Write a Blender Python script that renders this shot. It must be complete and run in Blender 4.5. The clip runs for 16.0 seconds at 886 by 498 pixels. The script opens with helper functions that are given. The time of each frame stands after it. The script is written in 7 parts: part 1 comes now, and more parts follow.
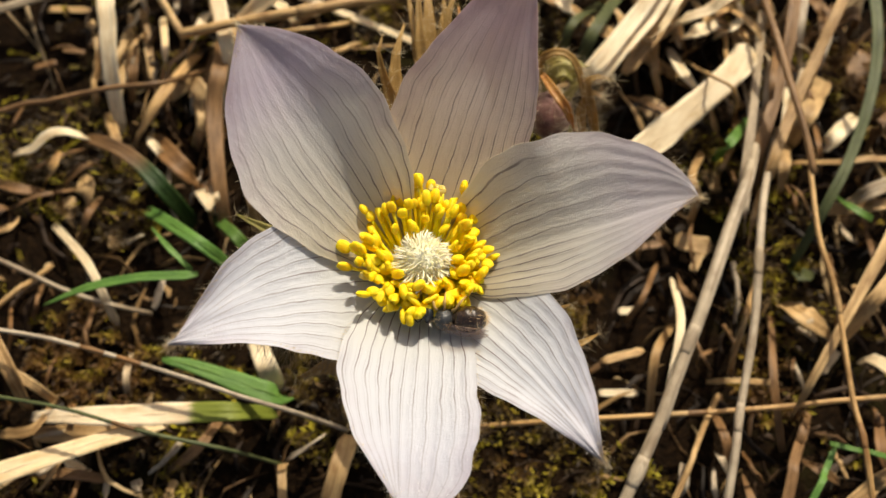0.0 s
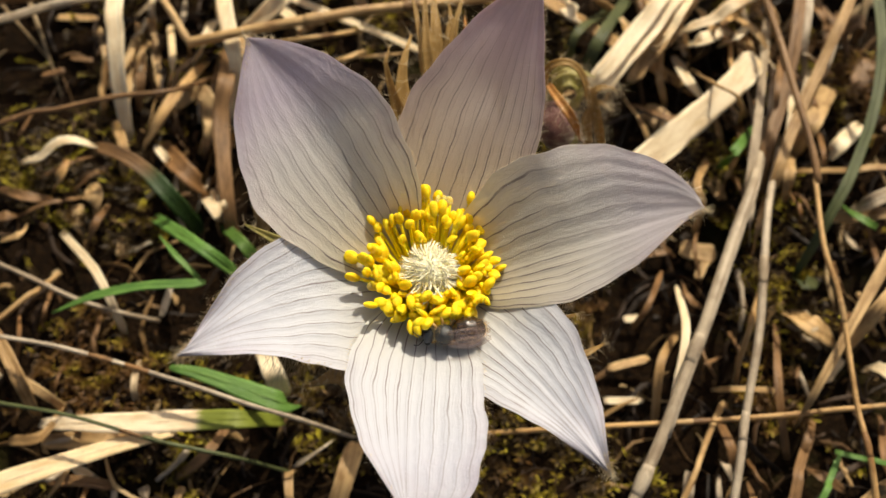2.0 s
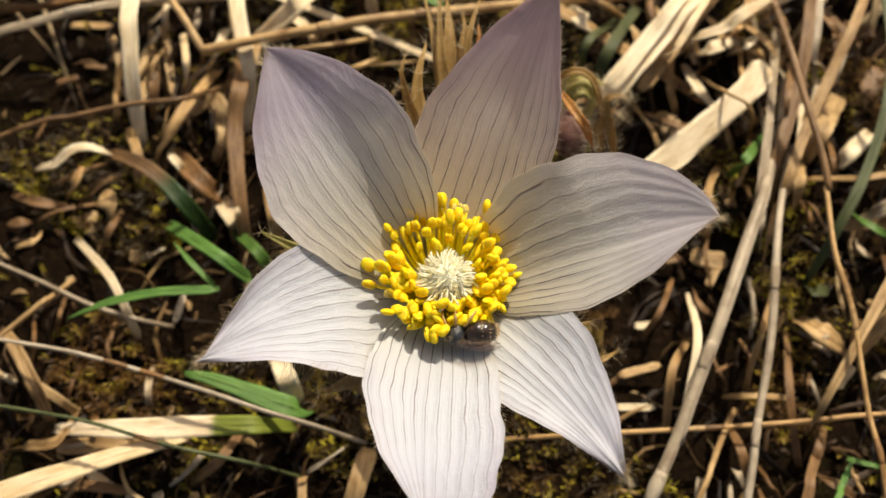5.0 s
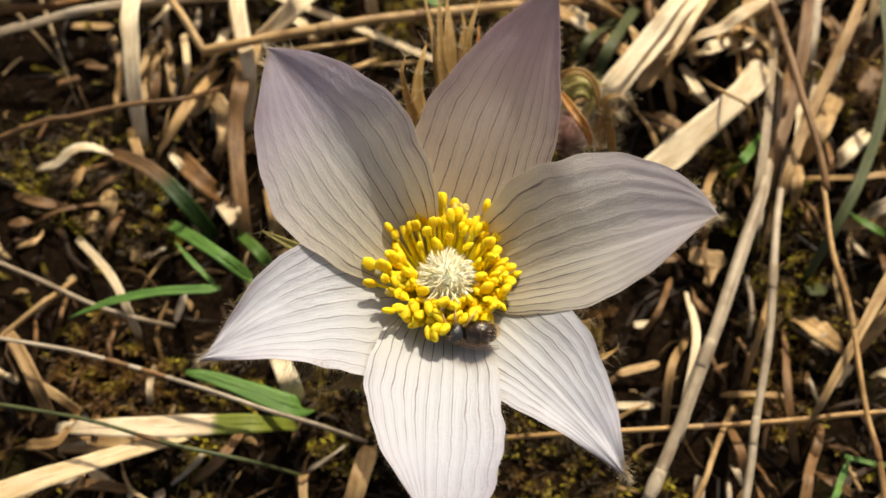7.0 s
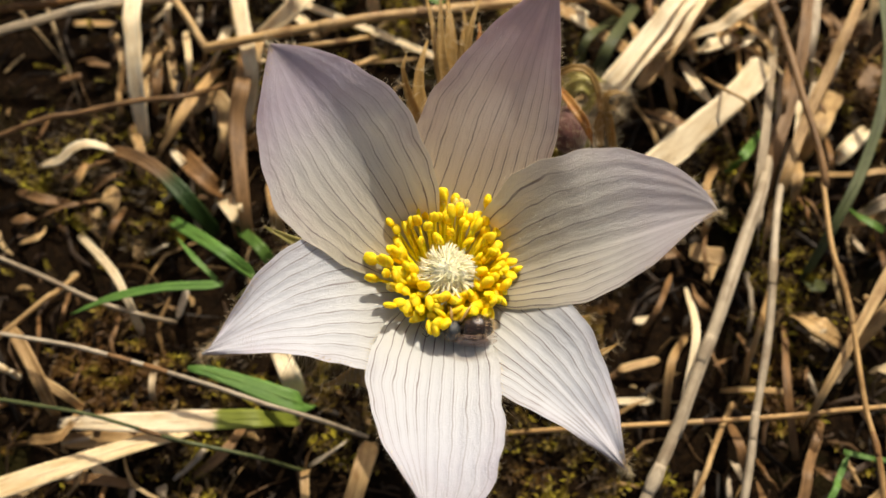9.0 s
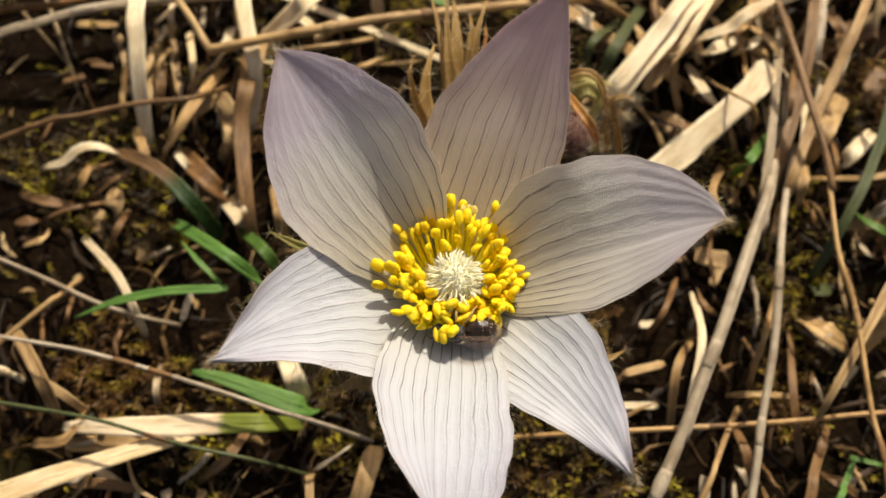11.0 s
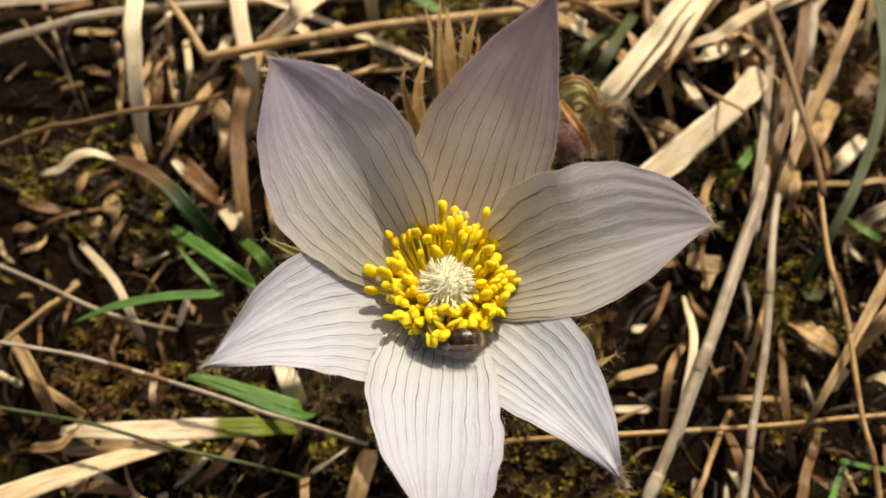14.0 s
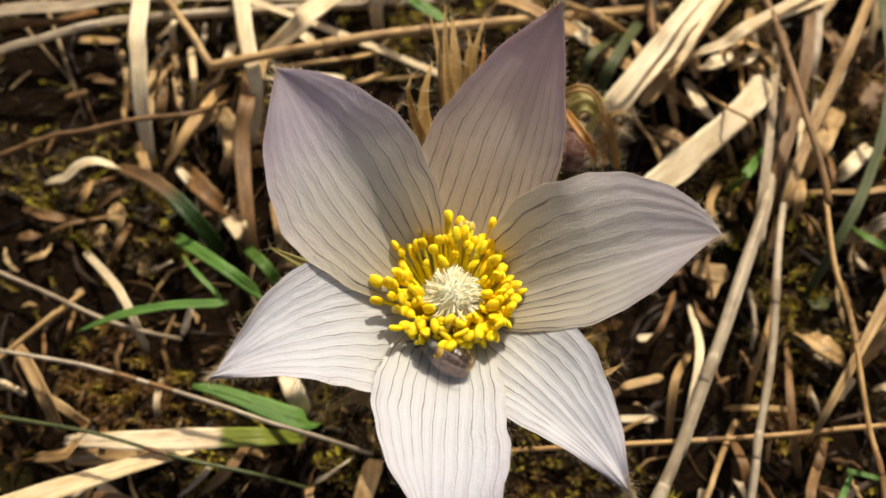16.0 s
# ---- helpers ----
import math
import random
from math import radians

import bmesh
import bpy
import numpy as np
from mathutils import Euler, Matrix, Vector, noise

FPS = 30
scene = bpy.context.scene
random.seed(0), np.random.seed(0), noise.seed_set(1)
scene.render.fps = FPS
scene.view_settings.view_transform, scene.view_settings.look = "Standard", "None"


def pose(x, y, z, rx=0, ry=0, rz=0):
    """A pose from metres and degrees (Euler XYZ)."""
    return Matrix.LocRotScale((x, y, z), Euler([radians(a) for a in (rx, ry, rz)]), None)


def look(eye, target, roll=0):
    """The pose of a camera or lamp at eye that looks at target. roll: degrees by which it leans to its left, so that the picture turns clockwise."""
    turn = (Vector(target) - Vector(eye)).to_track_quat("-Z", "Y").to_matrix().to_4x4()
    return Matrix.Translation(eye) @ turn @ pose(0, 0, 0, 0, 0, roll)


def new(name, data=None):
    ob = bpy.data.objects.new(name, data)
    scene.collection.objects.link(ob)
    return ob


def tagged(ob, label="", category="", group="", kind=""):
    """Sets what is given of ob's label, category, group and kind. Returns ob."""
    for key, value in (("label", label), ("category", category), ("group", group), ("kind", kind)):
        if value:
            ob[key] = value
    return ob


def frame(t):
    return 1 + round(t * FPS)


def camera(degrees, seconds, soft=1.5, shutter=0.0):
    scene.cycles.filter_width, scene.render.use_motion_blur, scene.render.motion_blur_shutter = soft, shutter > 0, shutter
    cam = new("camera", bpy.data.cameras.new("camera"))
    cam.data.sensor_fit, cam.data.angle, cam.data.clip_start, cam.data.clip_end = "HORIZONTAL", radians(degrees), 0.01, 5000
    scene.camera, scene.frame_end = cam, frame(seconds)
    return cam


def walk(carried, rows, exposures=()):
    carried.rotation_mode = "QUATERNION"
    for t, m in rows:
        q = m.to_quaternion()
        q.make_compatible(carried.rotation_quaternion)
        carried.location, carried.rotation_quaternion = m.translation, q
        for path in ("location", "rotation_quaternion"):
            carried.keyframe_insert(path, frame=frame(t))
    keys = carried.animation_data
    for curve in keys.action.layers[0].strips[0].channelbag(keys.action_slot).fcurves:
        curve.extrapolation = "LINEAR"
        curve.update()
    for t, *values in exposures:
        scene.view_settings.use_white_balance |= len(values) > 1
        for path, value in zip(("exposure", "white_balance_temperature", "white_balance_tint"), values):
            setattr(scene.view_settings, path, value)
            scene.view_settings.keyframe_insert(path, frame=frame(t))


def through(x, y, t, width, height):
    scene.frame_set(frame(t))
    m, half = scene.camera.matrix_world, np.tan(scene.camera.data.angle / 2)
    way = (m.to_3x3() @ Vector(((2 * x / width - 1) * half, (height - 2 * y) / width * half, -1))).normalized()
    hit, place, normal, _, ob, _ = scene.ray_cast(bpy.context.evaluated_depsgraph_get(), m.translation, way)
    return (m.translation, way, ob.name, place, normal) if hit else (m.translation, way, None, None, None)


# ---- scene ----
cam = camera(51.6, 16.0, soft=1.45)
cam.data.dof.use_dof = True
cam.data.dof.focus_distance = 0.116
cam.data.dof.aperture_fstop = 23.0
PATH = [
    (0, (0.00242, 0.00483, 0.15801), (0.00138, 0.04543, 0.05579), -1.141),
    (0.5, (0.00188, 0.00502, 0.15824), (0.00084, 0.04567, 0.05603), -1.156),
    (1, (0.0013, 0.00587, 0.15844), (0.0001, 0.04647, 0.05622), -1.299),
    (1.5, (0.00162, 0.00564, 0.15874), (0.00028, 0.04622, 0.05651), -1.513),
    (2, (0.00192, 0.00573, 0.1592), (0.0005, 0.04644, 0.05702), -1.6),
    (2.5, (0.00147, 0.00573, 0.15933), (9e-05, 0.04649, 0.05718), -1.523),
    (3, (0.00092, 0.00687, 0.15943), (-0.00052, 0.04766, 0.05729), -1.55),
    (3.5, (0.00127, 0.00652, 0.15959), (-0.00037, 0.04752, 0.05753), -1.749),
    (4, (0.00046, 0.0062, 0.15986), (-0.00128, 0.04742, 0.05789), -1.834),
    (6.5, (3e-05, 0.00515, 0.16069), (-0.00154, 0.04648, 0.05876), -1.761),
    (7, (-0.00014, 0.00518, 0.16091), (-0.00166, 0.04651, 0.05898), -1.645),
    (7.5, (-0.00101, 0.00538, 0.1605), (-0.00275, 0.04665, 0.05856), -1.914),
    (8, (-0.00078, 0.005, 0.16078), (-0.00273, 0.04627, 0.05884), -2.237),
    (8.5, (-0.00099, 0.00545, 0.16118), (-0.00278, 0.04668, 0.05921), -1.948),
    (9, (-0.00016, 0.00438, 0.16133), (-0.00177, 0.04565, 0.05938), -1.767),
    (11.5, (-0.0014, 0.00615, 0.16153), (-0.0029, 0.04683, 0.05934), -1.538),
    (12, (-0.00125, 0.00577, 0.16166), (-0.00279, 0.04669, 0.05956), -1.675),
    (12.5, (-0.00099, 0.00517, 0.16154), (-0.00264, 0.04621, 0.0595), -1.82),
    (13, (-0.00113, 0.00567, 0.16187), (-0.00259, 0.04681, 0.05986), -1.527),
    (13.5, (-0.00028, 0.00566, 0.16188), (-0.00193, 0.04698, 0.05995), -1.77),
    (14, (-0.00011, 0.00559, 0.16282), (-0.00165, 0.04684, 0.06086), -1.671),
    (14.5, (-0.00015, 0.0059, 0.16186), (-0.00182, 0.04721, 0.05992), -1.827),
    (15, (-0.00079, 0.00626, 0.16155), (-0.00255, 0.0478, 0.05971), -1.926),
    (15.5, (-0.00087, 0.00668, 0.16201), (-0.00265, 0.04842, 0.06026), -1.921),
    (16, (-0.00068, 0.00633, 0.16279), (-0.00244, 0.04814, 0.06107), -1.908),
]
walk(cam, [(t, look(eye, target, roll)) for t, eye, target, roll in PATH], exposures=[(0, -0.13, 7150, 8), (9, -0.13, 7150, 8), (13, -0.21, 7150, 8), (14.5, -0.19, 7150, 8), (16, -0.15, 7150, 8)])

# ---- light: clear spring sun, high behind the upper petal ----
SUN_AZ, SUN_EL = 70.0, 47.0          # degrees from +x towards +y, and above the horizon
world = bpy.data.worlds.new("sky")
scene.world = world
world.use_nodes = True
wn = world.node_tree.nodes
sky = wn.new("ShaderNodeTexSky")
sky.sky_type = "NISHITA"
sky.sun_disc = False
sky.dust_density = 6.0
sky.ozone_density = 0.4
sky.sun_elevation = radians(SUN_EL)
sky.sun_rotation = radians(90 - SUN_AZ)
wn["Background"].inputs["Strength"].default_value = 0.104
world.node_tree.links.new(sky.outputs[0], wn["Background"].inputs[0])
sun = new("sun", bpy.data.lights.new("sun", "SUN"))
sun.data.energy = 5.0
sun.data.angle = radians(0.55)
sun.data.color = (1.0, 0.93, 0.82)
sd = Vector((math.cos(radians(SUN_EL)) * math.cos(radians(SUN_AZ)), math.cos(radians(SUN_EL)) * math.sin(radians(SUN_AZ)), math.sin(radians(SUN_EL))))
sun.matrix_world = look(sd * 3, (0, 0, 0))

# ---- materials ----


class Nodes:
    """Short hand for one node material."""

    def __init__(self, name):
        self.mat = bpy.data.materials.new(name)
        self.mat.use_nodes = True
        self.t = self.mat.node_tree
        self.t.nodes.clear()
        self.out = self.t.nodes.new("ShaderNodeOutputMaterial")

    def link(self, a, b):
        self.t.links.new(a, b)

    def n(self, kind, out=0, **ins):
        node = self.t.nodes.new(kind)
        for key, value in ins.items():
            if key in ("operation", "blend_type", "data_type", "noise_dimensions", "attribute_name", "uv_map", "feature", "clamp", "distance", "interpolation_type"):
                if key == "operation":
                    node.operation = value
                elif key == "blend_type":
                    node.blend_type = value
                elif key == "data_type":
                    node.data_type = value
                elif key == "attribute_name":
                    node.attribute_name = value
                elif key == "uv_map":
                    node.uv_map = value
                elif key == "feature":
                    node.feature = value
                elif key == "interpolation_type":
                    node.interpolation_type = value
                continue
            slot = node.inputs[int(key[1:])] if key[0] == "i" and key[1:].isdigit() else node.inputs[key.replace("_", " ")]
            if hasattr(value, "is_linked"):
                self.link(value, slot)
            else:
                slot.default_value = value
        return node.outputs[out]

    def math(self, op, a, b=0.0, c=0.0):
        return self.n("ShaderNodeMath", operation=op, i0=a, i1=b, i2=c)

    def mix(self, f, a, b, blend="MIX"):
        node = self.t.nodes.new("ShaderNodeMix")
        node.data_type = "RGBA"
        node.blend_type = blend
        for slot, value in ((node.inputs[0], f), (node.inputs[6], a), (node.inputs[7], b)):
            if hasattr(value, "is_linked"):
                self.link(value, slot)
            else:
                slot.default_value = value if not isinstance(value, tuple) else (*value[:3], 1)
        return node.outputs[2]

    def ramp(self, f, stops):
        node = self.t.nodes.new("ShaderNodeValToRGB")
        e = node.color_ramp.elements
        while len(e) < len(stops):
            e.new(0.5)
        for k, (p, c) in zip(e, stops):
            k.position = p
            k.color = (*c, 1)
        self.link(f, node.inputs[0])
        return node.outputs[0]

    def smooth(self, x, lo, hi, a=0.0, b=1.0):
        return self.n("ShaderNodeMapRange", interpolation_type="SMOOTHSTEP", i0=x, i1=lo, i2=hi, i3=a, i4=b)

    def noise(self, vec, scale, detail=3.0, rough=0.55, dist=0.0):
        return self.n("ShaderNodeTexNoise", Vector=vec, Scale=scale, Detail=detail, Roughness=rough, Distortion=dist)

    def uv(self, name="UVMap"):
        node = self.t.nodes.new("ShaderNodeUVMap")
        node.uv_map = name
        sep = self.t.nodes.new("ShaderNodeSeparateXYZ")
        self.link(node.outputs[0], sep.inputs[0])
        return node.outputs[0], sep.outputs[0], sep.outputs[1]

    def vec(self, x, y, z=0.0):
        return self.n("ShaderNodeCombineXYZ", i0=x, i1=y, i2=z)

    def bump(self, h, strength, dist):
        return self.n("ShaderNodeBump", Strength=strength, Distance=dist, Height=h)

    def surface(self, colour, rough, bump=None, translucent=0.0, thin=None, spec=0.5, sheen=0.0):
        p = self.t.nodes.new("ShaderNodeBsdfPrincipled")
        for slot, value in ((p.inputs["Base Color"], colour), (p.inputs["Roughness"], rough)):
            if hasattr(value, "is_linked"):
                self.link(value, slot)
            else:
                slot.default_value = (*value, 1) if isinstance(value, tuple) else value
        p.inputs["Specular IOR Level"].default_value = spec
        p.inputs["Sheen Weight"].default_value = sheen
        if bump is not None:
            self.link(bump, p.inputs["Normal"])
        last = p.outputs[0]
        if translucent:
            tr = self.t.nodes.new("ShaderNodeBsdfTranslucent")
            src = thin if thin is not None else colour
            if hasattr(src, "is_linked"):
                self.link(src, tr.inputs[0])
            else:
                tr.inputs[0].default_value = (*src, 1)
            if bump is not None:
                self.link(bump, tr.inputs[1])
            m = self.t.nodes.new("ShaderNodeMixShader")
            m.inputs[0].default_value = translucent
            self.link(p.outputs[0], m.inputs[1])
            self.link(tr.outputs[0], m.inputs[2])
            last = m.outputs[0]
        self.link(last, self.out.inputs[0])
        return self.mat

    def rand(self):
        return self.n("ShaderNodeObjectInfo", 5)

    def island(self):
        node = self.t.nodes.new("ShaderNodeNewGeometry")
        return node.outputs["Random Per Island"]

    def coords(self):
        node = self.t.nodes.new("ShaderNodeNewGeometry")
        return node.outputs["Position"]

    def local(self):
        node = self.t.nodes.new("ShaderNodeTexCoord")
        return node.outputs["Object"]


def straw_material(name, light, dark, by_island=False, rough=0.5, translucent=0.2, green=None):
    """Dry or green grass: fibres along the blade, blotches and small dark specks. UV is in millimetres."""
    m = Nodes(name)
    uv, u, v = m.uv()
    r = m.island() if by_island else m.rand()
    off = m.math("MULTIPLY", r, 731.0)
    fib = m.noise(m.vec(m.math("ADD", m.math("MULTIPLY", u, 0.06), off), m.math("MULTIPLY", v, 5.0)), 1.0, 3.0, 0.6)
    blot = m.noise(m.vec(m.math("ADD", m.math("MULTIPLY", u, 0.16), off), m.math("MULTIPLY", v, 0.5)), 1.0, 4.0, 0.6)
    speck = m.noise(m.vec(m.math("ADD", m.math("MULTIPLY", u, 1.1), off), m.math("MULTIPLY", v, 2.0)), 1.0, 2.0, 0.5)
    f = m.smooth(m.math("ADD", m.math("MULTIPLY", fib, 0.5), m.math("MULTIPLY", blot, 0.8)), 0.43, 0.8)
    col = m.mix(f, dark, light)
    tint = m.ramp(r, [(0.0, (0.72, 0.66, 0.58)), (0.35, (0.95, 0.93, 0.9)), (0.7, (1.0, 1.0, 1.0)), (1.0, (1.0, 0.9, 0.74))])
    col = m.mix(1.0, col, tint, "MULTIPLY")
    col = m.mix(m.smooth(speck, 0.66, 0.74, 0.0, 0.55), col, (dark[0] * 0.35, dark[1] * 0.32, dark[2] * 0.3))
    if green is not None:
        edge, turn, tone = green
        f2 = m.smooth(m.math("ADD", u, m.math("MULTIPLY", m.math("SUBTRACT", fib, 0.5), 5.0)), edge, turn)
        col = m.mix(f2, col, m.mix(fib, tone, (tone[0] * 1.5, tone[1] * 1.35, tone[2] * 1.3)))
    b = m.bump(m.math("ADD", fib, m.math("MULTIPLY", speck, 0.3)), 0.5, 0.0003)
    return m.surface(col, rough, b, translucent, spec=0.4)


straw_pale = straw_material("straw_pale", (0.97, 0.86, 0.64), (0.7, 0.53, 0.3))
straw_tan = straw_material("straw_tan", (0.68, 0.47, 0.23), (0.28, 0.155, 0.06))
straw_brown = straw_material("straw_brown", (0.3, 0.17, 0.075), (0.12, 0.062, 0.025))
straw_grey = straw_material("straw_grey", (0.62, 0.53, 0.4), (0.3, 0.23, 0.16))
meadow_straw = straw_material("meadow_straw", (0.62, 0.46, 0.26), (0.3, 0.2, 0.09), by_island=True)
grass_green = straw_material("grass_green", (0.17, 0.34, 0.075), (0.09, 0.21, 0.045), rough=0.42, translucent=0.3)
grass_dull = straw_material("grass_dull", (0.11, 0.13, 0.05), (0.05, 0.065, 0.025), rough=0.5, translucent=0.2)
straw_to_green = straw_material("straw_to_green", (0.97, 0.84, 0.62), (0.68, 0.5, 0.28), green=(33.5, 35.0, (0.16, 0.2, 0.03)))
# the green end's tone is darkened to paint in the shade on it
brown_to_green = straw_material("brown_to_green", (0.22, 0.12, 0.045), (0.09, 0.045, 0.015), green=(11.0, 17.0, (0.018, 0.045, 0.008)))


def soil_material():
    m = Nodes("soil")
    p = m.coords()
    a = m.noise(p, 60.0, 5.0, 0.6)
    b = m.noise(p, 700.0, 5.0, 0.7)
    c = m.noise(p, 1500.0, 2.0, 0.5)
    col = m.ramp(b, [(0.3, (0.004, 0.0027, 0.0013)), (0.5, (0.01, 0.0055, 0.0027)), (0.66, (0.022, 0.012, 0.005)), (0.82, (0.065, 0.036, 0.014))])
    col = m.mix(m.smooth(a, 0.55, 0.72, 0.0, 0.6), col, (0.022, 0.02, 0.005))
    # far off the single stems merge into a straw-coloured meadow
    far = m.smooth(m.n("ShaderNodeVectorMath", 1, operation="LENGTH", i0=p), 0.25, 0.9)
    mead = m.ramp(m.noise(p, 7.0, 8.0, 0.7), [(0.3, (0.03, 0.022, 0.01)), (0.5, (0.11, 0.08, 0.036)), (0.7, (0.24, 0.18, 0.09))])
    col = m.mix(far, col, mead)
    h = m.math("ADD", b, m.math("MULTIPLY", c, 0.4))
    return m.surface(col, 0.9, m.bump(h, 0.9, 0.0012), spec=0.05)


def moss_material():
    m = Nodes("moss")
    p = m.coords()
    clump = m.smooth(m.noise(p, 190.0, 2.0, 0.5), 0.34, 0.68)
    r = m.math("ADD", m.math("MULTIPLY", clump, 0.72), m.math("MULTIPLY", m.island(), 0.3))
    col = m.ramp(r, [(0.0, (0.014, 0.008, 0.003)), (0.4, (0.045, 0.025, 0.005)), (0.62, (0.11, 0.068, 0.01)), (0.84, (0.3, 0.23, 0.02)), (1.0, (0.62, 0.54, 0.05))])
    col = m.mix(m.smooth(m.noise(p, 38.0, 2.0, 0.5), 0.5, 0.62, 0.0, 0.5), col, (0.17, 0.075, 0.016))
    return m.surface(col, 0.55, None, 0.35, spec=0.3)


def bits_material():
    m = Nodes("litter_bits")
    r = m.island()
    uv, u, v = m.uv()
    fib = m.noise(m.vec(m.math("ADD", m.math("MULTIPLY", u, 0.3), m.math("MULTIPLY", r, 500.0)), m.math("MULTIPLY", v, 4.0)), 1.0, 3.0, 0.6)
    col = m.ramp(r, [(0.0, (0.012, 0.007, 0.003)), (0.35, (0.03, 0.016, 0.007)), (0.62, (0.07, 0.036, 0.013)), (0.82, (0.17, 0.09, 0.03)), (0.94, (0.4, 0.26, 0.11)), (1.0, (0.6, 0.45, 0.25))])
    col = m.mix(1.0, col, m.ramp(fib, [(0.3, (0.55, 0.5, 0.45)), (0.7, (1.0, 1.0, 1.0))]), "MULTIPLY")
    return m.surface(col, 0.6, m.bump(fib, 0.5, 0.0003), 0.12, spec=0.35)


def petal_material(name, tip_tone, mid_tone, base_tone, lilac, through=0.42, glow=(1.0, 0.92, 0.78), relief=0.13, spread=1.0, ink=0.6, reach=0.06):
    """White sepal with fanning dark veins, pleats between them and glinting cells. UVMap: 0..1 along, -1..1 across; wide: half width in mm, length in mm."""
    m = Nodes(name)
    uv, s, v = m.uv("UVMap")
    _, w, ln = m.uv("wide")
    smm = m.math("MULTIPLY", s, ln)
    vmm = m.math("MULTIPLY", v, w)
    flat = m.vec(smm, vmm)
    r = m.math("MULTIPLY", m.rand(), 97.0)
    wob = m.math("SUBTRACT", m.noise(m.vec(m.math("ADD", m.math("MULTIPLY", smm, 0.08), r), m.math("MULTIPLY", v, 2.2)), 1.0, 3.0, 0.6), 0.5)
    wob2 = m.math("SUBTRACT", m.noise(m.vec(m.math("ADD", m.math("MULTIPLY", smm, 0.5), r), m.math("MULTIPLY", v, 6.0)), 1.0, 2.0, 0.5), 0.5)
    vv = m.math("ADD", v, m.math("ADD", m.math("MULTIPLY", wob, 0.15), m.math("MULTIPLY", wob2, 0.022)))

    def lines(count, shift, half):
        x = m.math("ADD", m.math("MULTIPLY", vv, count), shift)
        d = m.math("ABSOLUTE", m.math("SUBTRACT", m.math("FRACT", m.math("ADD", x, 0.5)), 0.5))
        return d, m.smooth(m.math("DIVIDE", m.math("MULTIPLY", d, w), count), half * 0.35, half, 1.0, 0.0)

    d1, main = lines(5.6, 0.2, 0.115)
    d2, fine = lines(11.2, 0.9, 0.05)
    fine = m.math("MULTIPLY", fine, m.smooth(s, 0.25, 0.5))
    patchy = m.smooth(m.noise(flat, 0.22, 2.0, 0.5), 0.3, 0.66, 0.42, 1.0)
    fade = m.math("MULTIPLY", m.smooth(s, 0.2, 0.95, 1.0, reach), patchy)
    vein = m.math("MULTIPLY", m.math("MAXIMUM", main, m.math("MULTIPLY", fine, 0.42)), fade)
    cell = m.noise(flat, 7.0, 2.0, 0.6)
    mott = m.noise(flat, 0.45, 4.0, 0.6)
    col = m.ramp(s, [(0.0, base_tone), (0.2 * spread, tuple(0.35 * a + 0.65 * b for a, b in zip(base_tone, mid_tone))), (0.42 * spread, mid_tone), (0.8, tip_tone), (1.0, tuple(0.85 * a for a in tip_tone))])
    rim = m.math("MULTIPLY", m.smooth(m.math("ABSOLUTE", v), 0.55, 1.0), m.smooth(s, 0.2, 0.6))
    tint = m.math("MULTIPLY", m.math("ADD", m.math("MULTIPLY", rim, 0.7), m.smooth(s, 0.6, 1.0, 0.0, 0.8)), m.smooth(mott, 0.3, 0.7, 0.35, 1.0))
    col = m.mix(m.math("MULTIPLY", tint, lilac), col, (0.56, 0.45, 0.55))
    col = m.mix(m.math("MULTIPLY", m.math("SUBTRACT", cell, 0.35), 0.22), col, (0.95, 0.93, 0.95))
    col = m.mix(m.math("MULTIPLY", vein, ink), col, (0.2, 0.15, 0.14))
    thin = m.mix(1.0, col, glow, "MULTIPLY")
    pleat = m.smooth(d1, 0.0, 0.5)
    crinkle = m.noise(m.vec(m.math("ADD", m.math("MULTIPLY", smm, 0.34), r), m.math("MULTIPLY", vmm, 1.0)), 1.0, 4.0, 0.6)
    pleat = m.math("ADD", m.math("MULTIPLY", pleat, relief), m.math("MULTIPLY", crinkle, 0.85))
    h = m.math("ADD", m.math("MULTIPLY", pleat, m.smooth(w, 2.5, 9.0, 0.08, 1.0)), m.math("ADD", m.math("MULTIPLY", cell, 0.34), m.math("MULTIPLY", mott, 0.35)))
    glint = m.smooth(m.noise(flat, 5.0, 0.0, 0.5), 0.74, 0.8)
    rough = m.math("SUBTRACT", 0.5, m.math("MULTIPLY", glint, 0.28))
    return m.surface(col, rough, m.bump(h, 0.5, 0.0005), through, thin, spec=0.55, sheen=0.05)


petal_white = petal_material("petal_white", (0.69, 0.73, 0.85), (0.73, 0.765, 0.84), (0.74, 0.71, 0.52), 0.34, relief=0.24, ink=0.84, reach=0.34)
# yellow base_tone: the petal's own, strengthened and spread to paint warm glow in shade
petal_tipped = petal_material("petal_tipped", (0.78, 0.74, 0.88), (0.86, 0.86, 0.88), (0.74, 0.64, 0.3), 0.55, 0.6, (1.0, 0.96, 0.86), 0.2, 1.4, 0.9)
petal_ribbed = petal_material("petal_ribbed", (0.84, 0.83, 0.9), (0.88, 0.88, 0.88), (0.74, 0.64, 0.3), 0.3, 0.64, (1.0, 0.96, 0.86), 0.34, 1.45, 0.9)
petal_creased = petal_material("petal_creased", (0.69, 0.73, 0.85), (0.73, 0.765, 0.83), (0.75, 0.7, 0.5), 0.34, relief=0.28, ink=0.86, reach=0.4)
petal_lilac = petal_material("petal_lilac", (0.88, 0.79, 0.87), (0.95, 0.9, 0.88), (0.8, 0.74, 0.42), 0.5, 0.72, (1.0, 0.95, 0.9), 0.13, 1.4, 0.94)


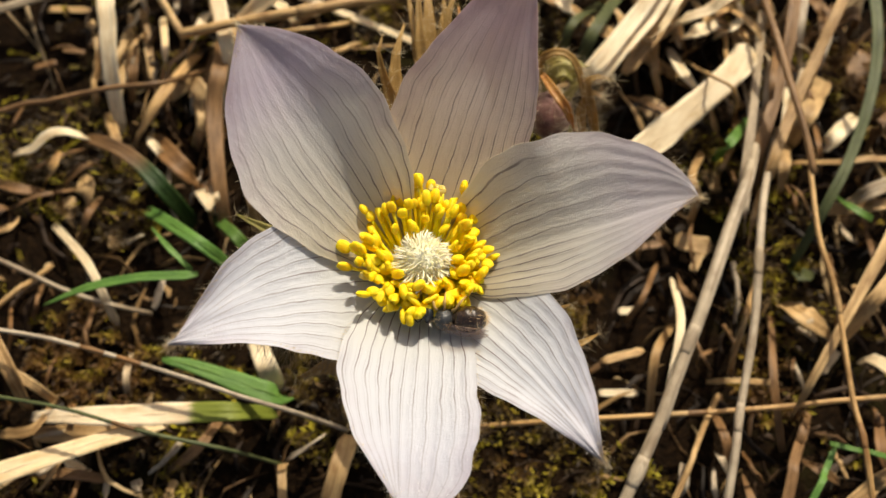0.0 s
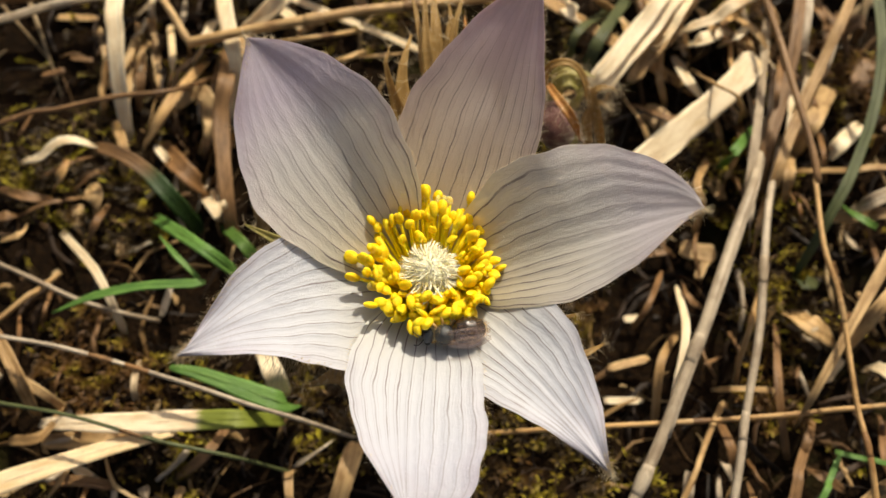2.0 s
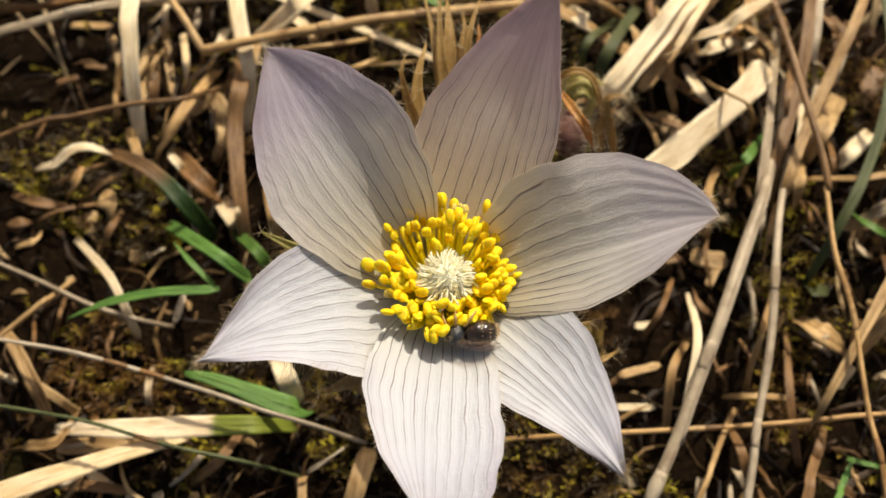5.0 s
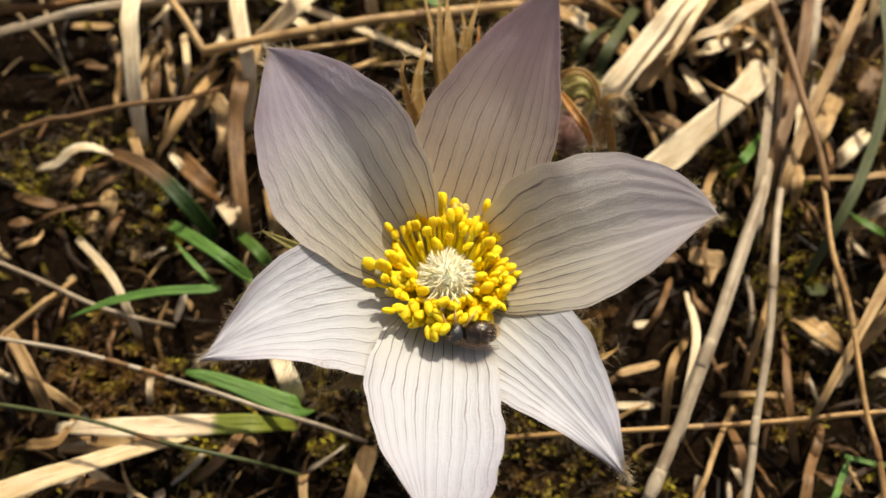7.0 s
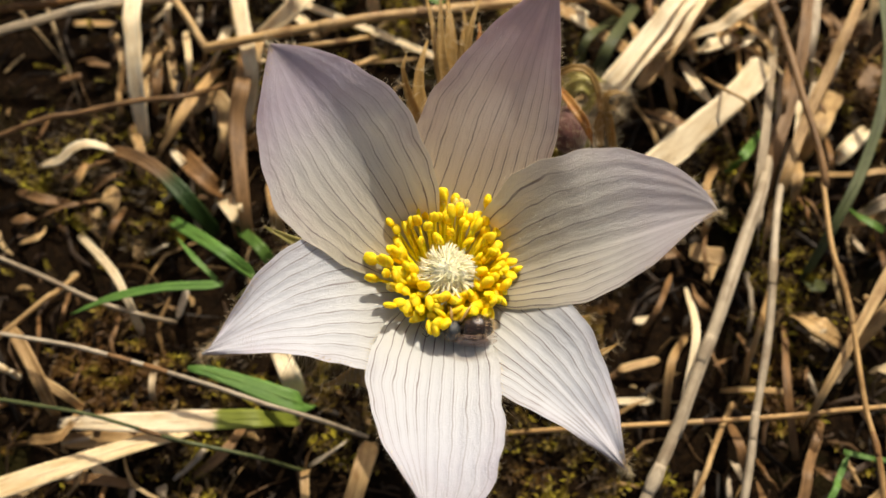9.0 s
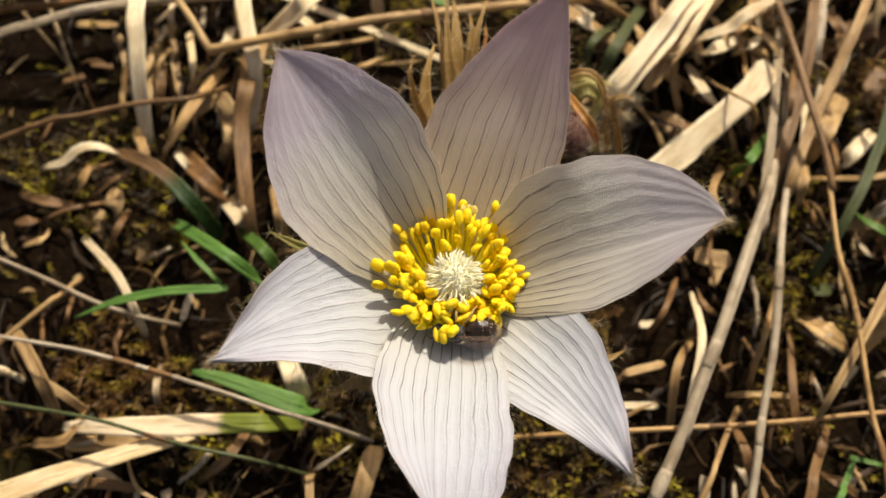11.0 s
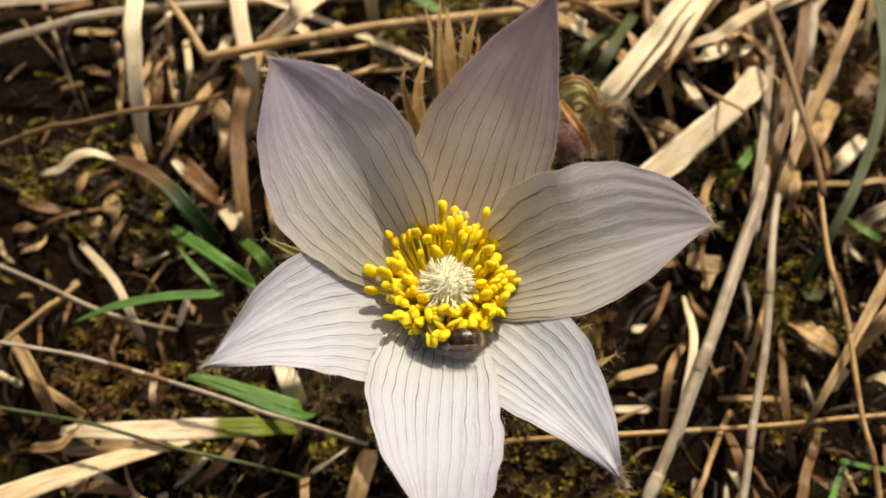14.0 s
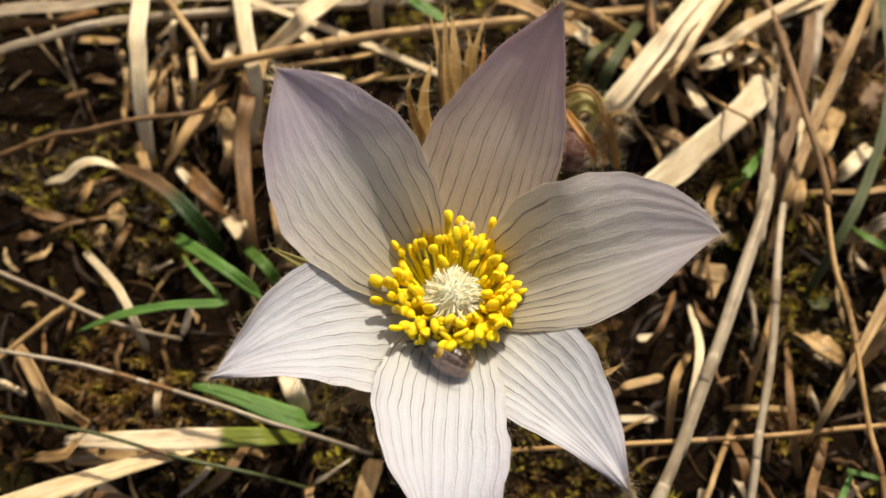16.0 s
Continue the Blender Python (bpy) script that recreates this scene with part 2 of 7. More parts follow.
def plain(name, a, b, scale, rough, bump=0.3, translucent=0.0, spec=0.5, sheen=0.0, deep=0.0, reach=0.0009):
    m = Nodes(name)
    p = m.local()
    n1 = m.noise(p, scale, 4.0, 0.6)
    n2 = m.noise(p, scale * 6, 2.0, 0.6)
    f = m.smooth(m.math("ADD", m.math("MULTIPLY", n1, 0.7), m.math("MULTIPLY", n2, 0.3)), 0.35, 0.65)
    col = m.mix(f, a, b)
    col = m.mix(1.0, col, m.ramp(m.rand(), [(0.0, (0.86, 0.84, 0.8)), (1.0, (1.0, 1.0, 1.0))]), "MULTIPLY")
    m.surface(col, rough, m.bump(n2, bump, 0.0003), translucent, spec=spec, sheen=sheen)
    if deep:
        # light passes through the soft tissue
        for node in m.t.nodes:
            if node.type == "BSDF_PRINCIPLED":
                node.inputs["Subsurface Weight"].default_value = deep
                node.inputs["Subsurface Radius"].default_value = (1.0, 0.9, 0.4)
                node.inputs["Subsurface Scale"].default_value = reach
    return m.mat


anther_yellow = plain("anther_yellow", (1.0, 0.64, 0.01), (1.0, 0.76, 0.024), 1400, 0.5, 0.4, 0.0, 0.3, 0.0, 0.6, 0.0009)
anther_dusty = plain("anther_dusty", (0.95, 0.58, 0.06), (1.0, 0.82, 0.36), 5200, 0.8, 1.0, 0.0, 0.2, 0.0, 0.8, 0.001)
filament_yellow = plain("filament_yellow", (1.0, 0.74, 0.02), (1.0, 0.82, 0.05), 900, 0.45, 0.2, 0.0, 0.3, 0.0, 0.9, 0.0005)
carpel_green = plain("carpel_green", (0.86, 0.82, 0.2), (0.95, 0.92, 0.36), 900, 0.5, 0.4, 0.0, 0.4, 0.0, 0.9, 0.001)
style_cream = plain("style_cream", (1.0, 0.96, 0.64), (1.0, 0.98, 0.78), 900, 0.5, 0.2, 0.0, 0.3, 0.0, 0.3, 0.0005)
hair_silver = plain("hair_silver", (0.86, 0.72, 0.48), (0.97, 0.9, 0.74), 300, 0.3, 0.0, 0.65, 0.8)
glint_white = plain("glint_white", (0.9, 0.9, 0.92), (1.0, 1.0, 1.0), 900, 0.08, 0.0, 0.3, 1.0)
hair_dark = plain("hair_dark", (0.2, 0.14, 0.09), (0.34, 0.25, 0.16), 300, 0.4, 0.0, 0.3, 0.5)
bract_brown = plain("bract_brown", (0.4, 0.25, 0.08), (0.56, 0.37, 0.14), 250, 0.5, 0.4, 0.45, 0.4)
bract_green = plain("bract_green", (0.4, 0.38, 0.1), (0.58, 0.5, 0.2), 250, 0.5, 0.4, 0.4, 0.4)
bract_rust = plain("bract_rust", (0.5, 0.2, 0.05), (0.62, 0.34, 0.1), 250, 0.45, 0.4, 0.35, 0.5)
bud_purple = plain("bud_purple", (0.09, 0.035, 0.035), (0.2, 0.09, 0.07), 500, 0.6, 0.5, 0.15, 0.3, 0.3)
stem_green = plain("stem_green", (0.16, 0.13, 0.05), (0.25, 0.19, 0.08), 300, 0.5, 0.4, 0.1)
bee_black = plain("bee_black", (0.012, 0.008, 0.005), (0.05, 0.026, 0.012), 700, 0.14, 0.3, 0.0, 0.7)
bee_blue = plain("bee_blue", (0.012, 0.014, 0.017), (0.032, 0.037, 0.042), 900, 0.3, 0.4, 0.0, 0.6)
bee_brown = plain("bee_brown", (0.34, 0.19, 0.05), (0.6, 0.4, 0.15), 900, 0.3, 0.3, 0.0, 0.5)
bee_fuzz = plain("bee_fuzz", (0.6, 0.42, 0.2), (0.8, 0.62, 0.36), 900, 0.6, 0.0, 0.2, 0.3)
bee_eye = plain("bee_eye", (0.015, 0.014, 0.014), (0.05, 0.045, 0.045), 6000, 0.15, 0.6, 0.0, 0.7)


def wing_material():
    m = Nodes("wing_film")
    uv, u, v = m.uv()
    n = m.noise(m.vec(u, v), 0.8, 2.0)
    col = m.ramp(n, [(0.3, (0.75, 0.66, 0.62)), (0.55, (0.88, 0.68, 0.7)), (0.75, (0.8, 0.76, 0.7))])
    p = m.t.nodes.new("ShaderNodeBsdfPrincipled")
    m.link(col, p.inputs["Base Color"])
    p.inputs["Roughness"].default_value = 0.25
    p.inputs["Thin Film Thickness"].default_value = 420.0
    t = m.t.nodes.new("ShaderNodeBsdfTransparent")
    t.inputs[0].default_value = (0.96, 0.93, 0.9, 1)
    mx = m.t.nodes.new("ShaderNodeMixShader")
    mx.inputs[0].default_value = 0.08
    m.link(t.outputs[0], mx.inputs[1])
    m.link(p.outputs[0], mx.inputs[2])
    m.link(mx.outputs[0], m.out.inputs[0])
    return m.mat


wing_film = wing_material()
soil = soil_material()
moss_leaf = moss_material()
litter_bits = bits_material()


# ---- mesh helpers ----
class Shape:
    """Collects vertices with UVs and faces, and becomes one mesh."""

    def __init__(self):
        self.v, self.f, self.uv, self.uv2 = [], [], [], []

    def add(self, verts, faces, uvs=None, uvs2=None):
        k = len(self.v)
        self.v.extend(tuple(p) for p in verts)
        self.f.extend(tuple(i + k for i in f) for f in faces)
        self.uv.extend(uvs if uvs is not None else [(0.0, 0.0)] * len(verts))
        if uvs2 is not None:
            self.uv2.extend(uvs2)

    def mesh(self, name, material, smooth=True):
        me = bpy.data.meshes.new(name)
        me.from_pydata(self.v, [], self.f)
        idx = np.empty(len(me.loops), dtype=np.int32)
        me.loops.foreach_get("vertex_index", idx)
        lay = me.uv_layers.new(name="UVMap")
        lay.data.foreach_set("uv", np.array(self.uv, dtype=np.float32)[idx].ravel())
        if self.uv2:
            lay = me.uv_layers.new(name="wide")
            lay.data.foreach_set("uv", np.array(self.uv2, dtype=np.float32)[idx].ravel())
        if smooth:
            me.polygons.foreach_set("use_smooth", [True] * len(me.polygons))
        me.materials.append(material)
        me.update()
        return me


def part(name, shape, material, parent, label="", kind=""):
    ob = new(name, shape if isinstance(shape, bpy.types.Mesh) else shape.mesh(name, material))
    ob.parent = parent
    return tagged(ob, label, kind=kind)


def spline(pts, n):
    """A smooth line of n points through the given ones, evenly spaced."""
    p = np.array(pts, float)
    if len(p) == 2:
        return p[0] + np.linspace(0, 1, n)[:, None] * (p[1] - p[0])
    q = np.vstack([2 * p[0] - p[1], p, 2 * p[-1] - p[-2]])
    out = []
    for i in range(1, len(q) - 2):
        t = np.linspace(0, 1, 12, endpoint=False)[:, None]
        a, b, c, d = q[i - 1], q[i], q[i + 1], q[i + 2]
        out.append(0.5 * (2 * b + (c - a) * t + (2 * a - 5 * b + 4 * c - d) * t**2 + (3 * b - a - 3 * c + d) * t**3))
    out = np.vstack([*out, p[-1:]])
    ln = np.r_[0, np.cumsum(np.linalg.norm(np.diff(out, axis=0), axis=1))]
    return np.stack([np.interp(np.linspace(0, ln[-1], n), ln, out[:, k]) for k in range(3)], 1)


def tangents(c):
    t = np.gradient(c, axis=0)
    return t / (np.linalg.norm(t, axis=1)[:, None] + 1e-12)


def tube(sh, c, radii, sides=8, caps=True):
    """A round bar along the line c."""
    c = np.array(c, float)
    t = tangents(c)
    ref = np.array((0.0, 0.0, 1.0)) if abs(t[:, 2]).mean() < 0.8 else np.array((1.0, 0.0, 0.0))
    radii = np.broadcast_to(radii, len(c))
    run = np.r_[0, np.cumsum(np.linalg.norm(np.diff(c, axis=0), axis=1))] * 1000
    vs, uv, fs = [], [], []
    for i in range(len(c)):
        a = np.cross(t[i], ref)
        a /= np.linalg.norm(a) + 1e-12
        b = np.cross(a, t[i])
        for k in range(sides):
            w = 2 * math.pi * k / sides
            vs.append(c[i] + radii[i] * (math.cos(w) * a + math.sin(w) * b))
            uv.append((run[i], radii[i] * 1000 * math.sin(w) * 1.5))
    for i in range(len(c) - 1):
        for k in range(sides):
            fs.append((i * sides + k, i * sides + (k + 1) % sides, (i + 1) * sides + (k + 1) % sides, (i + 1) * sides + k))
    if caps:
        fs.append(tuple(range(sides))[::-1])
        fs.append(tuple((len(c) - 1) * sides + k for k in range(sides)))
    sh.add(vs, fs, uv)


def ribbon(sh, c, half, thick, fold=0.25, roll=0.0, across=6, wave=0.0, seed=0, up=(0.0, 0.0, 1.0)):
    """A closed thin blade along the line c with half widths, bent across by fold, turned by roll degrees."""
    c = np.array(c, float)
    t = tangents(c)
    up = np.array(up)
    half = np.broadcast_to(half, len(c))
    run = np.r_[0, np.cumsum(np.linalg.norm(np.diff(c, axis=0), axis=1))] * 1000
    roll = np.radians(np.broadcast_to(roll, len(c)))
    vs, uv, fs = [], [], []
    n = across + 1
    rr = random.Random(seed)
    ph = rr.random() * 6
    for layer in (0, 1):
        for i in range(len(c)):
            a = np.cross(t[i], up)
            a /= np.linalg.norm(a) + 1e-12
            b = np.cross(a, t[i])
            a, b = a * math.cos(roll[i]) + b * math.sin(roll[i]), b * math.cos(roll[i]) - a * math.sin(roll[i])
            for k in range(n):
                x = 2 * k / across - 1
                lift = fold * half[i] * (abs(x) ** 1.6) + wave * half[i] * math.sin(run[i] * 0.5 + ph + 1.8 * x)
                groove = 0.06 * half[i] * (1 if k % 2 else -1)
                vs.append(c[i] + a * half[i] * x + b * (lift + groove * (1 - layer) - layer * thick))
                uv.append((run[i], x * half[i] * 1000))
    m = len(c) * n
    for i in range(len(c) - 1):
        for k in range(across):
            q = (i * n + k, i * n + k + 1, (i + 1) * n + k + 1, (i + 1) * n + k)
            fs.append(q)
            fs.append(tuple(m + j for j in q[::-1]))
        fs.append((i * n, (i + 1) * n, m + (i + 1) * n, m + i * n))
        j = i * n + across
        fs.append((j, m + j, m + j + n, j + n))
    e = (len(c) - 1) * n
    for k in range(across):
        fs.append((k, m + k, m + k + 1, k + 1))
        fs.append((e + k, e + k + 1, m + e + k + 1, m + e + k))
    sh.add(vs, fs, uv)


def ball(sh, centre, axes, seg=12, rings=8, turn=None, dent=None):
    """An ellipsoid; dent(direction) scales it."""
    vs, uv, fs = [], [], []
    for i in range(rings + 1):
        th = math.pi * i / rings
        for k in range(seg):
            ph = 2 * math.pi * k / seg
            d = Vector((math.sin(th) * math.cos(ph), math.sin(th) * math.sin(ph), math.cos(th)))
            p = Vector((d.x * axes[0], d.y * axes[1], d.z * axes[2])) * (dent(d) if dent else 1.0)
            if turn is not None:
                p = turn @ p
            vs.append(p + Vector(centre))
            uv.append((k / seg, i / rings))
    for i in range(rings):
        for k in range(seg):
            fs.append((i * seg + k, (i + 1) * seg + k, (i + 1) * seg + (k + 1) % seg, i * seg + (k + 1) % seg))
    sh.add(vs, fs, uv)


def hair(sh, root, way, length, r, rr, bend=0.5, steps=4):
    """One thin tapering hair."""
    way = np.array(way, float)
    way /= np.linalg.norm(way) + 1e-12
    side = np.array([rr.gauss(0, 1) for _ in range(3)]) * bend * 0.5
    c = [np.array(root, float)]
    d = way.copy()
    for i in range(steps):
        d = d + side / steps
        d /= np.linalg.norm(d)
        c.append(c[-1] + d * length / steps)
    tube(sh, c, [r * (1 - 0.85 * i / steps) for i in range(steps + 1)], 3, False)


# ---- ground ----
def height(x, y):
    """The ground's height: hollows between tufts and small crumbs."""
    far = min(1.0, math.hypot(x, y - 0.06) / 6)
    a = noise.fractal(Vector((x * 26, y * 26, 3.1)), 0.9, 2.0, 4) * 0.0024
    b = noise.noise(Vector((x * 160, y * 160, 8.0))) * 0.0012
    c = noise.fractal(Vector((x * 0.25, y * 0.25, 1.0)), 0.9, 2.0, 3) * 0.6 * far
    return -0.006 + a + b + c


def build_ground():
    n, b, a = 300, 10.6, 0.0165
    t = np.linspace(-1, 1, n + 1)
    xs = a * np.sinh(b * t)
    vs = [(x, y + 0.06, height(x, y + 0.06)) for y in xs for x in xs]
    fs = [(j * (n + 1) + i, j * (n + 1) + i + 1, (j + 1) * (n + 1) + i + 1, (j + 1) * (n + 1) + i) for j in range(n) for i in range(n)]
    sh = Shape()
    sh.add(vs, fs)
    tagged(new("ground", sh.mesh("ground", soil)), "dark crumbly soil under last year's grass", "ground", kind="structure")


build_ground()


# ---- dry and green grass, blade by blade ----
def settle(pts, ends):
    """Runs on the ends that lie beyond the picture, down to the soil."""
    p = [Vector(q) for q in pts]
    if ends[0] == 2:
        d = (p[0] - p[1]).normalized()
        q = p[0] + d * 0.06
        p.insert(0, Vector((q.x, q.y, height(q.x, q.y))))
    if ends[1] == 2:
        d = (p[-1] - p[-2]).normalized()
        q = p[-1] + d * 0.06
        p.append(Vector((q.x, q.y, height(q.x, q.y))))
    return p


COUNT = [0]


def blade(material, pts, w, label, ends=(1, 1), fold=0.25, taper=(1, 1), roll=0, name="dry_straw", group="dry straws", thick=0.00016, rib=True):
    COUNT[0] += 1
    rr = random.Random(COUNT[0])
    p = settle(pts, ends)
    ln = sum((p[i + 1] - p[i]).length for i in range(len(p) - 1))
    n = max(8, min(44, int(ln / 0.0018)))
    c = spline(p, n)
    s = np.linspace(0, 1, n)
    half = np.full(n, w / 2000)
    half *= taper[0] + (1 - taper[0]) * np.minimum(1, s / 0.45) ** 0.7
    half *= taper[1] + (1 - taper[1]) * np.minimum(1, (1 - s) / 0.45) ** 0.7
    half *= 1 + 0.05 * np.sin(s * 9 + rr.random() * 6) + 0.03 * np.sin(s * 31 + rr.random() * 6)
    half[0] *= rr.uniform(0.35, 0.9)
    half[-1] *= rr.uniform(0.35, 0.9)
    half = np.maximum(half, 0.00008)
    sh = Shape()
    tw = roll + rr.uniform(-9, 9) + rr.uniform(-14, 14) * s
    if rr.random() < 0.3 and w < 2.2:
        tw = tw + rr.choice((-1, 1)) * 38 / (1 + np.exp(-(s - rr.uniform(0.3, 0.7)) * 30))
    ribbon(sh, c, half, thick, fold * rr.uniform(0.3, 1.0), tw, 6, 0.05, COUNT[0])
    ob = tagged(new(name, sh.mesh(name, material)), label, "grass" if name != "dry_straw" else "straw", group)
    if rib and w > 1.6:
        mid = Shape()
        tube(mid, c + np.array((0, 0, 0.00002)), np.minimum(half * 0.1, 0.00014), 5)
        part("midrib", mid, material, ob)
    return ob


def stalk(material, pts, w, label, ends=(1, 1), fold=0.25, taper=(1, 1), roll=0):
    """A round dry stem with a loose sheath end and swollen nodes."""
    COUNT[0] += 1
    rr = random.Random(COUNT[0])
    p = settle(pts, ends)
    ln = sum((p[i + 1] - p[i]).length for i in range(len(p) - 1))
    n = max(10, min(60, int(ln / 0.0015)))
    c = spline(p, n)
    s = np.linspace(0, 1, n)
    r = np.full(n, w / 2000) * (taper[0] + (taper[1] - taper[0]) * s)
    r *= 1 + 0.05 * np.sin(s * 23 + rr.random() * 6)
    c += 0.00012 * np.stack([np.sin(s * 17 + rr.random() * 6), np.cos(s * 13 + rr.random() * 6), 0 * s], 1)
    sh = Shape()
    tube(sh, c, r, 9)
    ob = tagged(new("dry_grass_stalk", sh.mesh("dry_grass_stalk", material)), label, "grass stalk", "dry grass stalks")
    for k in range(max(1, int(ln / 0.04))):
        i = int(n * rr.uniform(0.2, 0.8))
        i = min(max(i, 2), n - 3)
        q = spline([c[i - 1], c[i], c[i + 1]], 7)
        nd = Shape()
        tube(nd, q, r[i] * np.array((1.01, 1.08, 1.2, 1.24, 1.18, 1.06, 1.01)), 9)
        part("node", nd, straw_brown if rr.random() < 0.3 else material, ob)
    if w > 1.2:
        # the dry leaf sheath that wraps part of the stem
        a = int(n * rr.uniform(0.05, 0.3))
        b = min(n - 1, a + int(n * rr.uniform(0.35, 0.6)))
        q = c[a:b]
        if len(q) > 4:
            sv = Shape()
            ribbon(sv, q + np.array((0, 0, 1.0)) * r[a:b, None] * 0.75, r[a:b] * 1.05, 0.0001, -0.75, rr.uniform(-20, 20), 6, 0.02, COUNT[0])
            part("sheath", sv, material, ob)
    return ob


def leaf(material, pts, w, label, ends=(1, 0), fold=0.5, taper=(1, 0.05), roll=0):
    return blade(material, pts, w, label, ends, fold, taper, roll, "green_grass", "green grass blades", 0.0002)


blade(straw_pale, [(-0.0650, 0.1208, 0.0110), (-0.0638, 0.1091, 0.0105), (-0.0637, 0.1016, 0.0060), (-0.0638, 0.0939, -0.0035)], 3.70, "pale bleached dry grass blade lying on the litter", ends=(2, 1), fold=0.25, taper=(1, 0.7), roll=0)
blade(straw_tan, [(-0.0737, 0.1208, -0.0035), (-0.0701, 0.1100, -0.0035)], 1.53, "tan dry grass blade lying on the litter", ends=(1, 1), fold=0.25, taper=(1, 1), roll=0)
blade(straw_pale, [(-0.0658, 0.1145, -0.0035), (-0.0645, 0.1052, -0.0035)], 1.87, "pale bleached dry grass blade lying on the litter", ends=(1, 1), fold=0.25, taper=(1, 1), roll=0)
blade(straw_tan, [(-0.0658, 0.1222, -0.0035), (-0.0627, 0.1101, -0.0035)], 1.65, "tan dry grass blade lying on the litter", ends=(1, 1), fold=0.25, taper=(1, 1), roll=0)
blade(straw_tan, [(-0.0633, 0.1237, -0.0035), (-0.0590, 0.1056, -0.0035)], 1.77, "tan dry grass blade lying on the litter", ends=(1, 1), fold=0.25, taper=(1, 1), roll=0)
stalk(straw_tan, [(-0.0564, 0.1183, 0.0110), (-0.0521, 0.1117, 0.0110), (-0.0498, 0.1082, 0.0110), (-0.0490, 0.1072, 0.0110)], 1.52, "bent tan dry grass stalk lying on the litter", ends=(2, 0), fold=0.25, taper=(1, 1), roll=0)
stalk(straw_tan, [(-0.0496, 0.1072, 0.0110), (-0.0383, 0.1084, 0.0130), (-0.0235, 0.1115, 0.0130), (-0.0082, 0.1166, 0.0100)], 1.94, "thick straw-coloured dry stalk lying across others", ends=(0, 2), fold=0.25, taper=(1, 1), roll=0)
stalk(straw_tan, [(-0.0413, 0.1162, -0.0035), (-0.0267, 0.1118, 0.0060), (-0.0167, 0.1205, -0.0035)], 0.93, "straw-coloured dry grass stalk lying over the litter", ends=(1, 1), fold=0.25, taper=(1, 1), roll=0)
blade(straw_pale, [(-0.0445, 0.1211, 0.0100), (-0.0424, 0.1118, 0.0105), (-0.0406, 0.1053, 0.0100), (-0.0411, 0.1016, 0.0040), (-0.0438, 0.0975, -0.0035)], 3.50, "pale bleached dry grass blade lying on the litter", ends=(2, 1), fold=0.25, taper=(1, 0.8), roll=0)
blade(straw_brown, [(-0.0456, 0.1159, -0.0035), (-0.0422, 0.1016, 0.0080), (-0.0430, 0.0941, 0.0060), (-0.0409, 0.0784, 0.0040), (-0.0404, 0.0712, -0.0035)], 3.06, "pale dry grass blade browning towards its foot", ends=(1, 1), fold=0.25, taper=(1, 0.8), roll=0)
stalk(straw_brown, [(-0.0834, 0.0905, 0.0090), (-0.0739, 0.0935, 0.0090), (-0.0626, 0.0965, 0.0090), (-0.0521, 0.0978, 0.0090), (-0.0475, 0.1087, -0.0035)], 0.97, "thin brown dry grass stalk lying over the litter", ends=(2, 1), fold=0.25, taper=(1, 1), roll=0)
blade(straw_tan, [(-0.0502, 0.1124, -0.0035), (-0.0527, 0.1003, 0.0040), (-0.0557, 0.0934, 0.0040), (-0.0608, 0.0912, -0.0035)], 2.69, "tan dry grass blade lying on the litter", ends=(1, 1), fold=0.25, taper=(1, 1), roll=0)
blade(straw_tan, [(-0.0551, 0.1023, -0.0035), (-0.0479, 0.1015, 0.0020), (-0.0470, 0.0932, -0.0035)], 3.39, "brown withered grass blade on the dark soil", ends=(1, 1), fold=0.25, taper=(1, 1), roll=0)
blade(straw_pale, [(-0.0588, 0.1215, -0.0035), (-0.0538, 0.1067, 0.0060), (-0.0572, 0.1063, -0.0035)], 1.50, "pale bleached dry grass blade lying on the litter", ends=(1, 1), fold=0.25, taper=(1, 1), roll=0)
blade(straw_pale, [(-0.0522, 0.1124, -0.0035), (-0.0474, 0.1113, 0.0070), (-0.0496, 0.1227, -0.0035)], 2.32, "pale bleached dry grass blade lying on the litter", ends=(1, 1), fold=0.25, taper=(1, 1), roll=0)
blade(straw_tan, [(-0.0419, 0.1230, -0.0035), (-0.0412, 0.1094, 0.0050), (-0.0422, 0.1104, -0.0035)], 2.55, "tan dry grass blade lying on the litter", ends=(1, 1), fold=0.25, taper=(1, 1), roll=0)
blade(straw_pale, [(-0.0846, 0.0891, -0.0035), (-0.0774, 0.0863, 0.0040), (-0.0724, 0.0872, 0.0080), (-0.0685, 0.0871, 0.0090), (-0.0652, 0.0865, 0.0070)], 3.00, "short pale arched grass blade with pointed ends", ends=(1, 0), fold=0.3, taper=(0.3, 0.2), roll=0)
blade(brown_to_green, [(-0.0665, 0.0873, 0.0065), (-0.0602, 0.0846, 0.0080), (-0.0549, 0.0810, 0.0080), (-0.0499, 0.0761, 0.0070), (-0.0468, 0.0737, -0.0035)], 3.20, "withered grass blade, brown turning green, its green darkened as if shaded", ends=(0, 1), fold=0.3, taper=(0.6, 0.8), roll=0)
blade(straw_tan, [(-0.0729, 0.0866, 0.0020), (-0.0739, 0.0831, 0.0020), (-0.0772, 0.0824, -0.0035)], 1.90, "tan dry grass blade lying on the litter", ends=(1, 1), fold=0.3, taper=(0.7, 0.9), roll=0)
blade(straw_pale, [(-0.0568, 0.0902, 0.0010), (-0.0538, 0.0867, 0.0030), (-0.0532, 0.0863, -0.0020)], 1.70, "pale bleached dry grass blade lying on the litter", ends=(1, 1), fold=0.3, taper=(0.4, 0.8), roll=0)
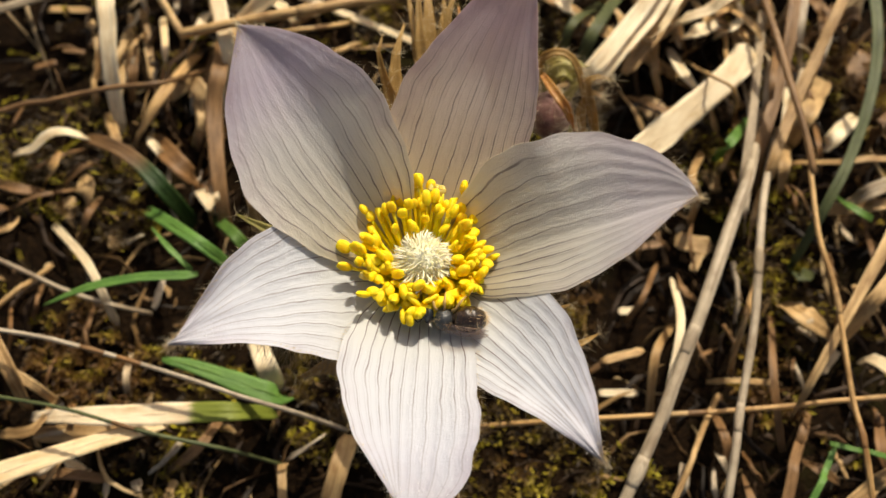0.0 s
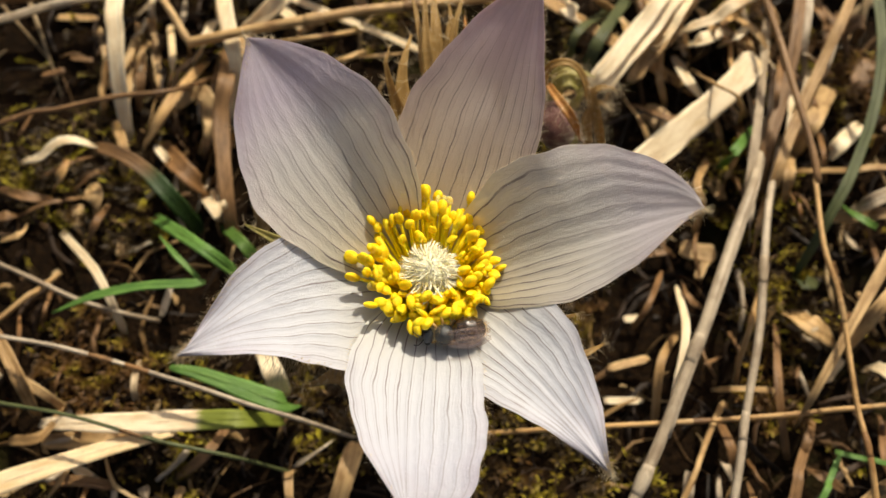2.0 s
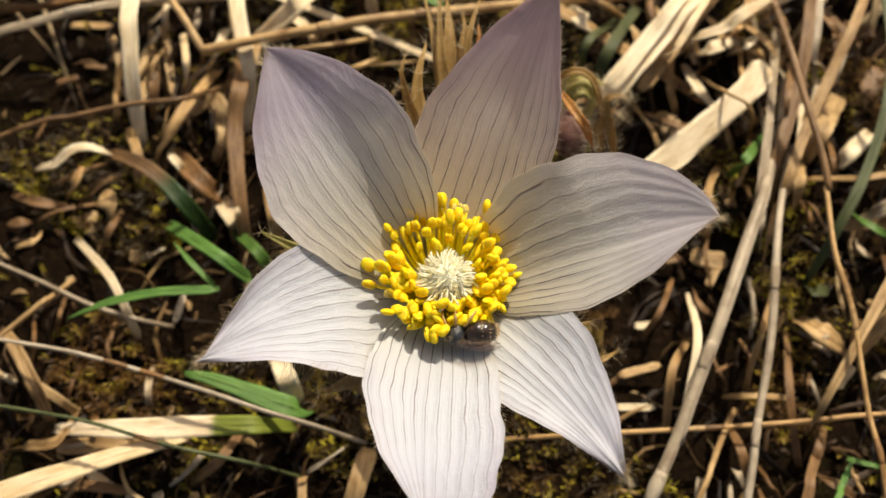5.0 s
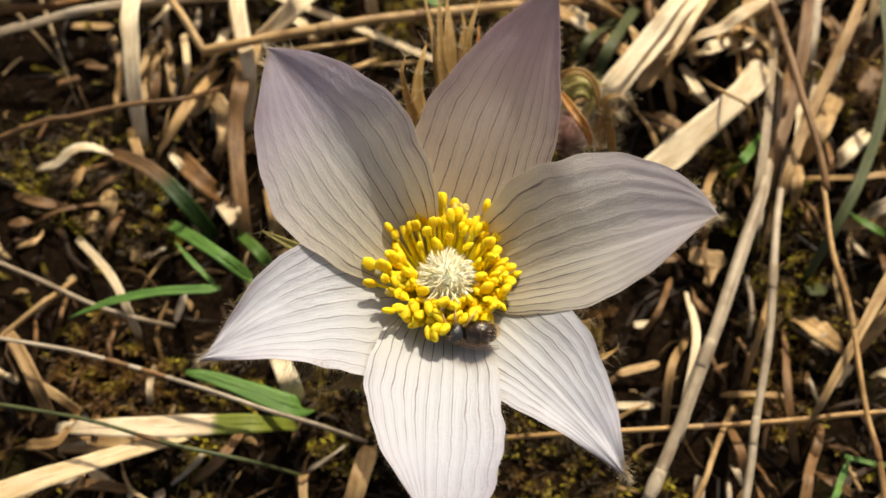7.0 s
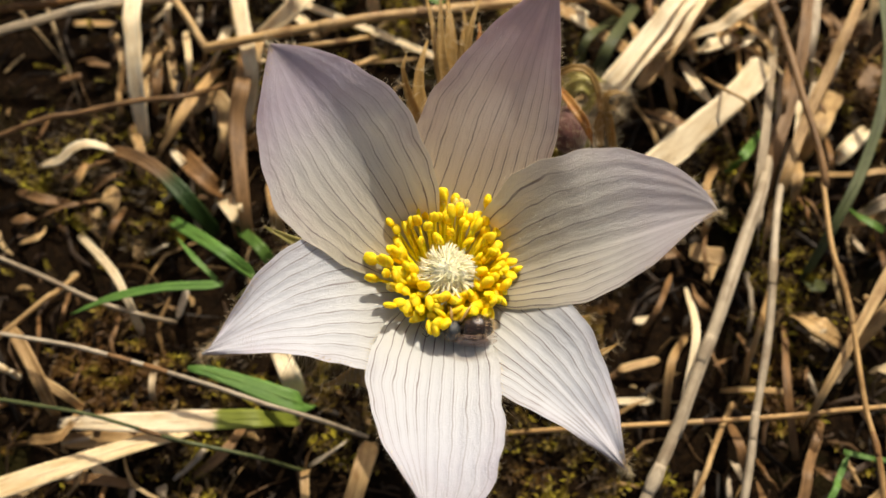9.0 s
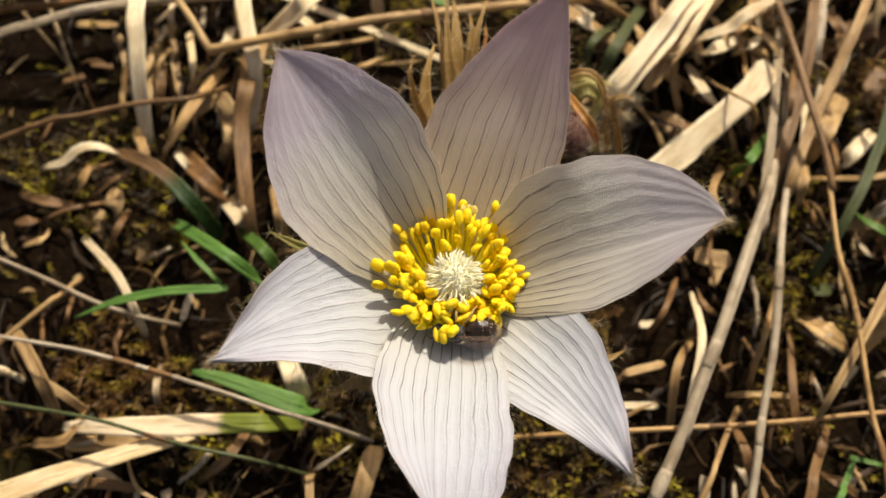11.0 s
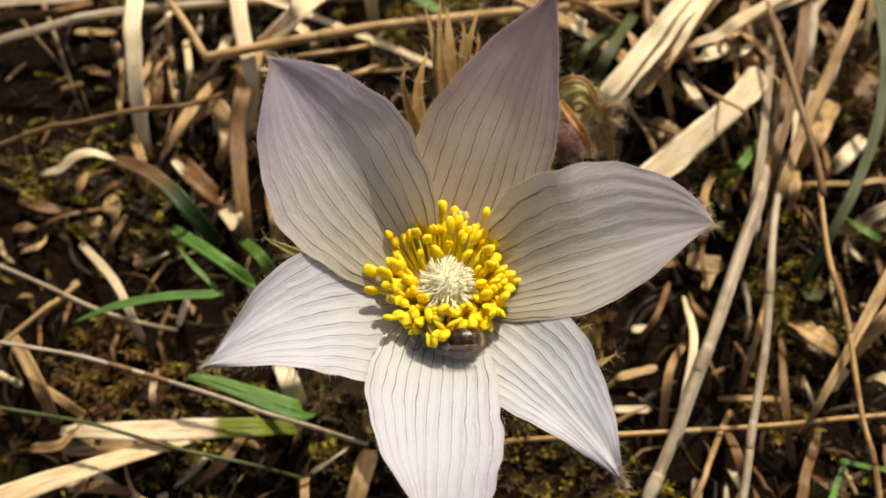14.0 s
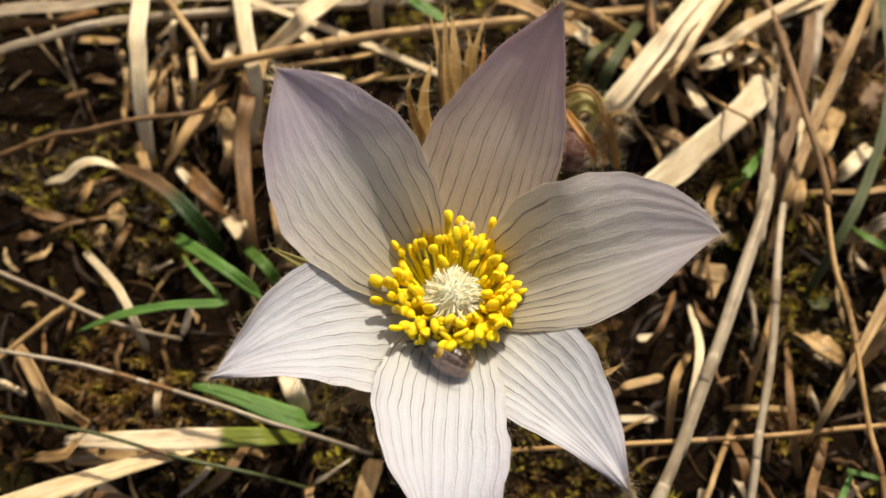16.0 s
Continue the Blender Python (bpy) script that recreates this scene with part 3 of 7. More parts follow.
blade(straw_tan, [(-0.0790, 0.0516, 0.0060), (-0.0753, 0.0465, 0.0060), (-0.0725, 0.0417, 0.0050), (-0.0727, 0.0380, -0.0035)], 2.50, "tan dry grass blade lying on the litter", ends=(1, 1), fold=0.3, taper=(0.9, 1), roll=0)
blade(straw_tan, [(-0.0742, 0.0435, 0.0040), (-0.0698, 0.0409, 0.0020), (-0.0675, 0.0391, -0.0035)], 1.70, "tan dry grass blade lying on the litter", ends=(1, 1), fold=0.3, taper=(0.8, 0.7), roll=0)
stalk(straw_pale, [(-0.0823, 0.0457, 0.0030), (-0.0799, 0.0448, 0.0030), (-0.0808, 0.0451, -0.0035)], 1.10, "straw-coloured dry grass stalk lying over the litter", ends=(1, 1), fold=0.3, taper=(1, 1), roll=0)
blade(straw_brown, [(-0.0576, 0.0928, -0.0035), (-0.0513, 0.0854, 0.0030), (-0.0476, 0.0818, 0.0030), (-0.0465, 0.0820, -0.0035)], 3.72, "brown withered grass blade on the dark soil", ends=(1, 1), fold=0.25, taper=(1, 1), roll=0)
blade(straw_pale, [(-0.0470, 0.0822, -0.0035), (-0.0423, 0.0758, 0.0040), (-0.0422, 0.0760, -0.0035)], 3.67, "pale bleached dry grass blade lying on the litter", ends=(1, 1), fold=0.25, taper=(0.9, 0.7), roll=0)
blade(straw_tan, [(-0.0376, 0.0857, -0.0035), (-0.0344, 0.0761, 0.0040), (-0.0348, 0.0724, -0.0035)], 2.59, "tan dry grass blade lying on the litter", ends=(1, 1), fold=0.25, taper=(1, 1), roll=0)
blade(straw_pale, [(-0.0741, 0.0737, -0.0035), (-0.0638, 0.0637, 0.0040), (-0.0596, 0.0572, 0.0040), (-0.0590, 0.0534, -0.0035)], 1.56, "pale bleached dry grass blade lying on the litter", ends=(1, 1), fold=0.25, taper=(1, 1), roll=0)
stalk(straw_tan, [(-0.0789, 0.0548, 0.0030), (-0.0746, 0.0588, 0.0030), (-0.0730, 0.0653, -0.0035)], 1.03, "straw-coloured dry grass stalk lying over the litter", ends=(2, 1), fold=0.25, taper=(1, 1), roll=0)
stalk(straw_grey, [(-0.0813, 0.0646, 0.0020), (-0.0679, 0.0589, 0.0020), (-0.0582, 0.0558, 0.0020), (-0.0530, 0.0558, -0.0035)], 0.82, "thin grey dry stalk on the soil", ends=(2, 1), fold=0.25, taper=(1, 1), roll=0)
blade(straw_tan, [(-0.0700, 0.0841, -0.0035), (-0.0670, 0.0788, 0.0010), (-0.0684, 0.0773, -0.0035)], 3.93, "small tan-brown dead leaf scrap on the soil", ends=(1, 1), fold=0.25, taper=(0.5, 0.4), roll=0)
stalk(straw_grey, [(-0.0745, 0.0486, 0.0110), (-0.0594, 0.0457, 0.0110), (-0.0415, 0.0402, 0.0120), (-0.0311, 0.0368, 0.0120), (-0.0231, 0.0350, 0.0100), (-0.0158, 0.0348, -0.0035)], 0.75, "long pinkish tan dry stalk lying across others", ends=(2, 1), fold=0.25, taper=(1, 1), roll=0)
blade(straw_tan, [(-0.0804, 0.0493, -0.0035), (-0.0743, 0.0430, 0.0030), (-0.0738, 0.0393, -0.0035)], 1.81, "tan dry grass blade lying on the litter", ends=(1, 1), fold=0.25, taper=(1, 1), roll=0)
stalk(straw_tan, [(-0.0775, 0.0446, -0.0035), (-0.0696, 0.0403, -0.0035)], 0.81, "straw-coloured dry grass stalk lying over the litter", ends=(1, 1), fold=0.25, taper=(1, 1), roll=0)
blade(straw_to_green, [(-0.0720, 0.0367, -0.0035), (-0.0610, 0.0352, 0.0050), (-0.0502, 0.0352, 0.0060), (-0.0400, 0.0355, 0.0070), (-0.0330, 0.0357, 0.0070), (-0.0286, 0.0377, -0.0035)], 3.65, "broad grass blade, straw-coloured with a green end", ends=(1, 1), fold=0.12, taper=(0.5, 0.75), roll=0)
blade(straw_pale, [(-0.0738, 0.0252, 0.0040), (-0.0663, 0.0275, 0.0050), (-0.0592, 0.0300, 0.0050), (-0.0515, 0.0327, 0.0040), (-0.0473, 0.0358, -0.0035)], 4.18, "broad pale dry grass blade lying on the litter", ends=(2, 1), fold=0.12, taper=(1, 0.5), roll=0)
stalk(grass_dull, [(-0.0724, 0.0372, 0.0100), (-0.0591, 0.0348, 0.0120), (-0.0459, 0.0313, 0.0120), (-0.0338, 0.0291, 0.0090), (-0.0263, 0.0283, -0.0035)], 0.65, "thin olive green grass stem lying over the litter", ends=(2, 1), fold=0.25, taper=(1, 1), roll=0)
blade(straw_grey, [(-0.0557, 0.0484, -0.0035), (-0.0542, 0.0424, 0.0020), (-0.0548, 0.0394, -0.0035)], 1.21, "weathered grey dry grass blade on the soil", ends=(1, 1), fold=0.25, taper=(1, 1), roll=0)
blade(straw_grey, [(-0.0517, 0.0626, -0.0035), (-0.0527, 0.0567, -0.0035)], 1.26, "weathered grey dry grass blade on the soil", ends=(1, 1), fold=0.25, taper=(1, 1), roll=0)
blade(straw_pale, [(-0.0334, 0.0517, -0.0035), (-0.0296, 0.0447, 0.0050), (-0.0287, 0.0416, -0.0035)], 3.61, "short pale orange dry grass blade by the flower", ends=(1, 1), fold=0.12, taper=(1, 1), roll=0)
blade(straw_grey, [(-0.0263, 0.0293, -0.0035), (-0.0219, 0.0310, 0.0010), (-0.0192, 0.0343, -0.0035)], 0.88, "weathered grey dry grass blade on the soil", ends=(1, 1), fold=0.25, taper=(1, 1), roll=0)
blade(straw_tan, [(-0.0263, 0.0289, -0.0035), (-0.0256, 0.0224, 0.0010)], 1.54, "weathered grey dry grass blade on the soil", ends=(1, 2), fold=0.25, taper=(1, 1), roll=0)
blade(straw_pale, [(-0.0648, 0.0291, -0.0035), (-0.0599, 0.0265, -0.0035)], 1.77, "tan dry grass blade lying on the litter", ends=(1, 1), fold=0.25, taper=(1, 1), roll=0)
blade(straw_tan, [(-0.0452, 0.0259, -0.0035), (-0.0462, 0.0221, -0.0035)], 1.75, "tan dry grass blade lying on the litter", ends=(1, 1), fold=0.25, taper=(1, 1), roll=0)
blade(straw_grey, [(-0.0520, 0.0258, -0.0035), (-0.0505, 0.0221, -0.0035)], 2.14, "weathered grey dry grass blade on the soil", ends=(1, 1), fold=0.25, taper=(1, 1), roll=0)
blade(straw_grey, [(-0.0570, 0.0263, -0.0035), (-0.0568, 0.0220, -0.0035)], 1.26, "weathered grey dry grass blade on the soil", ends=(1, 1), fold=0.25, taper=(1, 1), roll=0)
blade(straw_tan, [(-0.0152, 0.0338, -0.0035), (-0.0165, 0.0275, -0.0000), (-0.0185, 0.0213, -0.0035)], 3.49, "brown withered grass blade on the dark soil", ends=(1, 1), fold=0.25, taper=(1, 1), roll=0)
blade(straw_tan, [(-0.0769, 0.0335, -0.0035), (-0.0691, 0.0337, 0.0010), (-0.0681, 0.0405, -0.0035)], 1.98, "tan dry grass blade lying on the litter", ends=(1, 1), fold=0.25, taper=(1, 1), roll=0)
blade(straw_tan, [(-0.0521, 0.0346, -0.0035), (-0.0593, 0.0332, 0.0010), (-0.0710, 0.0335, -0.0035)], 2.96, "brown withered grass blade on the dark soil", ends=(1, 1), fold=0.25, taper=(1, 1), roll=0)
blade(straw_tan, [(-0.0620, 0.0729, -0.0035), (-0.0619, 0.0688, -0.0035)], 2.16, "tan dry grass blade lying on the litter", ends=(1, 1), fold=0.25, taper=(1, 1), roll=0)
blade(straw_pale, [(-0.0605, 0.0698, -0.0035), (-0.0564, 0.0718, -0.0035)], 1.29, "pale bleached dry grass blade lying on the litter", ends=(1, 1), fold=0.25, taper=(1, 1), roll=0)
blade(straw_tan, [(-0.0723, 0.0794, -0.0035), (-0.0705, 0.0752, -0.0035)], 2.84, "tan dry grass blade lying on the litter", ends=(1, 1), fold=0.25, taper=(1, 1), roll=0)
blade(straw_tan, [(-0.0672, 0.0983, -0.0035), (-0.0627, 0.0894, 0.0010), (-0.0637, 0.0856, -0.0035)], 2.01, "tan dry grass blade lying on the litter", ends=(1, 1), fold=0.25, taper=(1, 1), roll=0)
blade(straw_tan, [(-0.0506, 0.1036, -0.0035), (-0.0463, 0.0945, 0.0010), (-0.0487, 0.0906, -0.0035)], 2.25, "brown withered grass blade on the dark soil", ends=(1, 1), fold=0.25, taper=(1, 1), roll=0)
blade(straw_brown, [(-0.0840, 0.1089, -0.0035), (-0.0795, 0.1103, -0.0035)], 1.64, "brown withered grass blade on the dark soil", ends=(1, 1), fold=0.25, taper=(1, 1), roll=0)
blade(straw_brown, [(-0.0788, 0.1133, -0.0035), (-0.0740, 0.1128, -0.0035)], 1.18, "brown withered grass blade on the dark soil", ends=(1, 1), fold=0.25, taper=(1, 1), roll=0)
stalk(straw_grey, [(-0.0961, 0.1134, 0.0060), (-0.0874, 0.1158, 0.0070), (-0.0759, 0.1190, 0.0080), (-0.0596, 0.1230, 0.0060)], 1.74, "silvery dry stalk lying across others", ends=(2, 2), fold=0.25, taper=(1, 1), roll=0)
blade(straw_grey, [(-0.0981, 0.1235, 0.0060), (-0.0812, 0.1250, 0.0060), (-0.0649, 0.1279, 0.0060)], 3.54, "glossy grey fibrous dry blade", ends=(2, 2), fold=0.25, taper=(1, 1), roll=0)
stalk(straw_brown, [(-0.0979, 0.1210, 0.0040), (-0.0863, 0.1228, 0.0040), (-0.0808, 0.1307, -0.0035)], 1.69, "thin brown dry grass stalk lying over the litter", ends=(2, 1), fold=0.25, taper=(1, 1), roll=0)
blade(straw_tan, [(-0.0834, 0.1235, -0.0035), (-0.0744, 0.1233, -0.0035)], 1.72, "tan dry grass blade lying on the litter", ends=(1, 1), fold=0.25, taper=(1, 1), roll=0)
blade(straw_pale, [(-0.0647, 0.1328, -0.0035), (-0.0471, 0.1276, 0.0060)], 1.46, "pale bleached dry grass blade lying on the litter", ends=(1, 2), fold=0.25, taper=(1, 1), roll=0)
blade(straw_pale, [(-0.0173, 0.1290, 0.0060), (-0.0184, 0.1259, -0.0035)], 3.01, "pale bleached dry grass blade lying on the litter", ends=(2, 1), fold=0.25, taper=(1, 1), roll=0)
blade(straw_pale, [(-0.0279, 0.1252, 0.0080), (-0.0333, 0.1190, 0.0080), (-0.0429, 0.1172, -0.0020)], 4.40, "pale bleached dry grass blade lying on the litter", ends=(2, 1), fold=0.25, taper=(1, 1), roll=0)
stalk(straw_tan, [(0.0232, 0.1330, -0.0035), (0.0277, 0.1212, 0.0080), (0.0363, 0.1250, -0.0035)], 1.44, "straw-coloured dry grass stalk lying over the litter", ends=(1, 1), fold=0.25, taper=(1, 1), roll=0)
blade(straw_pale, [(0.0236, 0.1282, -0.0035), (0.0253, 0.1196, 0.0040), (0.0294, 0.1212, -0.0035)], 3.61, "pale bleached dry grass blade lying on the litter", ends=(1, 1), fold=0.25, taper=(1, 1), roll=0)
blade(straw_tan, [(0.0052, 0.1304, -0.0035), (0.0132, 0.1262, 0.0050)], 2.66, "rusty orange dry grass blade", ends=(1, 2), fold=0.25, taper=(1, 1), roll=0)
blade(straw_pale, [(0.0138, 0.1291, 0.0050), (0.0132, 0.1282, -0.0035)], 2.66, "pale bleached dry grass blade lying on the litter", ends=(2, 1), fold=0.25, taper=(1, 1), roll=0)
leaf(grass_green, [(-0.0150, 0.1281, 0.0080), (-0.0091, 0.1242, 0.0080), (-0.0032, 0.1200, 0.0080)], 2.32, "green grass blade among dry straw", ends=(2, 0), fold=0.25, taper=(1, 1), roll=0)
leaf(grass_dull, [(0.0275, 0.1069, -0.0035), (0.0304, 0.1117, 0.0060), (0.0384, 0.1282, -0.0035)], 2.36, "dark green grass blade among dry straw", ends=(1, 1), fold=0.25, taper=(1, 1), roll=0)
leaf(grass_dull, [(0.0252, 0.1096, -0.0035), (0.0259, 0.1130, 0.0060), (0.0358, 0.1260, -0.0035)], 1.66, "dark green grass blade among dry straw", ends=(1, 1), fold=0.25, taper=(1, 1), roll=0)
blade(straw_pale, [(0.0439, 0.1188, 0.0140), (0.0371, 0.1089, 0.0150), (0.0308, 0.1003, 0.0150), (0.0273, 0.0967, 0.0140)], 2.73, "white bleached dry grass blade", ends=(2, 0), fold=0.25, taper=(1, 1), roll=14)
blade(straw_pale, [(0.0469, 0.1155, 0.0140), (0.0431, 0.1091, 0.0140), (0.0404, 0.1057, 0.0130), (0.0397, 0.1126, -0.0035)], 1.74, "white bleached dry grass blade", ends=(2, 1), fold=0.25, taper=(1, 1), roll=-10)
blade(straw_pale, [(0.0583, 0.1169, 0.0130), (0.0518, 0.1117, 0.0130), (0.0458, 0.1099, 0.0120), (0.0436, 0.1172, -0.0035)], 1.98, "white bleached dry grass blade", ends=(2, 1), fold=0.25, taper=(1, 1), roll=0)
leaf(grass_green, [(-0.0355, 0.0621, -0.0035), (-0.0361, 0.0602, 0.0120), (-0.0422, 0.0638, 0.0160), (-0.0567, 0.0771, -0.0035)], 2.24, "fresh green grass blade beside the flower", ends=(1, 1), fold=0.25, taper=(1, 1), roll=0)
leaf(grass_green, [(-0.0342, 0.0655, -0.0035), (-0.0361, 0.0673, 0.0060), (-0.0432, 0.0754, -0.0035)], 2.11, "fresh green grass blade beside the flower", ends=(1, 1), fold=0.25, taper=(1, 1), roll=0)
leaf(grass_green, [(-0.0497, 0.0667, 0.0120), (-0.0454, 0.0619, 0.0140), (-0.0416, 0.0585, 0.0130)], 0.96, "narrow green grass blade, sharply bent", ends=(0, 0), fold=0.25, taper=(0.1, 1), roll=0)
leaf(grass_green, [(-0.0404, 0.0578, 0.0130), (-0.0423, 0.0575, 0.0130), (-0.0508, 0.0570, 0.0130), (-0.0600, 0.0558, 0.0110), (-0.0686, 0.0540, 0.0070)], 1.63, "narrow green grass blade, sharply bent", ends=(0, 0), fold=0.25, taper=(1, 0.08), roll=0)
leaf(grass_green, [(-0.0260, 0.0402, -0.0035), (-0.0266, 0.0384, 0.0070), (-0.0313, 0.0397, 0.0080), (-0.0371, 0.0418, 0.0080), (-0.0421, 0.0434, 0.0080), (-0.0463, 0.0442, 0.0080)], 3.63, "broad fresh green leaf beside the flower", ends=(1, 0), fold=0.06, taper=(0.5, 0.25), roll=6)
blade(straw_pale, [(0.0467, 0.1210, 0.0120), (0.0398, 0.1117, 0.0130), (0.0334, 0.1035, 0.0130), (0.0279, 0.0967, 0.0120)], 5.54, "broad pale folded grass blade", ends=(2, 0), fold=0.35, taper=(1, 0.9), roll=0)
blade(straw_tan, [(0.0509, 0.1220, 0.0090), (0.0433, 0.1114, 0.0090), (0.0351, 0.1005, 0.0080)], 2.85, "tan dry grass blade lying on the litter", ends=(2, 0), fold=0.25, taper=(1, 1), roll=0)
blade(straw_pale, [(0.0624, 0.1207, 0.0090), (0.0517, 0.1140, 0.0090), (0.0447, 0.1175, -0.0035)], 3.39, "pale bleached dry grass blade lying on the litter", ends=(2, 1), fold=0.25, taper=(1, 0.4), roll=0)
blade(straw_pale, [(0.0592, 0.1203, -0.0035), (0.0509, 0.1122, 0.0050), (0.0481, 0.1158, -0.0035)], 3.01, "pale bleached dry grass blade lying on the litter", ends=(1, 1), fold=0.25, taper=(1, 1), roll=0)
blade(straw_pale, [(0.0608, 0.1075, 0.0060), (0.0543, 0.0989, 0.0095), (0.0455, 0.0904, 0.0105), (0.0337, 0.0798, 0.0115)], 5.20, "broad pale orange dry grass blade", ends=(1, 1), fold=0.04, taper=(1, 1), roll=12)
stalk(straw_brown, [(0.0616, 0.1170, 0.0120), (0.0634, 0.0938, 0.0150), (0.0648, 0.0817, 0.0150), (0.0654, 0.0762, 0.0140)], 1.33, "thin brown dry grass stalk lying over the litter", ends=(2, 0), fold=0.25, taper=(1, 1), roll=0)
stalk(straw_tan, [(0.0651, 0.0773, 0.0140), (0.0646, 0.0645, 0.0140), (0.0664, 0.0547, 0.0130), (0.0670, 0.0378, 0.0120), (0.0678, 0.0212, 0.0110)], 0.93, "straw-coloured dry grass stalk lying over the litter", ends=(0, 2), fold=0.25, taper=(1, 1), roll=0)
blade(straw_tan, [(0.0794, 0.1186, 0.0100), (0.0719, 0.1043, 0.0100), (0.0652, 0.0914, 0.0090), (0.0601, 0.0797, 0.0090), (0.0624, 0.0787, -0.0035)], 1.92, "pale bleached dry grass blade lying on the litter", ends=(2, 1), fold=0.25, taper=(1, 1), roll=0)
blade(straw_brown, [(0.0713, 0.1217, 0.0060), (0.0660, 0.1019, 0.0060), (0.0597, 0.0859, 0.0060), (0.0604, 0.0805, -0.0035)], 2.40, "brown withered grass blade on the dark soil", ends=(2, 1), fold=0.25, taper=(1, 1), roll=0)
# grey material here stands in for shade on a pale blade
blade(straw_grey, [(0.0678, 0.1232, -0.0035), (0.0591, 0.0944, 0.0080), (0.0550, 0.0768, 0.0080), (0.0578, 0.0763, -0.0035)], 1.63, "pale bleached dry grass blade lying on the litter", ends=(1, 1), fold=0.25, taper=(1, 1), roll=0)
blade(straw_tan, [(0.0778, 0.1066, -0.0035), (0.0690, 0.0938, 0.0050), (0.0677, 0.0908, -0.0035)], 5.13, "tan dry grass blade lying on the litter", ends=(1, 1), fold=0.25, taper=(1, 1), roll=0)
blade(straw_brown, [(0.0834, 0.1246, -0.0035), (0.0712, 0.1019, 0.0080), (0.0721, 0.1026, -0.0035)], 2.05, "brown withered grass blade on the dark soil", ends=(1, 1), fold=0.25, taper=(1, 1), roll=0)
stalk(straw_grey, [(0.0642, 0.0987, -0.0035), (0.0552, 0.0776, 0.0110), (0.0517, 0.0701, 0.0130), (0.0455, 0.0563, 0.0140), (0.0433, 0.0513, 0.0140), (0.0379, 0.0393, 0.0130), (0.0354, 0.0331, 0.0120), (0.0295, 0.0207, 0.0100)], 1.92, "thick grey straw-coloured stalk with nodes", ends=(1, 2), fold=0.25, taper=(1, 1), roll=0)
stalk(straw_grey, [(0.0668, 0.0948, -0.0035), (0.0568, 0.0716, 0.0120), (0.0524, 0.0507, 0.0130), (0.0487, 0.0359, 0.0120), (0.0456, 0.0208, 0.0100)], 1.35, "straw-coloured dry grass stalk lying over the litter", ends=(1, 2), fold=0.25, taper=(1, 1), roll=0)
stalk(straw_tan, [(0.0603, 0.0659, -0.0035), (0.0523, 0.0520, 0.0090), (0.0523, 0.0453, -0.0035)], 1.01, "straw-coloured dry grass stalk lying over the litter", ends=(1, 1), fold=0.25, taper=(1, 1), roll=0)
blade(straw_pale, [(0.0435, 0.0634, -0.0035), (0.0416, 0.0522, 0.0080), (0.0397, 0.0440, 0.0090), (0.0368, 0.0348, 0.0080), (0.0365, 0.0312, -0.0035)], 1.46, "curved pale dry grass blade", ends=(1, 1), fold=0.25, taper=(0.6, 0.7), roll=0)
blade(straw_tan, [(0.0427, 0.0539, -0.0035), (0.0374, 0.0461, 0.0050), (0.0373, 0.0371, -0.0035)], 1.50, "tan dry grass blade lying on the litter", ends=(1, 1), fold=0.25, taper=(1, 1), roll=0)
stalk(straw_tan, [(0.0061, 0.0352, -0.0035), (0.0275, 0.0357, 0.0030), (0.0457, 0.0369, 0.0030), (0.0601, 0.0379, 0.0030), (0.0776, 0.0395, 0.0030)], 0.87, "long thin straw-coloured stalk on the soil", ends=(1, 2), fold=0.25, taper=(1, 1), roll=0)
blade(straw_tan, [(0.0812, 0.0698, 0.0090), (0.0746, 0.0599, 0.0100), (0.0678, 0.0498, 0.0100), (0.0618, 0.0399, 0.0070), (0.0622, 0.0367, -0.0035)], 2.33, "pale bleached dry grass blade lying on the litter", ends=(2, 1), fold=0.25, taper=(1, 0.4), roll=0)
blade(straw_tan, [(0.0817, 0.0621, 0.0070), (0.0746, 0.0547, 0.0070), (0.0722, 0.0506, -0.0035)], 2.59, "tan dry grass blade lying on the litter", ends=(2, 1), fold=0.25, taper=(1, 1), roll=0)
blade(straw_tan, [(0.0636, 0.0587, -0.0035), (0.0648, 0.0536, 0.0040), (0.0715, 0.0528, -0.0035)], 4.29, "pale bleached dry grass blade lying on the litter", ends=(1, 1), fold=0.25, taper=(1, 1), roll=0)
stalk(straw_grey, [(0.0620, 0.0573, -0.0035), (0.0688, 0.0513, -0.0035)], 0.83, "weathered grey dry grass blade on the soil", ends=(1, 1), fold=0.25, taper=(1, 1), roll=0)
stalk(straw_tan, [(0.0498, 0.0412, -0.0035), (0.0424, 0.0297, 0.0060), (0.0380, 0.0216, 0.0060)], 1.04, "straw-coloured dry grass stalk lying over the litter", ends=(1, 2), fold=0.25, taper=(1, 1), roll=0)
blade(straw_brown, [(0.0646, 0.0358, -0.0035), (0.0590, 0.0282, 0.0040), (0.0569, 0.0215, 0.0040)], 1.89, "brown withered grass blade on the dark soil", ends=(1, 2), fold=0.25, taper=(1, 1), roll=0)
leaf(grass_dull, [(0.0654, 0.0648, -0.0035), (0.0690, 0.0724, 0.0080), (0.0756, 0.0844, 0.0100), (0.0814, 0.0999, 0.0110), (0.0846, 0.1199, 0.0100)], 2.31, "long dull green grass blade", ends=(1, 2), fold=0.25, taper=(0.6, 1), roll=0)
leaf(grass_green, [(0.0537, 0.0878, -0.0035), (0.0532, 0.0849, 0.0100), (0.0621, 0.0978, -0.0035)], 1.96, "short bright green grass blade", ends=(1, 1), fold=0.25, taper=(0.6, 0.1), roll=0)
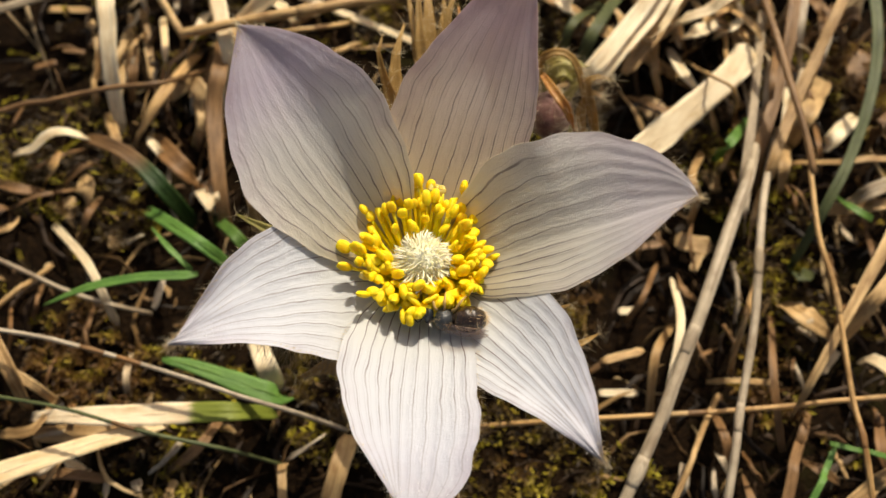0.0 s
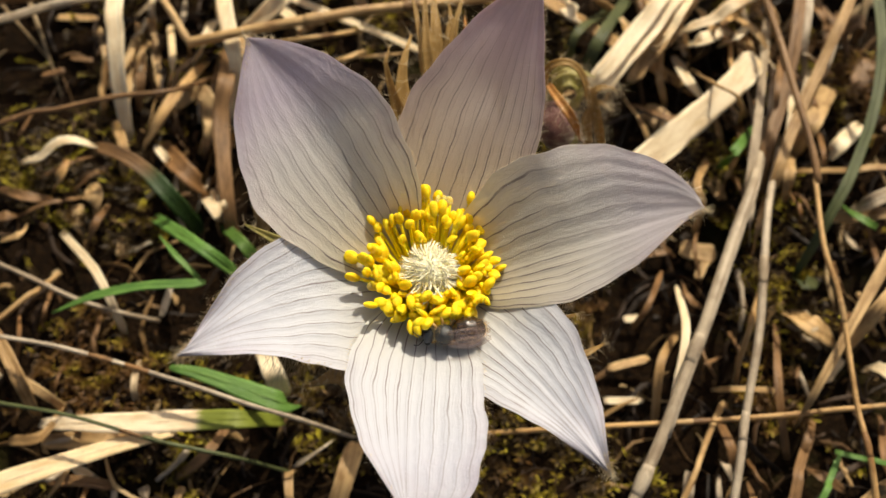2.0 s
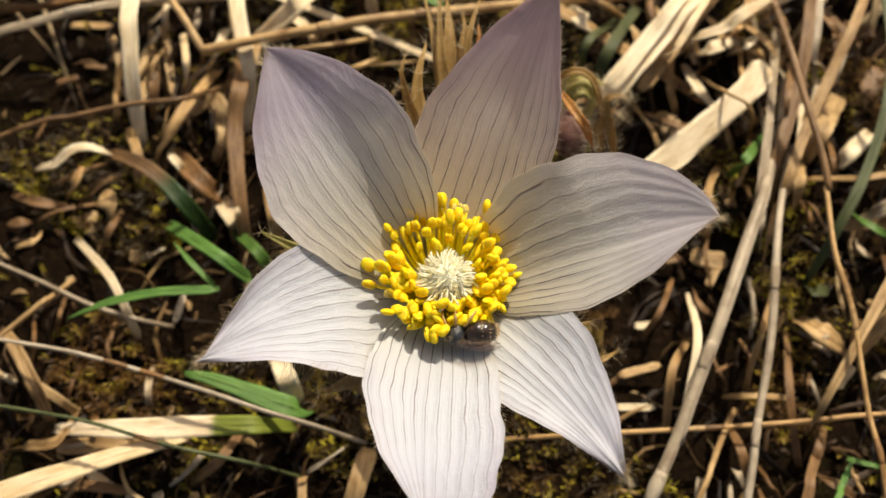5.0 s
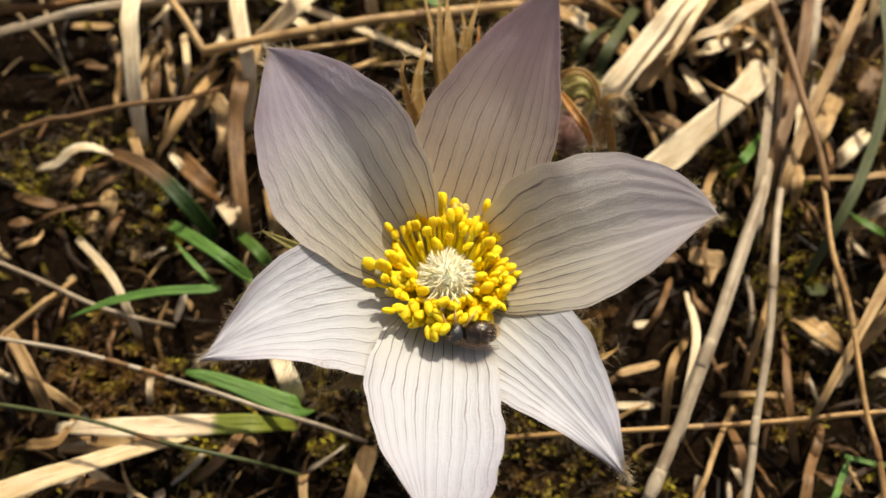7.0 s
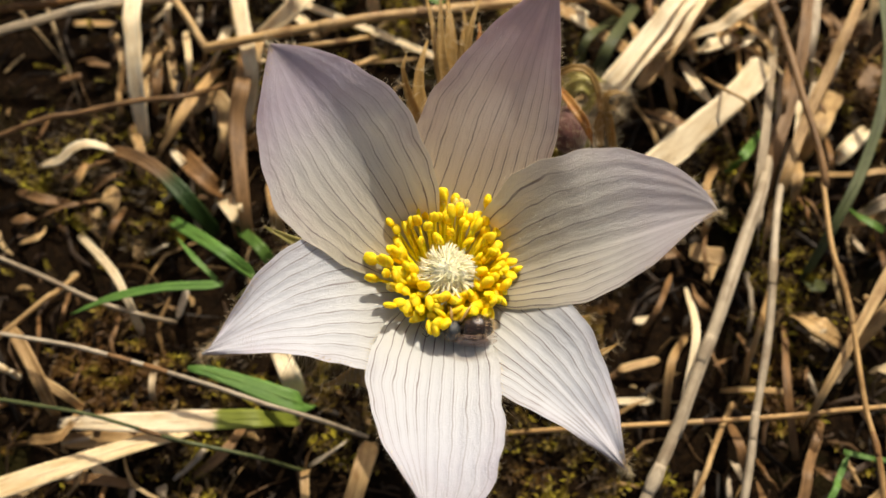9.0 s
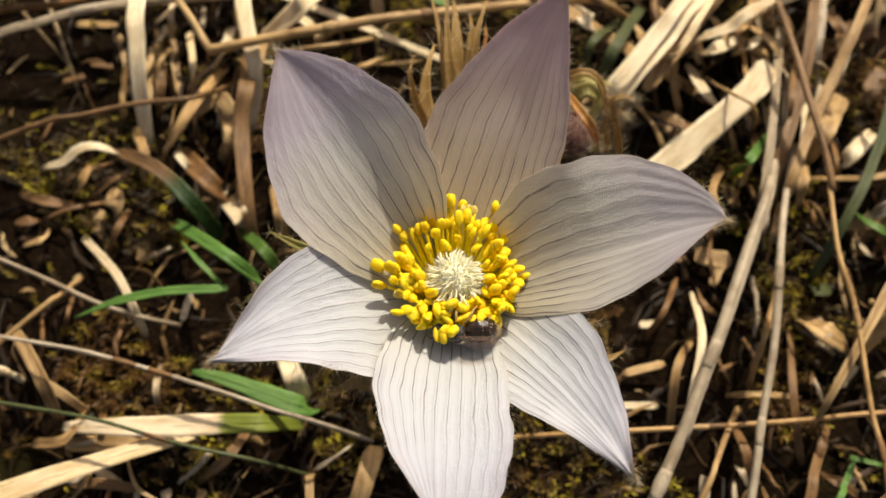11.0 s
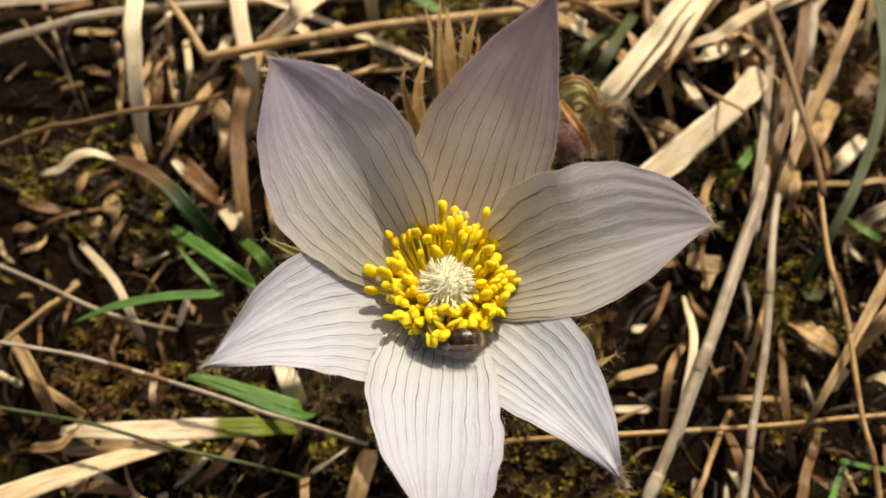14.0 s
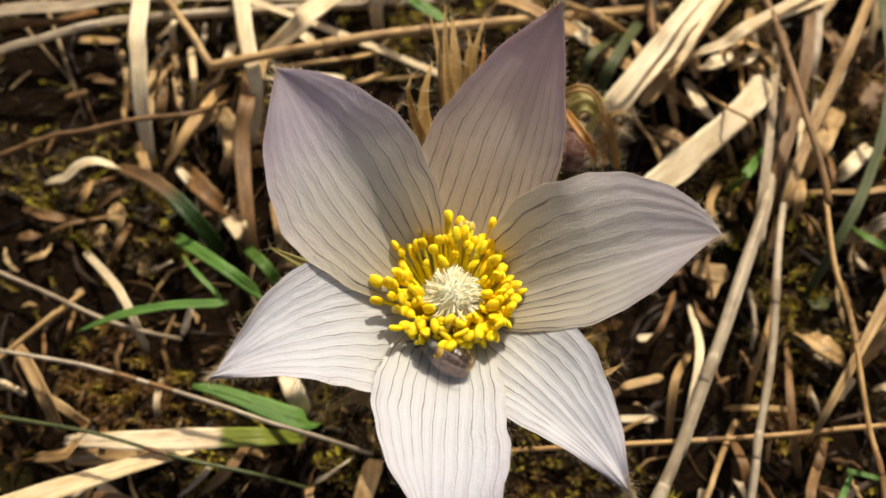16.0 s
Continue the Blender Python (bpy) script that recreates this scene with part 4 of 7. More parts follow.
leaf(grass_green, [(0.0596, 0.0208, 0.0060), (0.0624, 0.0253, 0.0060), (0.0655, 0.0307, 0.0060)], 1.01, "green grass blade among dry straw", ends=(2, 0), fold=0.25, taper=(1, 1), roll=0)
leaf(grass_green, [(0.0743, 0.0282, 0.0080), (0.0691, 0.0295, 0.0080), (0.0639, 0.0308, 0.0080)], 0.82, "green grass blade among dry straw", ends=(2, 0), fold=0.25, taper=(1, 1), roll=0)
leaf(grass_green, [(0.0762, 0.0806, -0.0035), (0.0746, 0.0739, 0.0060), (0.0782, 0.0713, 0.0060)], 1.46, "short bright green grass blade", ends=(1, 0), fold=0.25, taper=(1, 1), roll=0)
leaf(grass_dull, [(0.0660, 0.0648, -0.0035), (0.0649, 0.0612, 0.0040), (0.0701, 0.0646, -0.0035)], 2.70, "small round green leaf on the soil", ends=(1, 1), fold=0.25, taper=(0.4, 0.3), roll=0)
blade(straw_pale, [(0.0833, 0.0981, -0.0035), (0.0747, 0.0889, 0.0050), (0.0735, 0.0883, -0.0035)], 3.31, "pale bleached dry grass blade lying on the litter", ends=(1, 1), fold=0.25, taper=(0.6, 0.6), roll=0)
blade(straw_grey, [(0.0847, 0.0795, 0.0050), (0.0780, 0.0766, 0.0050), (0.0764, 0.0782, -0.0035)], 2.74, "pale bleached dry grass blade lying on the litter", ends=(2, 1), fold=0.25, taper=(1, 1), roll=0)
blade(straw_tan, [(0.0844, 0.0829, 0.0070), (0.0750, 0.0824, 0.0070), (0.0668, 0.0875, -0.0035)], 1.27, "tan dry grass blade lying on the litter", ends=(2, 1), fold=0.25, taper=(1, 1), roll=0)
blade(straw_brown, [(0.0869, 0.0944, 0.0060), (0.0830, 0.0908, 0.0060), (0.0837, 0.0898, -0.0035)], 2.16, "pale bleached dry grass blade lying on the litter", ends=(2, 1), fold=0.25, taper=(1, 1), roll=0)
blade(straw_tan, [(0.0860, 0.0759, 0.0030), (0.0796, 0.0751, 0.0030), (0.0730, 0.0773, -0.0035)], 2.33, "tan dry grass blade lying on the litter", ends=(2, 1), fold=0.25, taper=(1, 1), roll=0)
blade(straw_tan, [(0.0449, 0.0710, -0.0035), (0.0516, 0.0693, -0.0035)], 3.64, "rusty orange dry grass scrap", ends=(1, 1), fold=0.25, taper=(1, 1), roll=0)
blade(straw_pale, [(0.0288, 0.0415, -0.0035), (0.0358, 0.0415, -0.0035)], 1.31, "pale bleached dry grass blade lying on the litter", ends=(1, 1), fold=0.25, taper=(1, 1), roll=0)
blade(straw_tan, [(0.0296, 0.0473, -0.0035), (0.0374, 0.0494, -0.0035)], 1.64, "tan dry grass blade lying on the litter", ends=(1, 1), fold=0.25, taper=(1, 1), roll=0)
blade(straw_pale, [(0.0332, 0.0567, -0.0035), (0.0369, 0.0571, -0.0035)], 1.46, "pale bleached dry grass blade lying on the litter", ends=(1, 1), fold=0.25, taper=(1, 1), roll=0)
blade(straw_tan, [(0.0480, 0.0436, -0.0035), (0.0520, 0.0423, 0.0030), (0.0616, 0.0433, -0.0035)], 1.00, "tan dry grass blade lying on the litter", ends=(1, 1), fold=0.25, taper=(1, 1), roll=0)
stalk(straw_tan, [(0.0689, 0.0314, -0.0035), (0.0706, 0.0266, -0.0035)], 0.78, "straw-coloured dry grass stalk lying over the litter", ends=(1, 1), fold=0.25, taper=(1, 1), roll=0)
blade(straw_tan, [(0.0764, 0.0273, 0.0050), (0.0715, 0.0250, 0.0050), (0.0663, 0.0210, 0.0050)], 2.75, "pale bleached dry grass blade lying on the litter", ends=(2, 2), fold=0.25, taper=(1, 1), roll=0)
blade(straw_brown, [(0.0612, 0.0559, -0.0035), (0.0578, 0.0417, 0.0030), (0.0600, 0.0313, -0.0035)], 1.39, "brown withered grass blade on the dark soil", ends=(1, 1), fold=0.25, taper=(1, 1), roll=0)
blade(straw_grey, [(0.0684, 0.0454, -0.0035), (0.0721, 0.0496, -0.0035)], 2.24, "weathered grey dry grass blade on the soil", ends=(1, 1), fold=0.25, taper=(1, 1), roll=0)
blade(straw_pale, [(0.0758, 0.0475, -0.0035), (0.0797, 0.0431, 0.0020)], 2.59, "pale bleached dry grass blade lying on the litter", ends=(1, 2), fold=0.25, taper=(1, 1), roll=0)
# brown material here stands in for shade on a tan blade
blade(straw_brown, [(0.0847, 0.1176, -0.0035), (0.0839, 0.1177, 0.0040)], 3.47, "tan dry grass blade lying on the litter", ends=(1, 2), fold=0.25, taper=(1, 1), roll=0)
blade(straw_brown, [(0.0841, 0.1066, -0.0035), (0.0875, 0.1134, -0.0035)], 3.94, "brown withered grass blade on the dark soil", ends=(1, 1), fold=0.25, taper=(1, 1), roll=0)
stalk(straw_tan, [(0.0506, 0.1106, -0.0035), (0.0500, 0.0968, 0.0130), (0.0539, 0.0938, 0.0130), (0.0594, 0.0980, -0.0035)], 0.65, "thin brown dry grass stalk lying over the litter", ends=(1, 1), fold=0.25, taper=(1, 1), roll=0)
stalk(straw_tan, [(0.0592, 0.1189, -0.0035), (0.0551, 0.1018, 0.0080), (0.0604, 0.1000, -0.0035)], 0.91, "straw-coloured dry grass stalk lying over the litter", ends=(1, 1), fold=0.25, taper=(1, 1), roll=0)
blade(straw_tan, [(0.0521, 0.0903, -0.0035), (0.0463, 0.0795, 0.0070), (0.0472, 0.0760, 0.0060), (0.0478, 0.0739, -0.0035)], 1.49, "tan dry grass blade lying on the litter", ends=(1, 1), fold=0.25, taper=(1, 1), roll=0)
blade(straw_tan, [(0.0401, 0.1012, -0.0035), (0.0465, 0.0967, -0.0035)], 4.55, "brown dry leaf scrap on the litter", ends=(1, 1), fold=0.25, taper=(1, 1), roll=0)
blade(straw_tan, [(0.0522, 0.0860, -0.0035), (0.0539, 0.0811, -0.0035)], 2.86, "brown withered grass blade on the dark soil", ends=(1, 1), fold=0.25, taper=(1, 1), roll=0)
blade(straw_tan, [(0.0410, 0.1147, -0.0035), (0.0428, 0.1095, 0.0080), (0.0488, 0.1231, -0.0035)], 2.54, "tan dry grass blade lying on the litter", ends=(1, 1), fold=0.25, taper=(1, 1), roll=0)
blade(straw_brown, [(0.0346, 0.0692, -0.0035), (0.0432, 0.0704, -0.0035)], 1.50, "brown withered grass blade on the dark soil", ends=(1, 1), fold=0.25, taper=(1, 1), roll=0)
blade(straw_tan, [(0.0494, 0.0682, -0.0035), (0.0475, 0.0647, -0.0035)], 1.70, "tan dry grass blade lying on the litter", ends=(1, 1), fold=0.25, taper=(1, 1), roll=0)
# upper right: grey and brown straw materials paint in the shade there
blade(straw_grey, [(0.0735, 0.1224, 0.0050), (0.0711, 0.1116, 0.0050), (0.0732, 0.1066, -0.0035)], 1.82, "weathered grey dry grass blade on the soil", ends=(2, 1), fold=0.25, taper=(0.8, 0.5), roll=0)
blade(straw_brown, [(0.0794, 0.1175, -0.0035), (0.0722, 0.1040, 0.0062), (0.0739, 0.1033, -0.0035)], 1.48, "brown withered grass blade on the dark soil", ends=(1, 1), fold=0.25, taper=(0.8, 0.5), roll=0)
blade(straw_grey, [(0.0824, 0.1218, -0.0035), (0.0737, 0.1054, 0.0074), (0.0748, 0.1039, -0.0035)], 1.71, "weathered grey dry grass blade on the soil", ends=(1, 1), fold=0.25, taper=(0.8, 0.5), roll=0)
blade(straw_brown, [(0.0706, 0.1175, -0.0035), (0.0628, 0.0983, 0.0086), (0.0657, 0.0948, -0.0035)], 1.35, "brown withered grass blade on the dark soil", ends=(1, 1), fold=0.25, taper=(0.8, 0.5), roll=0)
blade(straw_grey, [(0.0676, 0.1106, -0.0035), (0.0625, 0.0962, 0.0050), (0.0640, 0.0923, -0.0035)], 1.57, "weathered grey dry grass blade on the soil", ends=(1, 1), fold=0.25, taper=(0.8, 0.5), roll=0)
blade(straw_pale, [(0.0707, 0.1053, -0.0035), (0.0646, 0.0906, 0.0062), (0.0658, 0.0873, -0.0035)], 1.55, "pale bleached dry grass blade lying on the litter", ends=(1, 1), fold=0.25, taper=(0.8, 0.5), roll=0)
blade(straw_grey, [(0.0610, 0.0860, -0.0035), (0.0554, 0.0737, 0.0074), (0.0581, 0.0716, -0.0035)], 1.28, "weathered grey dry grass blade on the soil", ends=(1, 1), fold=0.25, taper=(0.8, 0.5), roll=0)
blade(straw_tan, [(0.0626, 0.0823, -0.0035), (0.0560, 0.0704, 0.0086), (0.0583, 0.0693, -0.0035)], 1.16, "tan dry grass blade lying on the litter", ends=(1, 1), fold=0.25, taper=(0.8, 0.5), roll=0)
blade(straw_tan, [(0.0685, 0.0923, -0.0035), (0.0641, 0.0821, 0.0050), (0.0659, 0.0805, -0.0035)], 2.17, "tan dry grass blade lying on the litter", ends=(1, 1), fold=0.25, taper=(0.8, 0.5), roll=0)
blade(straw_grey, [(0.0749, 0.1106, -0.0035), (0.0678, 0.0967, 0.0062), (0.0697, 0.0948, -0.0035)], 1.12, "weathered grey dry grass blade on the soil", ends=(1, 1), fold=0.25, taper=(0.8, 0.5), roll=0)
blade(straw_tan, [(0.0621, 0.1253, -0.0035), (0.0547, 0.1145, 0.0074), (0.0549, 0.1196, -0.0035)], 1.39, "tan dry grass blade lying on the litter", ends=(1, 1), fold=0.25, taper=(0.8, 0.5), roll=0)
blade(straw_pale, [(0.0640, 0.1217, -0.0035), (0.0563, 0.1104, 0.0086), (0.0566, 0.1161, -0.0035)], 1.61, "pale bleached dry grass blade lying on the litter", ends=(1, 1), fold=0.25, taper=(0.8, 0.5), roll=0)
blade(straw_tan, [(0.0584, 0.0916, -0.0035), (0.0529, 0.0826, 0.0050), (0.0538, 0.0823, -0.0035)], 1.09, "tan dry grass blade lying on the litter", ends=(1, 1), fold=0.25, taper=(0.8, 0.5), roll=0)
stalk(straw_tan, [(-0.0697, 0.1062, -0.0035), (-0.0657, 0.1098, -0.0006), (-0.0655, 0.1176, -0.0035)], 2.33, "brown withered grass blade on the dark soil", ends=(1, 1), fold=0.25, taper=(0.6291844552657135, 0.8855230158920722), roll=0)
blade(straw_grey, [(-0.0628, 0.1057, -0.0035), (-0.0616, 0.1069, 0.0020), (-0.0628, 0.1129, -0.0035)], 0.69, "tan dry grass blade lying on the litter", ends=(1, 1), fold=0.25, taper=(0.4115799578335968, 0.9702479505074746), roll=0)
stalk(straw_tan, [(-0.0697, 0.0992, -0.0035), (-0.0681, 0.1011, 0.0024), (-0.0711, 0.1118, -0.0035)], 1.60, "brown withered grass blade on the dark soil", ends=(1, 1), fold=0.25, taper=(0.6112347392355324, 0.9549107051931647), roll=0)
blade(straw_grey, [(-0.0577, 0.1210, -0.0035), (-0.0549, 0.1194, 0.0005), (-0.0563, 0.1280, -0.0035)], 1.31, "weathered grey dry grass blade on the soil", ends=(1, 1), fold=0.25, taper=(0.7018159147026937, 0.6738721594926109), roll=0)
blade(straw_grey, [(-0.0667, 0.1181, -0.0035), (-0.0613, 0.1156, 0.0038), (-0.0645, 0.1231, -0.0035)], 1.29, "brown withered grass blade on the dark soil", ends=(1, 1), fold=0.25, taper=(0.6983752524320264, 0.7996719141219395), roll=0)
stalk(straw_tan, [(-0.0645, 0.0984, -0.0035), (-0.0655, 0.1016, 0.0001), (-0.0696, 0.1099, -0.0035)], 0.69, "tan dry grass blade lying on the litter", ends=(1, 1), fold=0.25, taper=(0.5873232791421361, 0.4055357621169667), roll=0)
blade(straw_tan, [(-0.0654, 0.0995, -0.0035), (-0.0645, 0.1027, -0.0006), (-0.0661, 0.1122, -0.0035)], 2.30, "tan dry grass blade lying on the litter", ends=(1, 1), fold=0.25, taper=(0.5167690374334373, 0.3538794932937883), roll=0)
blade(straw_pale, [(-0.0621, 0.1222, -0.0035), (-0.0620, 0.1232, -0.0001), (-0.0632, 0.1306, -0.0035)], 1.32, "tan dry grass blade lying on the litter", ends=(1, 1), fold=0.25, taper=(0.9276617489993211, 0.5644524675885279), roll=0)
blade(straw_tan, [(-0.0653, 0.1071, -0.0035), (-0.0615, 0.1092, 0.0036), (-0.0617, 0.1181, -0.0035)], 0.93, "weathered grey dry grass blade on the soil", ends=(1, 1), fold=0.25, taper=(0.9844581215140447, 0.6647891052968442), roll=0)
blade(straw_grey, [(-0.0666, 0.1231, -0.0035), (-0.0631, 0.1256, -0.0016), (-0.0608, 0.1309, -0.0035)], 0.96, "brown withered grass blade on the dark soil", ends=(1, 1), fold=0.25, taper=(0.5327155882595128, 0.5470411008260918), roll=0)
blade(straw_brown, [(-0.0467, 0.0834, -0.0035), (-0.0428, 0.0859, 0.0016), (-0.0434, 0.0940, -0.0035)], 1.22, "weathered grey dry grass blade on the soil", ends=(1, 1), fold=0.25, taper=(0.42419471483505183, 0.42967223166577106), roll=0)
stalk(straw_grey, [(-0.0484, 0.0781, -0.0035), (-0.0465, 0.0804, -0.0001), (-0.0466, 0.0853, -0.0035)], 0.88, "tan dry grass blade lying on the litter", ends=(1, 1), fold=0.25, taper=(0.7576062981982928, 0.48856469442759914), roll=0)
blade(straw_brown, [(-0.0583, 0.0813, -0.0035), (-0.0555, 0.0837, 0.0000), (-0.0551, 0.0918, -0.0035)], 0.66, "brown withered grass blade on the dark soil", ends=(1, 1), fold=0.25, taper=(0.4526138113396524, 0.697881094483819), roll=0)
stalk(straw_grey, [(-0.0584, 0.0810, -0.0035), (-0.0545, 0.0802, 0.0032), (-0.0565, 0.0856, -0.0035)], 0.87, "weathered grey dry grass blade on the soil", ends=(1, 1), fold=0.25, taper=(0.8650584927168674, 0.7493560795476572), roll=0)
blade(straw_brown, [(-0.0482, 0.0896, -0.0035), (-0.0465, 0.0945, 0.0005), (-0.0481, 0.1039, -0.0035)], 2.26, "weathered grey dry grass blade on the soil", ends=(1, 1), fold=0.25, taper=(0.4091985012568514, 0.30326325620820194), roll=0)
stalk(straw_brown, [(-0.0430, 0.0729, -0.0035), (-0.0434, 0.0771, 0.0025), (-0.0446, 0.0885, -0.0035)], 0.65, "brown withered grass blade on the dark soil", ends=(1, 1), fold=0.25, taper=(0.8236101021119242, 0.974356254952619), roll=0)
blade(straw_grey, [(-0.0498, 0.0728, -0.0035), (-0.0503, 0.0767, 0.0034), (-0.0535, 0.0881, -0.0035)], 0.87, "weathered grey dry grass blade on the soil", ends=(1, 1), fold=0.25, taper=(0.7038673828136159, 0.30920114768097906), roll=0)
blade(straw_grey, [(-0.0501, 0.0978, -0.0035), (-0.0494, 0.1008, 0.0000), (-0.0499, 0.1065, -0.0035)], 0.68, "weathered grey dry grass blade on the soil", ends=(1, 1), fold=0.25, taper=(0.9803932734069623, 0.6786865058097111), roll=0)
blade(straw_brown, [(-0.0503, 0.0981, -0.0035), (-0.0472, 0.1025, 0.0009), (-0.0476, 0.1134, -0.0035)], 0.69, "brown withered grass blade on the dark soil", ends=(1, 1), fold=0.25, taper=(0.9037881976380517, 0.33495229653673064), roll=0)
stalk(straw_tan, [(-0.0595, 0.0935, -0.0035), (-0.0577, 0.0951, 0.0027), (-0.0594, 0.1048, -0.0035)], 0.68, "tan dry grass blade lying on the litter", ends=(1, 1), fold=0.25, taper=(0.38723836418154317, 0.34789168192423175), roll=0)
blade(straw_grey, [(-0.0427, 0.0772, -0.0035), (-0.0418, 0.0799, 0.0002), (-0.0438, 0.0855, -0.0035)], 1.20, "tan dry grass blade lying on the litter", ends=(1, 1), fold=0.25, taper=(0.9916159281890349, 0.6000897607701161), roll=0)
blade(straw_brown, [(-0.0627, 0.1005, -0.0035), (-0.0612, 0.1050, 0.0019), (-0.0644, 0.1147, -0.0035)], 2.30, "brown withered grass blade on the dark soil", ends=(1, 1), fold=0.25, taper=(0.5661852772956601, 0.860812636691388), roll=0)
blade(straw_brown, [(-0.0805, 0.0853, -0.0035), (-0.0729, 0.0863, 0.0012), (-0.0706, 0.0902, -0.0035)], 0.89, "brown withered grass blade on the dark soil", ends=(1, 1), fold=0.25, taper=(0.7129314307131371, 0.8621961399720757), roll=0)
blade(straw_brown, [(-0.0864, 0.0954, -0.0035), (-0.0836, 0.0935, 0.0008), (-0.0845, 0.1001, -0.0035)], 0.68, "tan dry grass blade lying on the litter", ends=(1, 1), fold=0.25, taper=(0.9573433776889382, 0.8120692377060854), roll=0)
blade(straw_brown, [(-0.0734, 0.0823, -0.0035), (-0.0692, 0.0845, -0.0006), (-0.0676, 0.0869, -0.0035)], 0.88, "weathered grey dry grass blade on the soil", ends=(1, 1), fold=0.25, taper=(0.33101900271359436, 0.36425921317208676), roll=0)
blade(straw_tan, [(-0.0858, 0.0718, -0.0035), (-0.0789, 0.0706, 0.0030), (-0.0813, 0.0753, -0.0035)], 1.50, "weathered grey dry grass blade on the soil", ends=(1, 1), fold=0.25, taper=(0.7053534933147391, 0.8591230747263849), roll=0)
blade(straw_brown, [(-0.0881, 0.0768, -0.0035), (-0.0841, 0.0759, -0.0009), (-0.0828, 0.0773, -0.0035)], 2.18, "tan dry grass blade lying on the litter", ends=(1, 1), fold=0.25, taper=(0.46948824375007125, 0.4258407090021745), roll=0)
blade(straw_brown, [(-0.0882, 0.0831, -0.0035), (-0.0804, 0.0795, 0.0005), (-0.0760, 0.0805, -0.0035)], 2.19, "tan dry grass blade lying on the litter", ends=(1, 1), fold=0.25, taper=(0.5627272170053178, 0.46468486473813286), roll=0)
blade(straw_brown, [(-0.0690, 0.0700, -0.0035), (-0.0648, 0.0731, 0.0034), (-0.0658, 0.0796, -0.0035)], 1.50, "tan dry grass blade lying on the litter", ends=(1, 1), fold=0.25, taper=(0.4138083619408496, 0.6485708469428745), roll=0)
blade(straw_brown, [(-0.0832, 0.0771, -0.0035), (-0.0757, 0.0776, 0.0015), (-0.0706, 0.0813, -0.0035)], 0.87, "weathered grey dry grass blade on the soil", ends=(1, 1), fold=0.25, taper=(0.954352432955903, 0.8960436804875185), roll=0)
stalk(straw_tan, [(0.0557, 0.0945, -0.0035), (0.0530, 0.1004, -0.0004), (0.0543, 0.1063, -0.0035)], 0.68, "weathered grey dry grass blade on the soil", ends=(1, 1), fold=0.25, taper=(0.4404369445187853, 0.6989222560251448), roll=0)
blade(straw_tan, [(0.0446, 0.1019, -0.0035), (0.0426, 0.1060, 0.0015), (0.0452, 0.1179, -0.0035)], 1.61, "brown withered grass blade on the dark soil", ends=(1, 1), fold=0.25, taper=(0.6899848730820353, 0.6369095228236363), roll=0)
blade(straw_grey, [(0.0612, 0.0899, -0.0035), (0.0594, 0.0943, 0.0038), (0.0616, 0.1062, -0.0035)], 0.67, "weathered grey dry grass blade on the soil", ends=(1, 1), fold=0.25, taper=(0.46946426274717323, 0.4327362175513849), roll=0)
blade(straw_pale, [(0.0497, 0.1139, -0.0035), (0.0468, 0.1191, -0.0009), (0.0431, 0.1254, -0.0035)], 1.30, "tan dry grass blade lying on the litter", ends=(1, 1), fold=0.25, taper=(0.8102779027762135, 0.36014779122603885), roll=0)
blade(straw_tan, [(0.0409, 0.0934, -0.0035), (0.0383, 0.0961, 0.0009), (0.0364, 0.1038, -0.0035)], 1.58, "tan dry grass blade lying on the litter", ends=(1, 1), fold=0.25, taper=(0.7510124482927751, 0.8196584743912227), roll=0)
blade(straw_tan, [(0.0571, 0.1176, -0.0035), (0.0533, 0.1169, 0.0035), (0.0536, 0.1258, -0.0035)], 2.34, "tan dry grass blade lying on the litter", ends=(1, 1), fold=0.25, taper=(0.6693819676257764, 0.790491696908745), roll=0)
blade(straw_tan, [(0.0613, 0.1068, -0.0035), (0.0600, 0.1090, 0.0012), (0.0619, 0.1205, -0.0035)], 2.31, "tan dry grass blade lying on the litter", ends=(1, 1), fold=0.25, taper=(0.7668176430889704, 0.6560780625530365), roll=0)
blade(straw_tan, [(0.0404, 0.1092, -0.0035), (0.0379, 0.1146, 0.0002), (0.0369, 0.1229, -0.0035)], 0.93, "brown withered grass blade on the dark soil", ends=(1, 1), fold=0.25, taper=(0.6179664372369018, 0.3757510814986441), roll=0)
blade(straw_tan, [(0.0560, 0.0912, -0.0035), (0.0539, 0.0949, -0.0014), (0.0547, 0.1008, -0.0035)], 0.67, "tan dry grass blade lying on the litter", ends=(1, 1), fold=0.25, taper=(0.8281363083989255, 0.6801945880286433), roll=0)
blade(straw_brown, [(0.0663, 0.1110, -0.0035), (0.0616, 0.1108, -0.0005), (0.0615, 0.1168, -0.0035)], 1.28, "brown withered grass blade on the dark soil", ends=(1, 1), fold=0.25, taper=(0.5478765578022137, 0.533003846269327), roll=0)
blade(straw_pale, [(0.0543, 0.1018, -0.0035), (0.0483, 0.1035, 0.0027), (0.0472, 0.1141, -0.0035)], 2.28, "brown withered grass blade on the dark soil", ends=(1, 1), fold=0.25, taper=(0.37846496127092943, 0.7887214409740169), roll=0)
blade(straw_tan, [(0.0592, 0.1004, -0.0035), (0.0552, 0.1009, 0.0013), (0.0537, 0.1072, -0.0035)], 0.91, "tan dry grass blade lying on the litter", ends=(1, 1), fold=0.25, taper=(0.6978577436895832, 0.44145371249316645), roll=0)
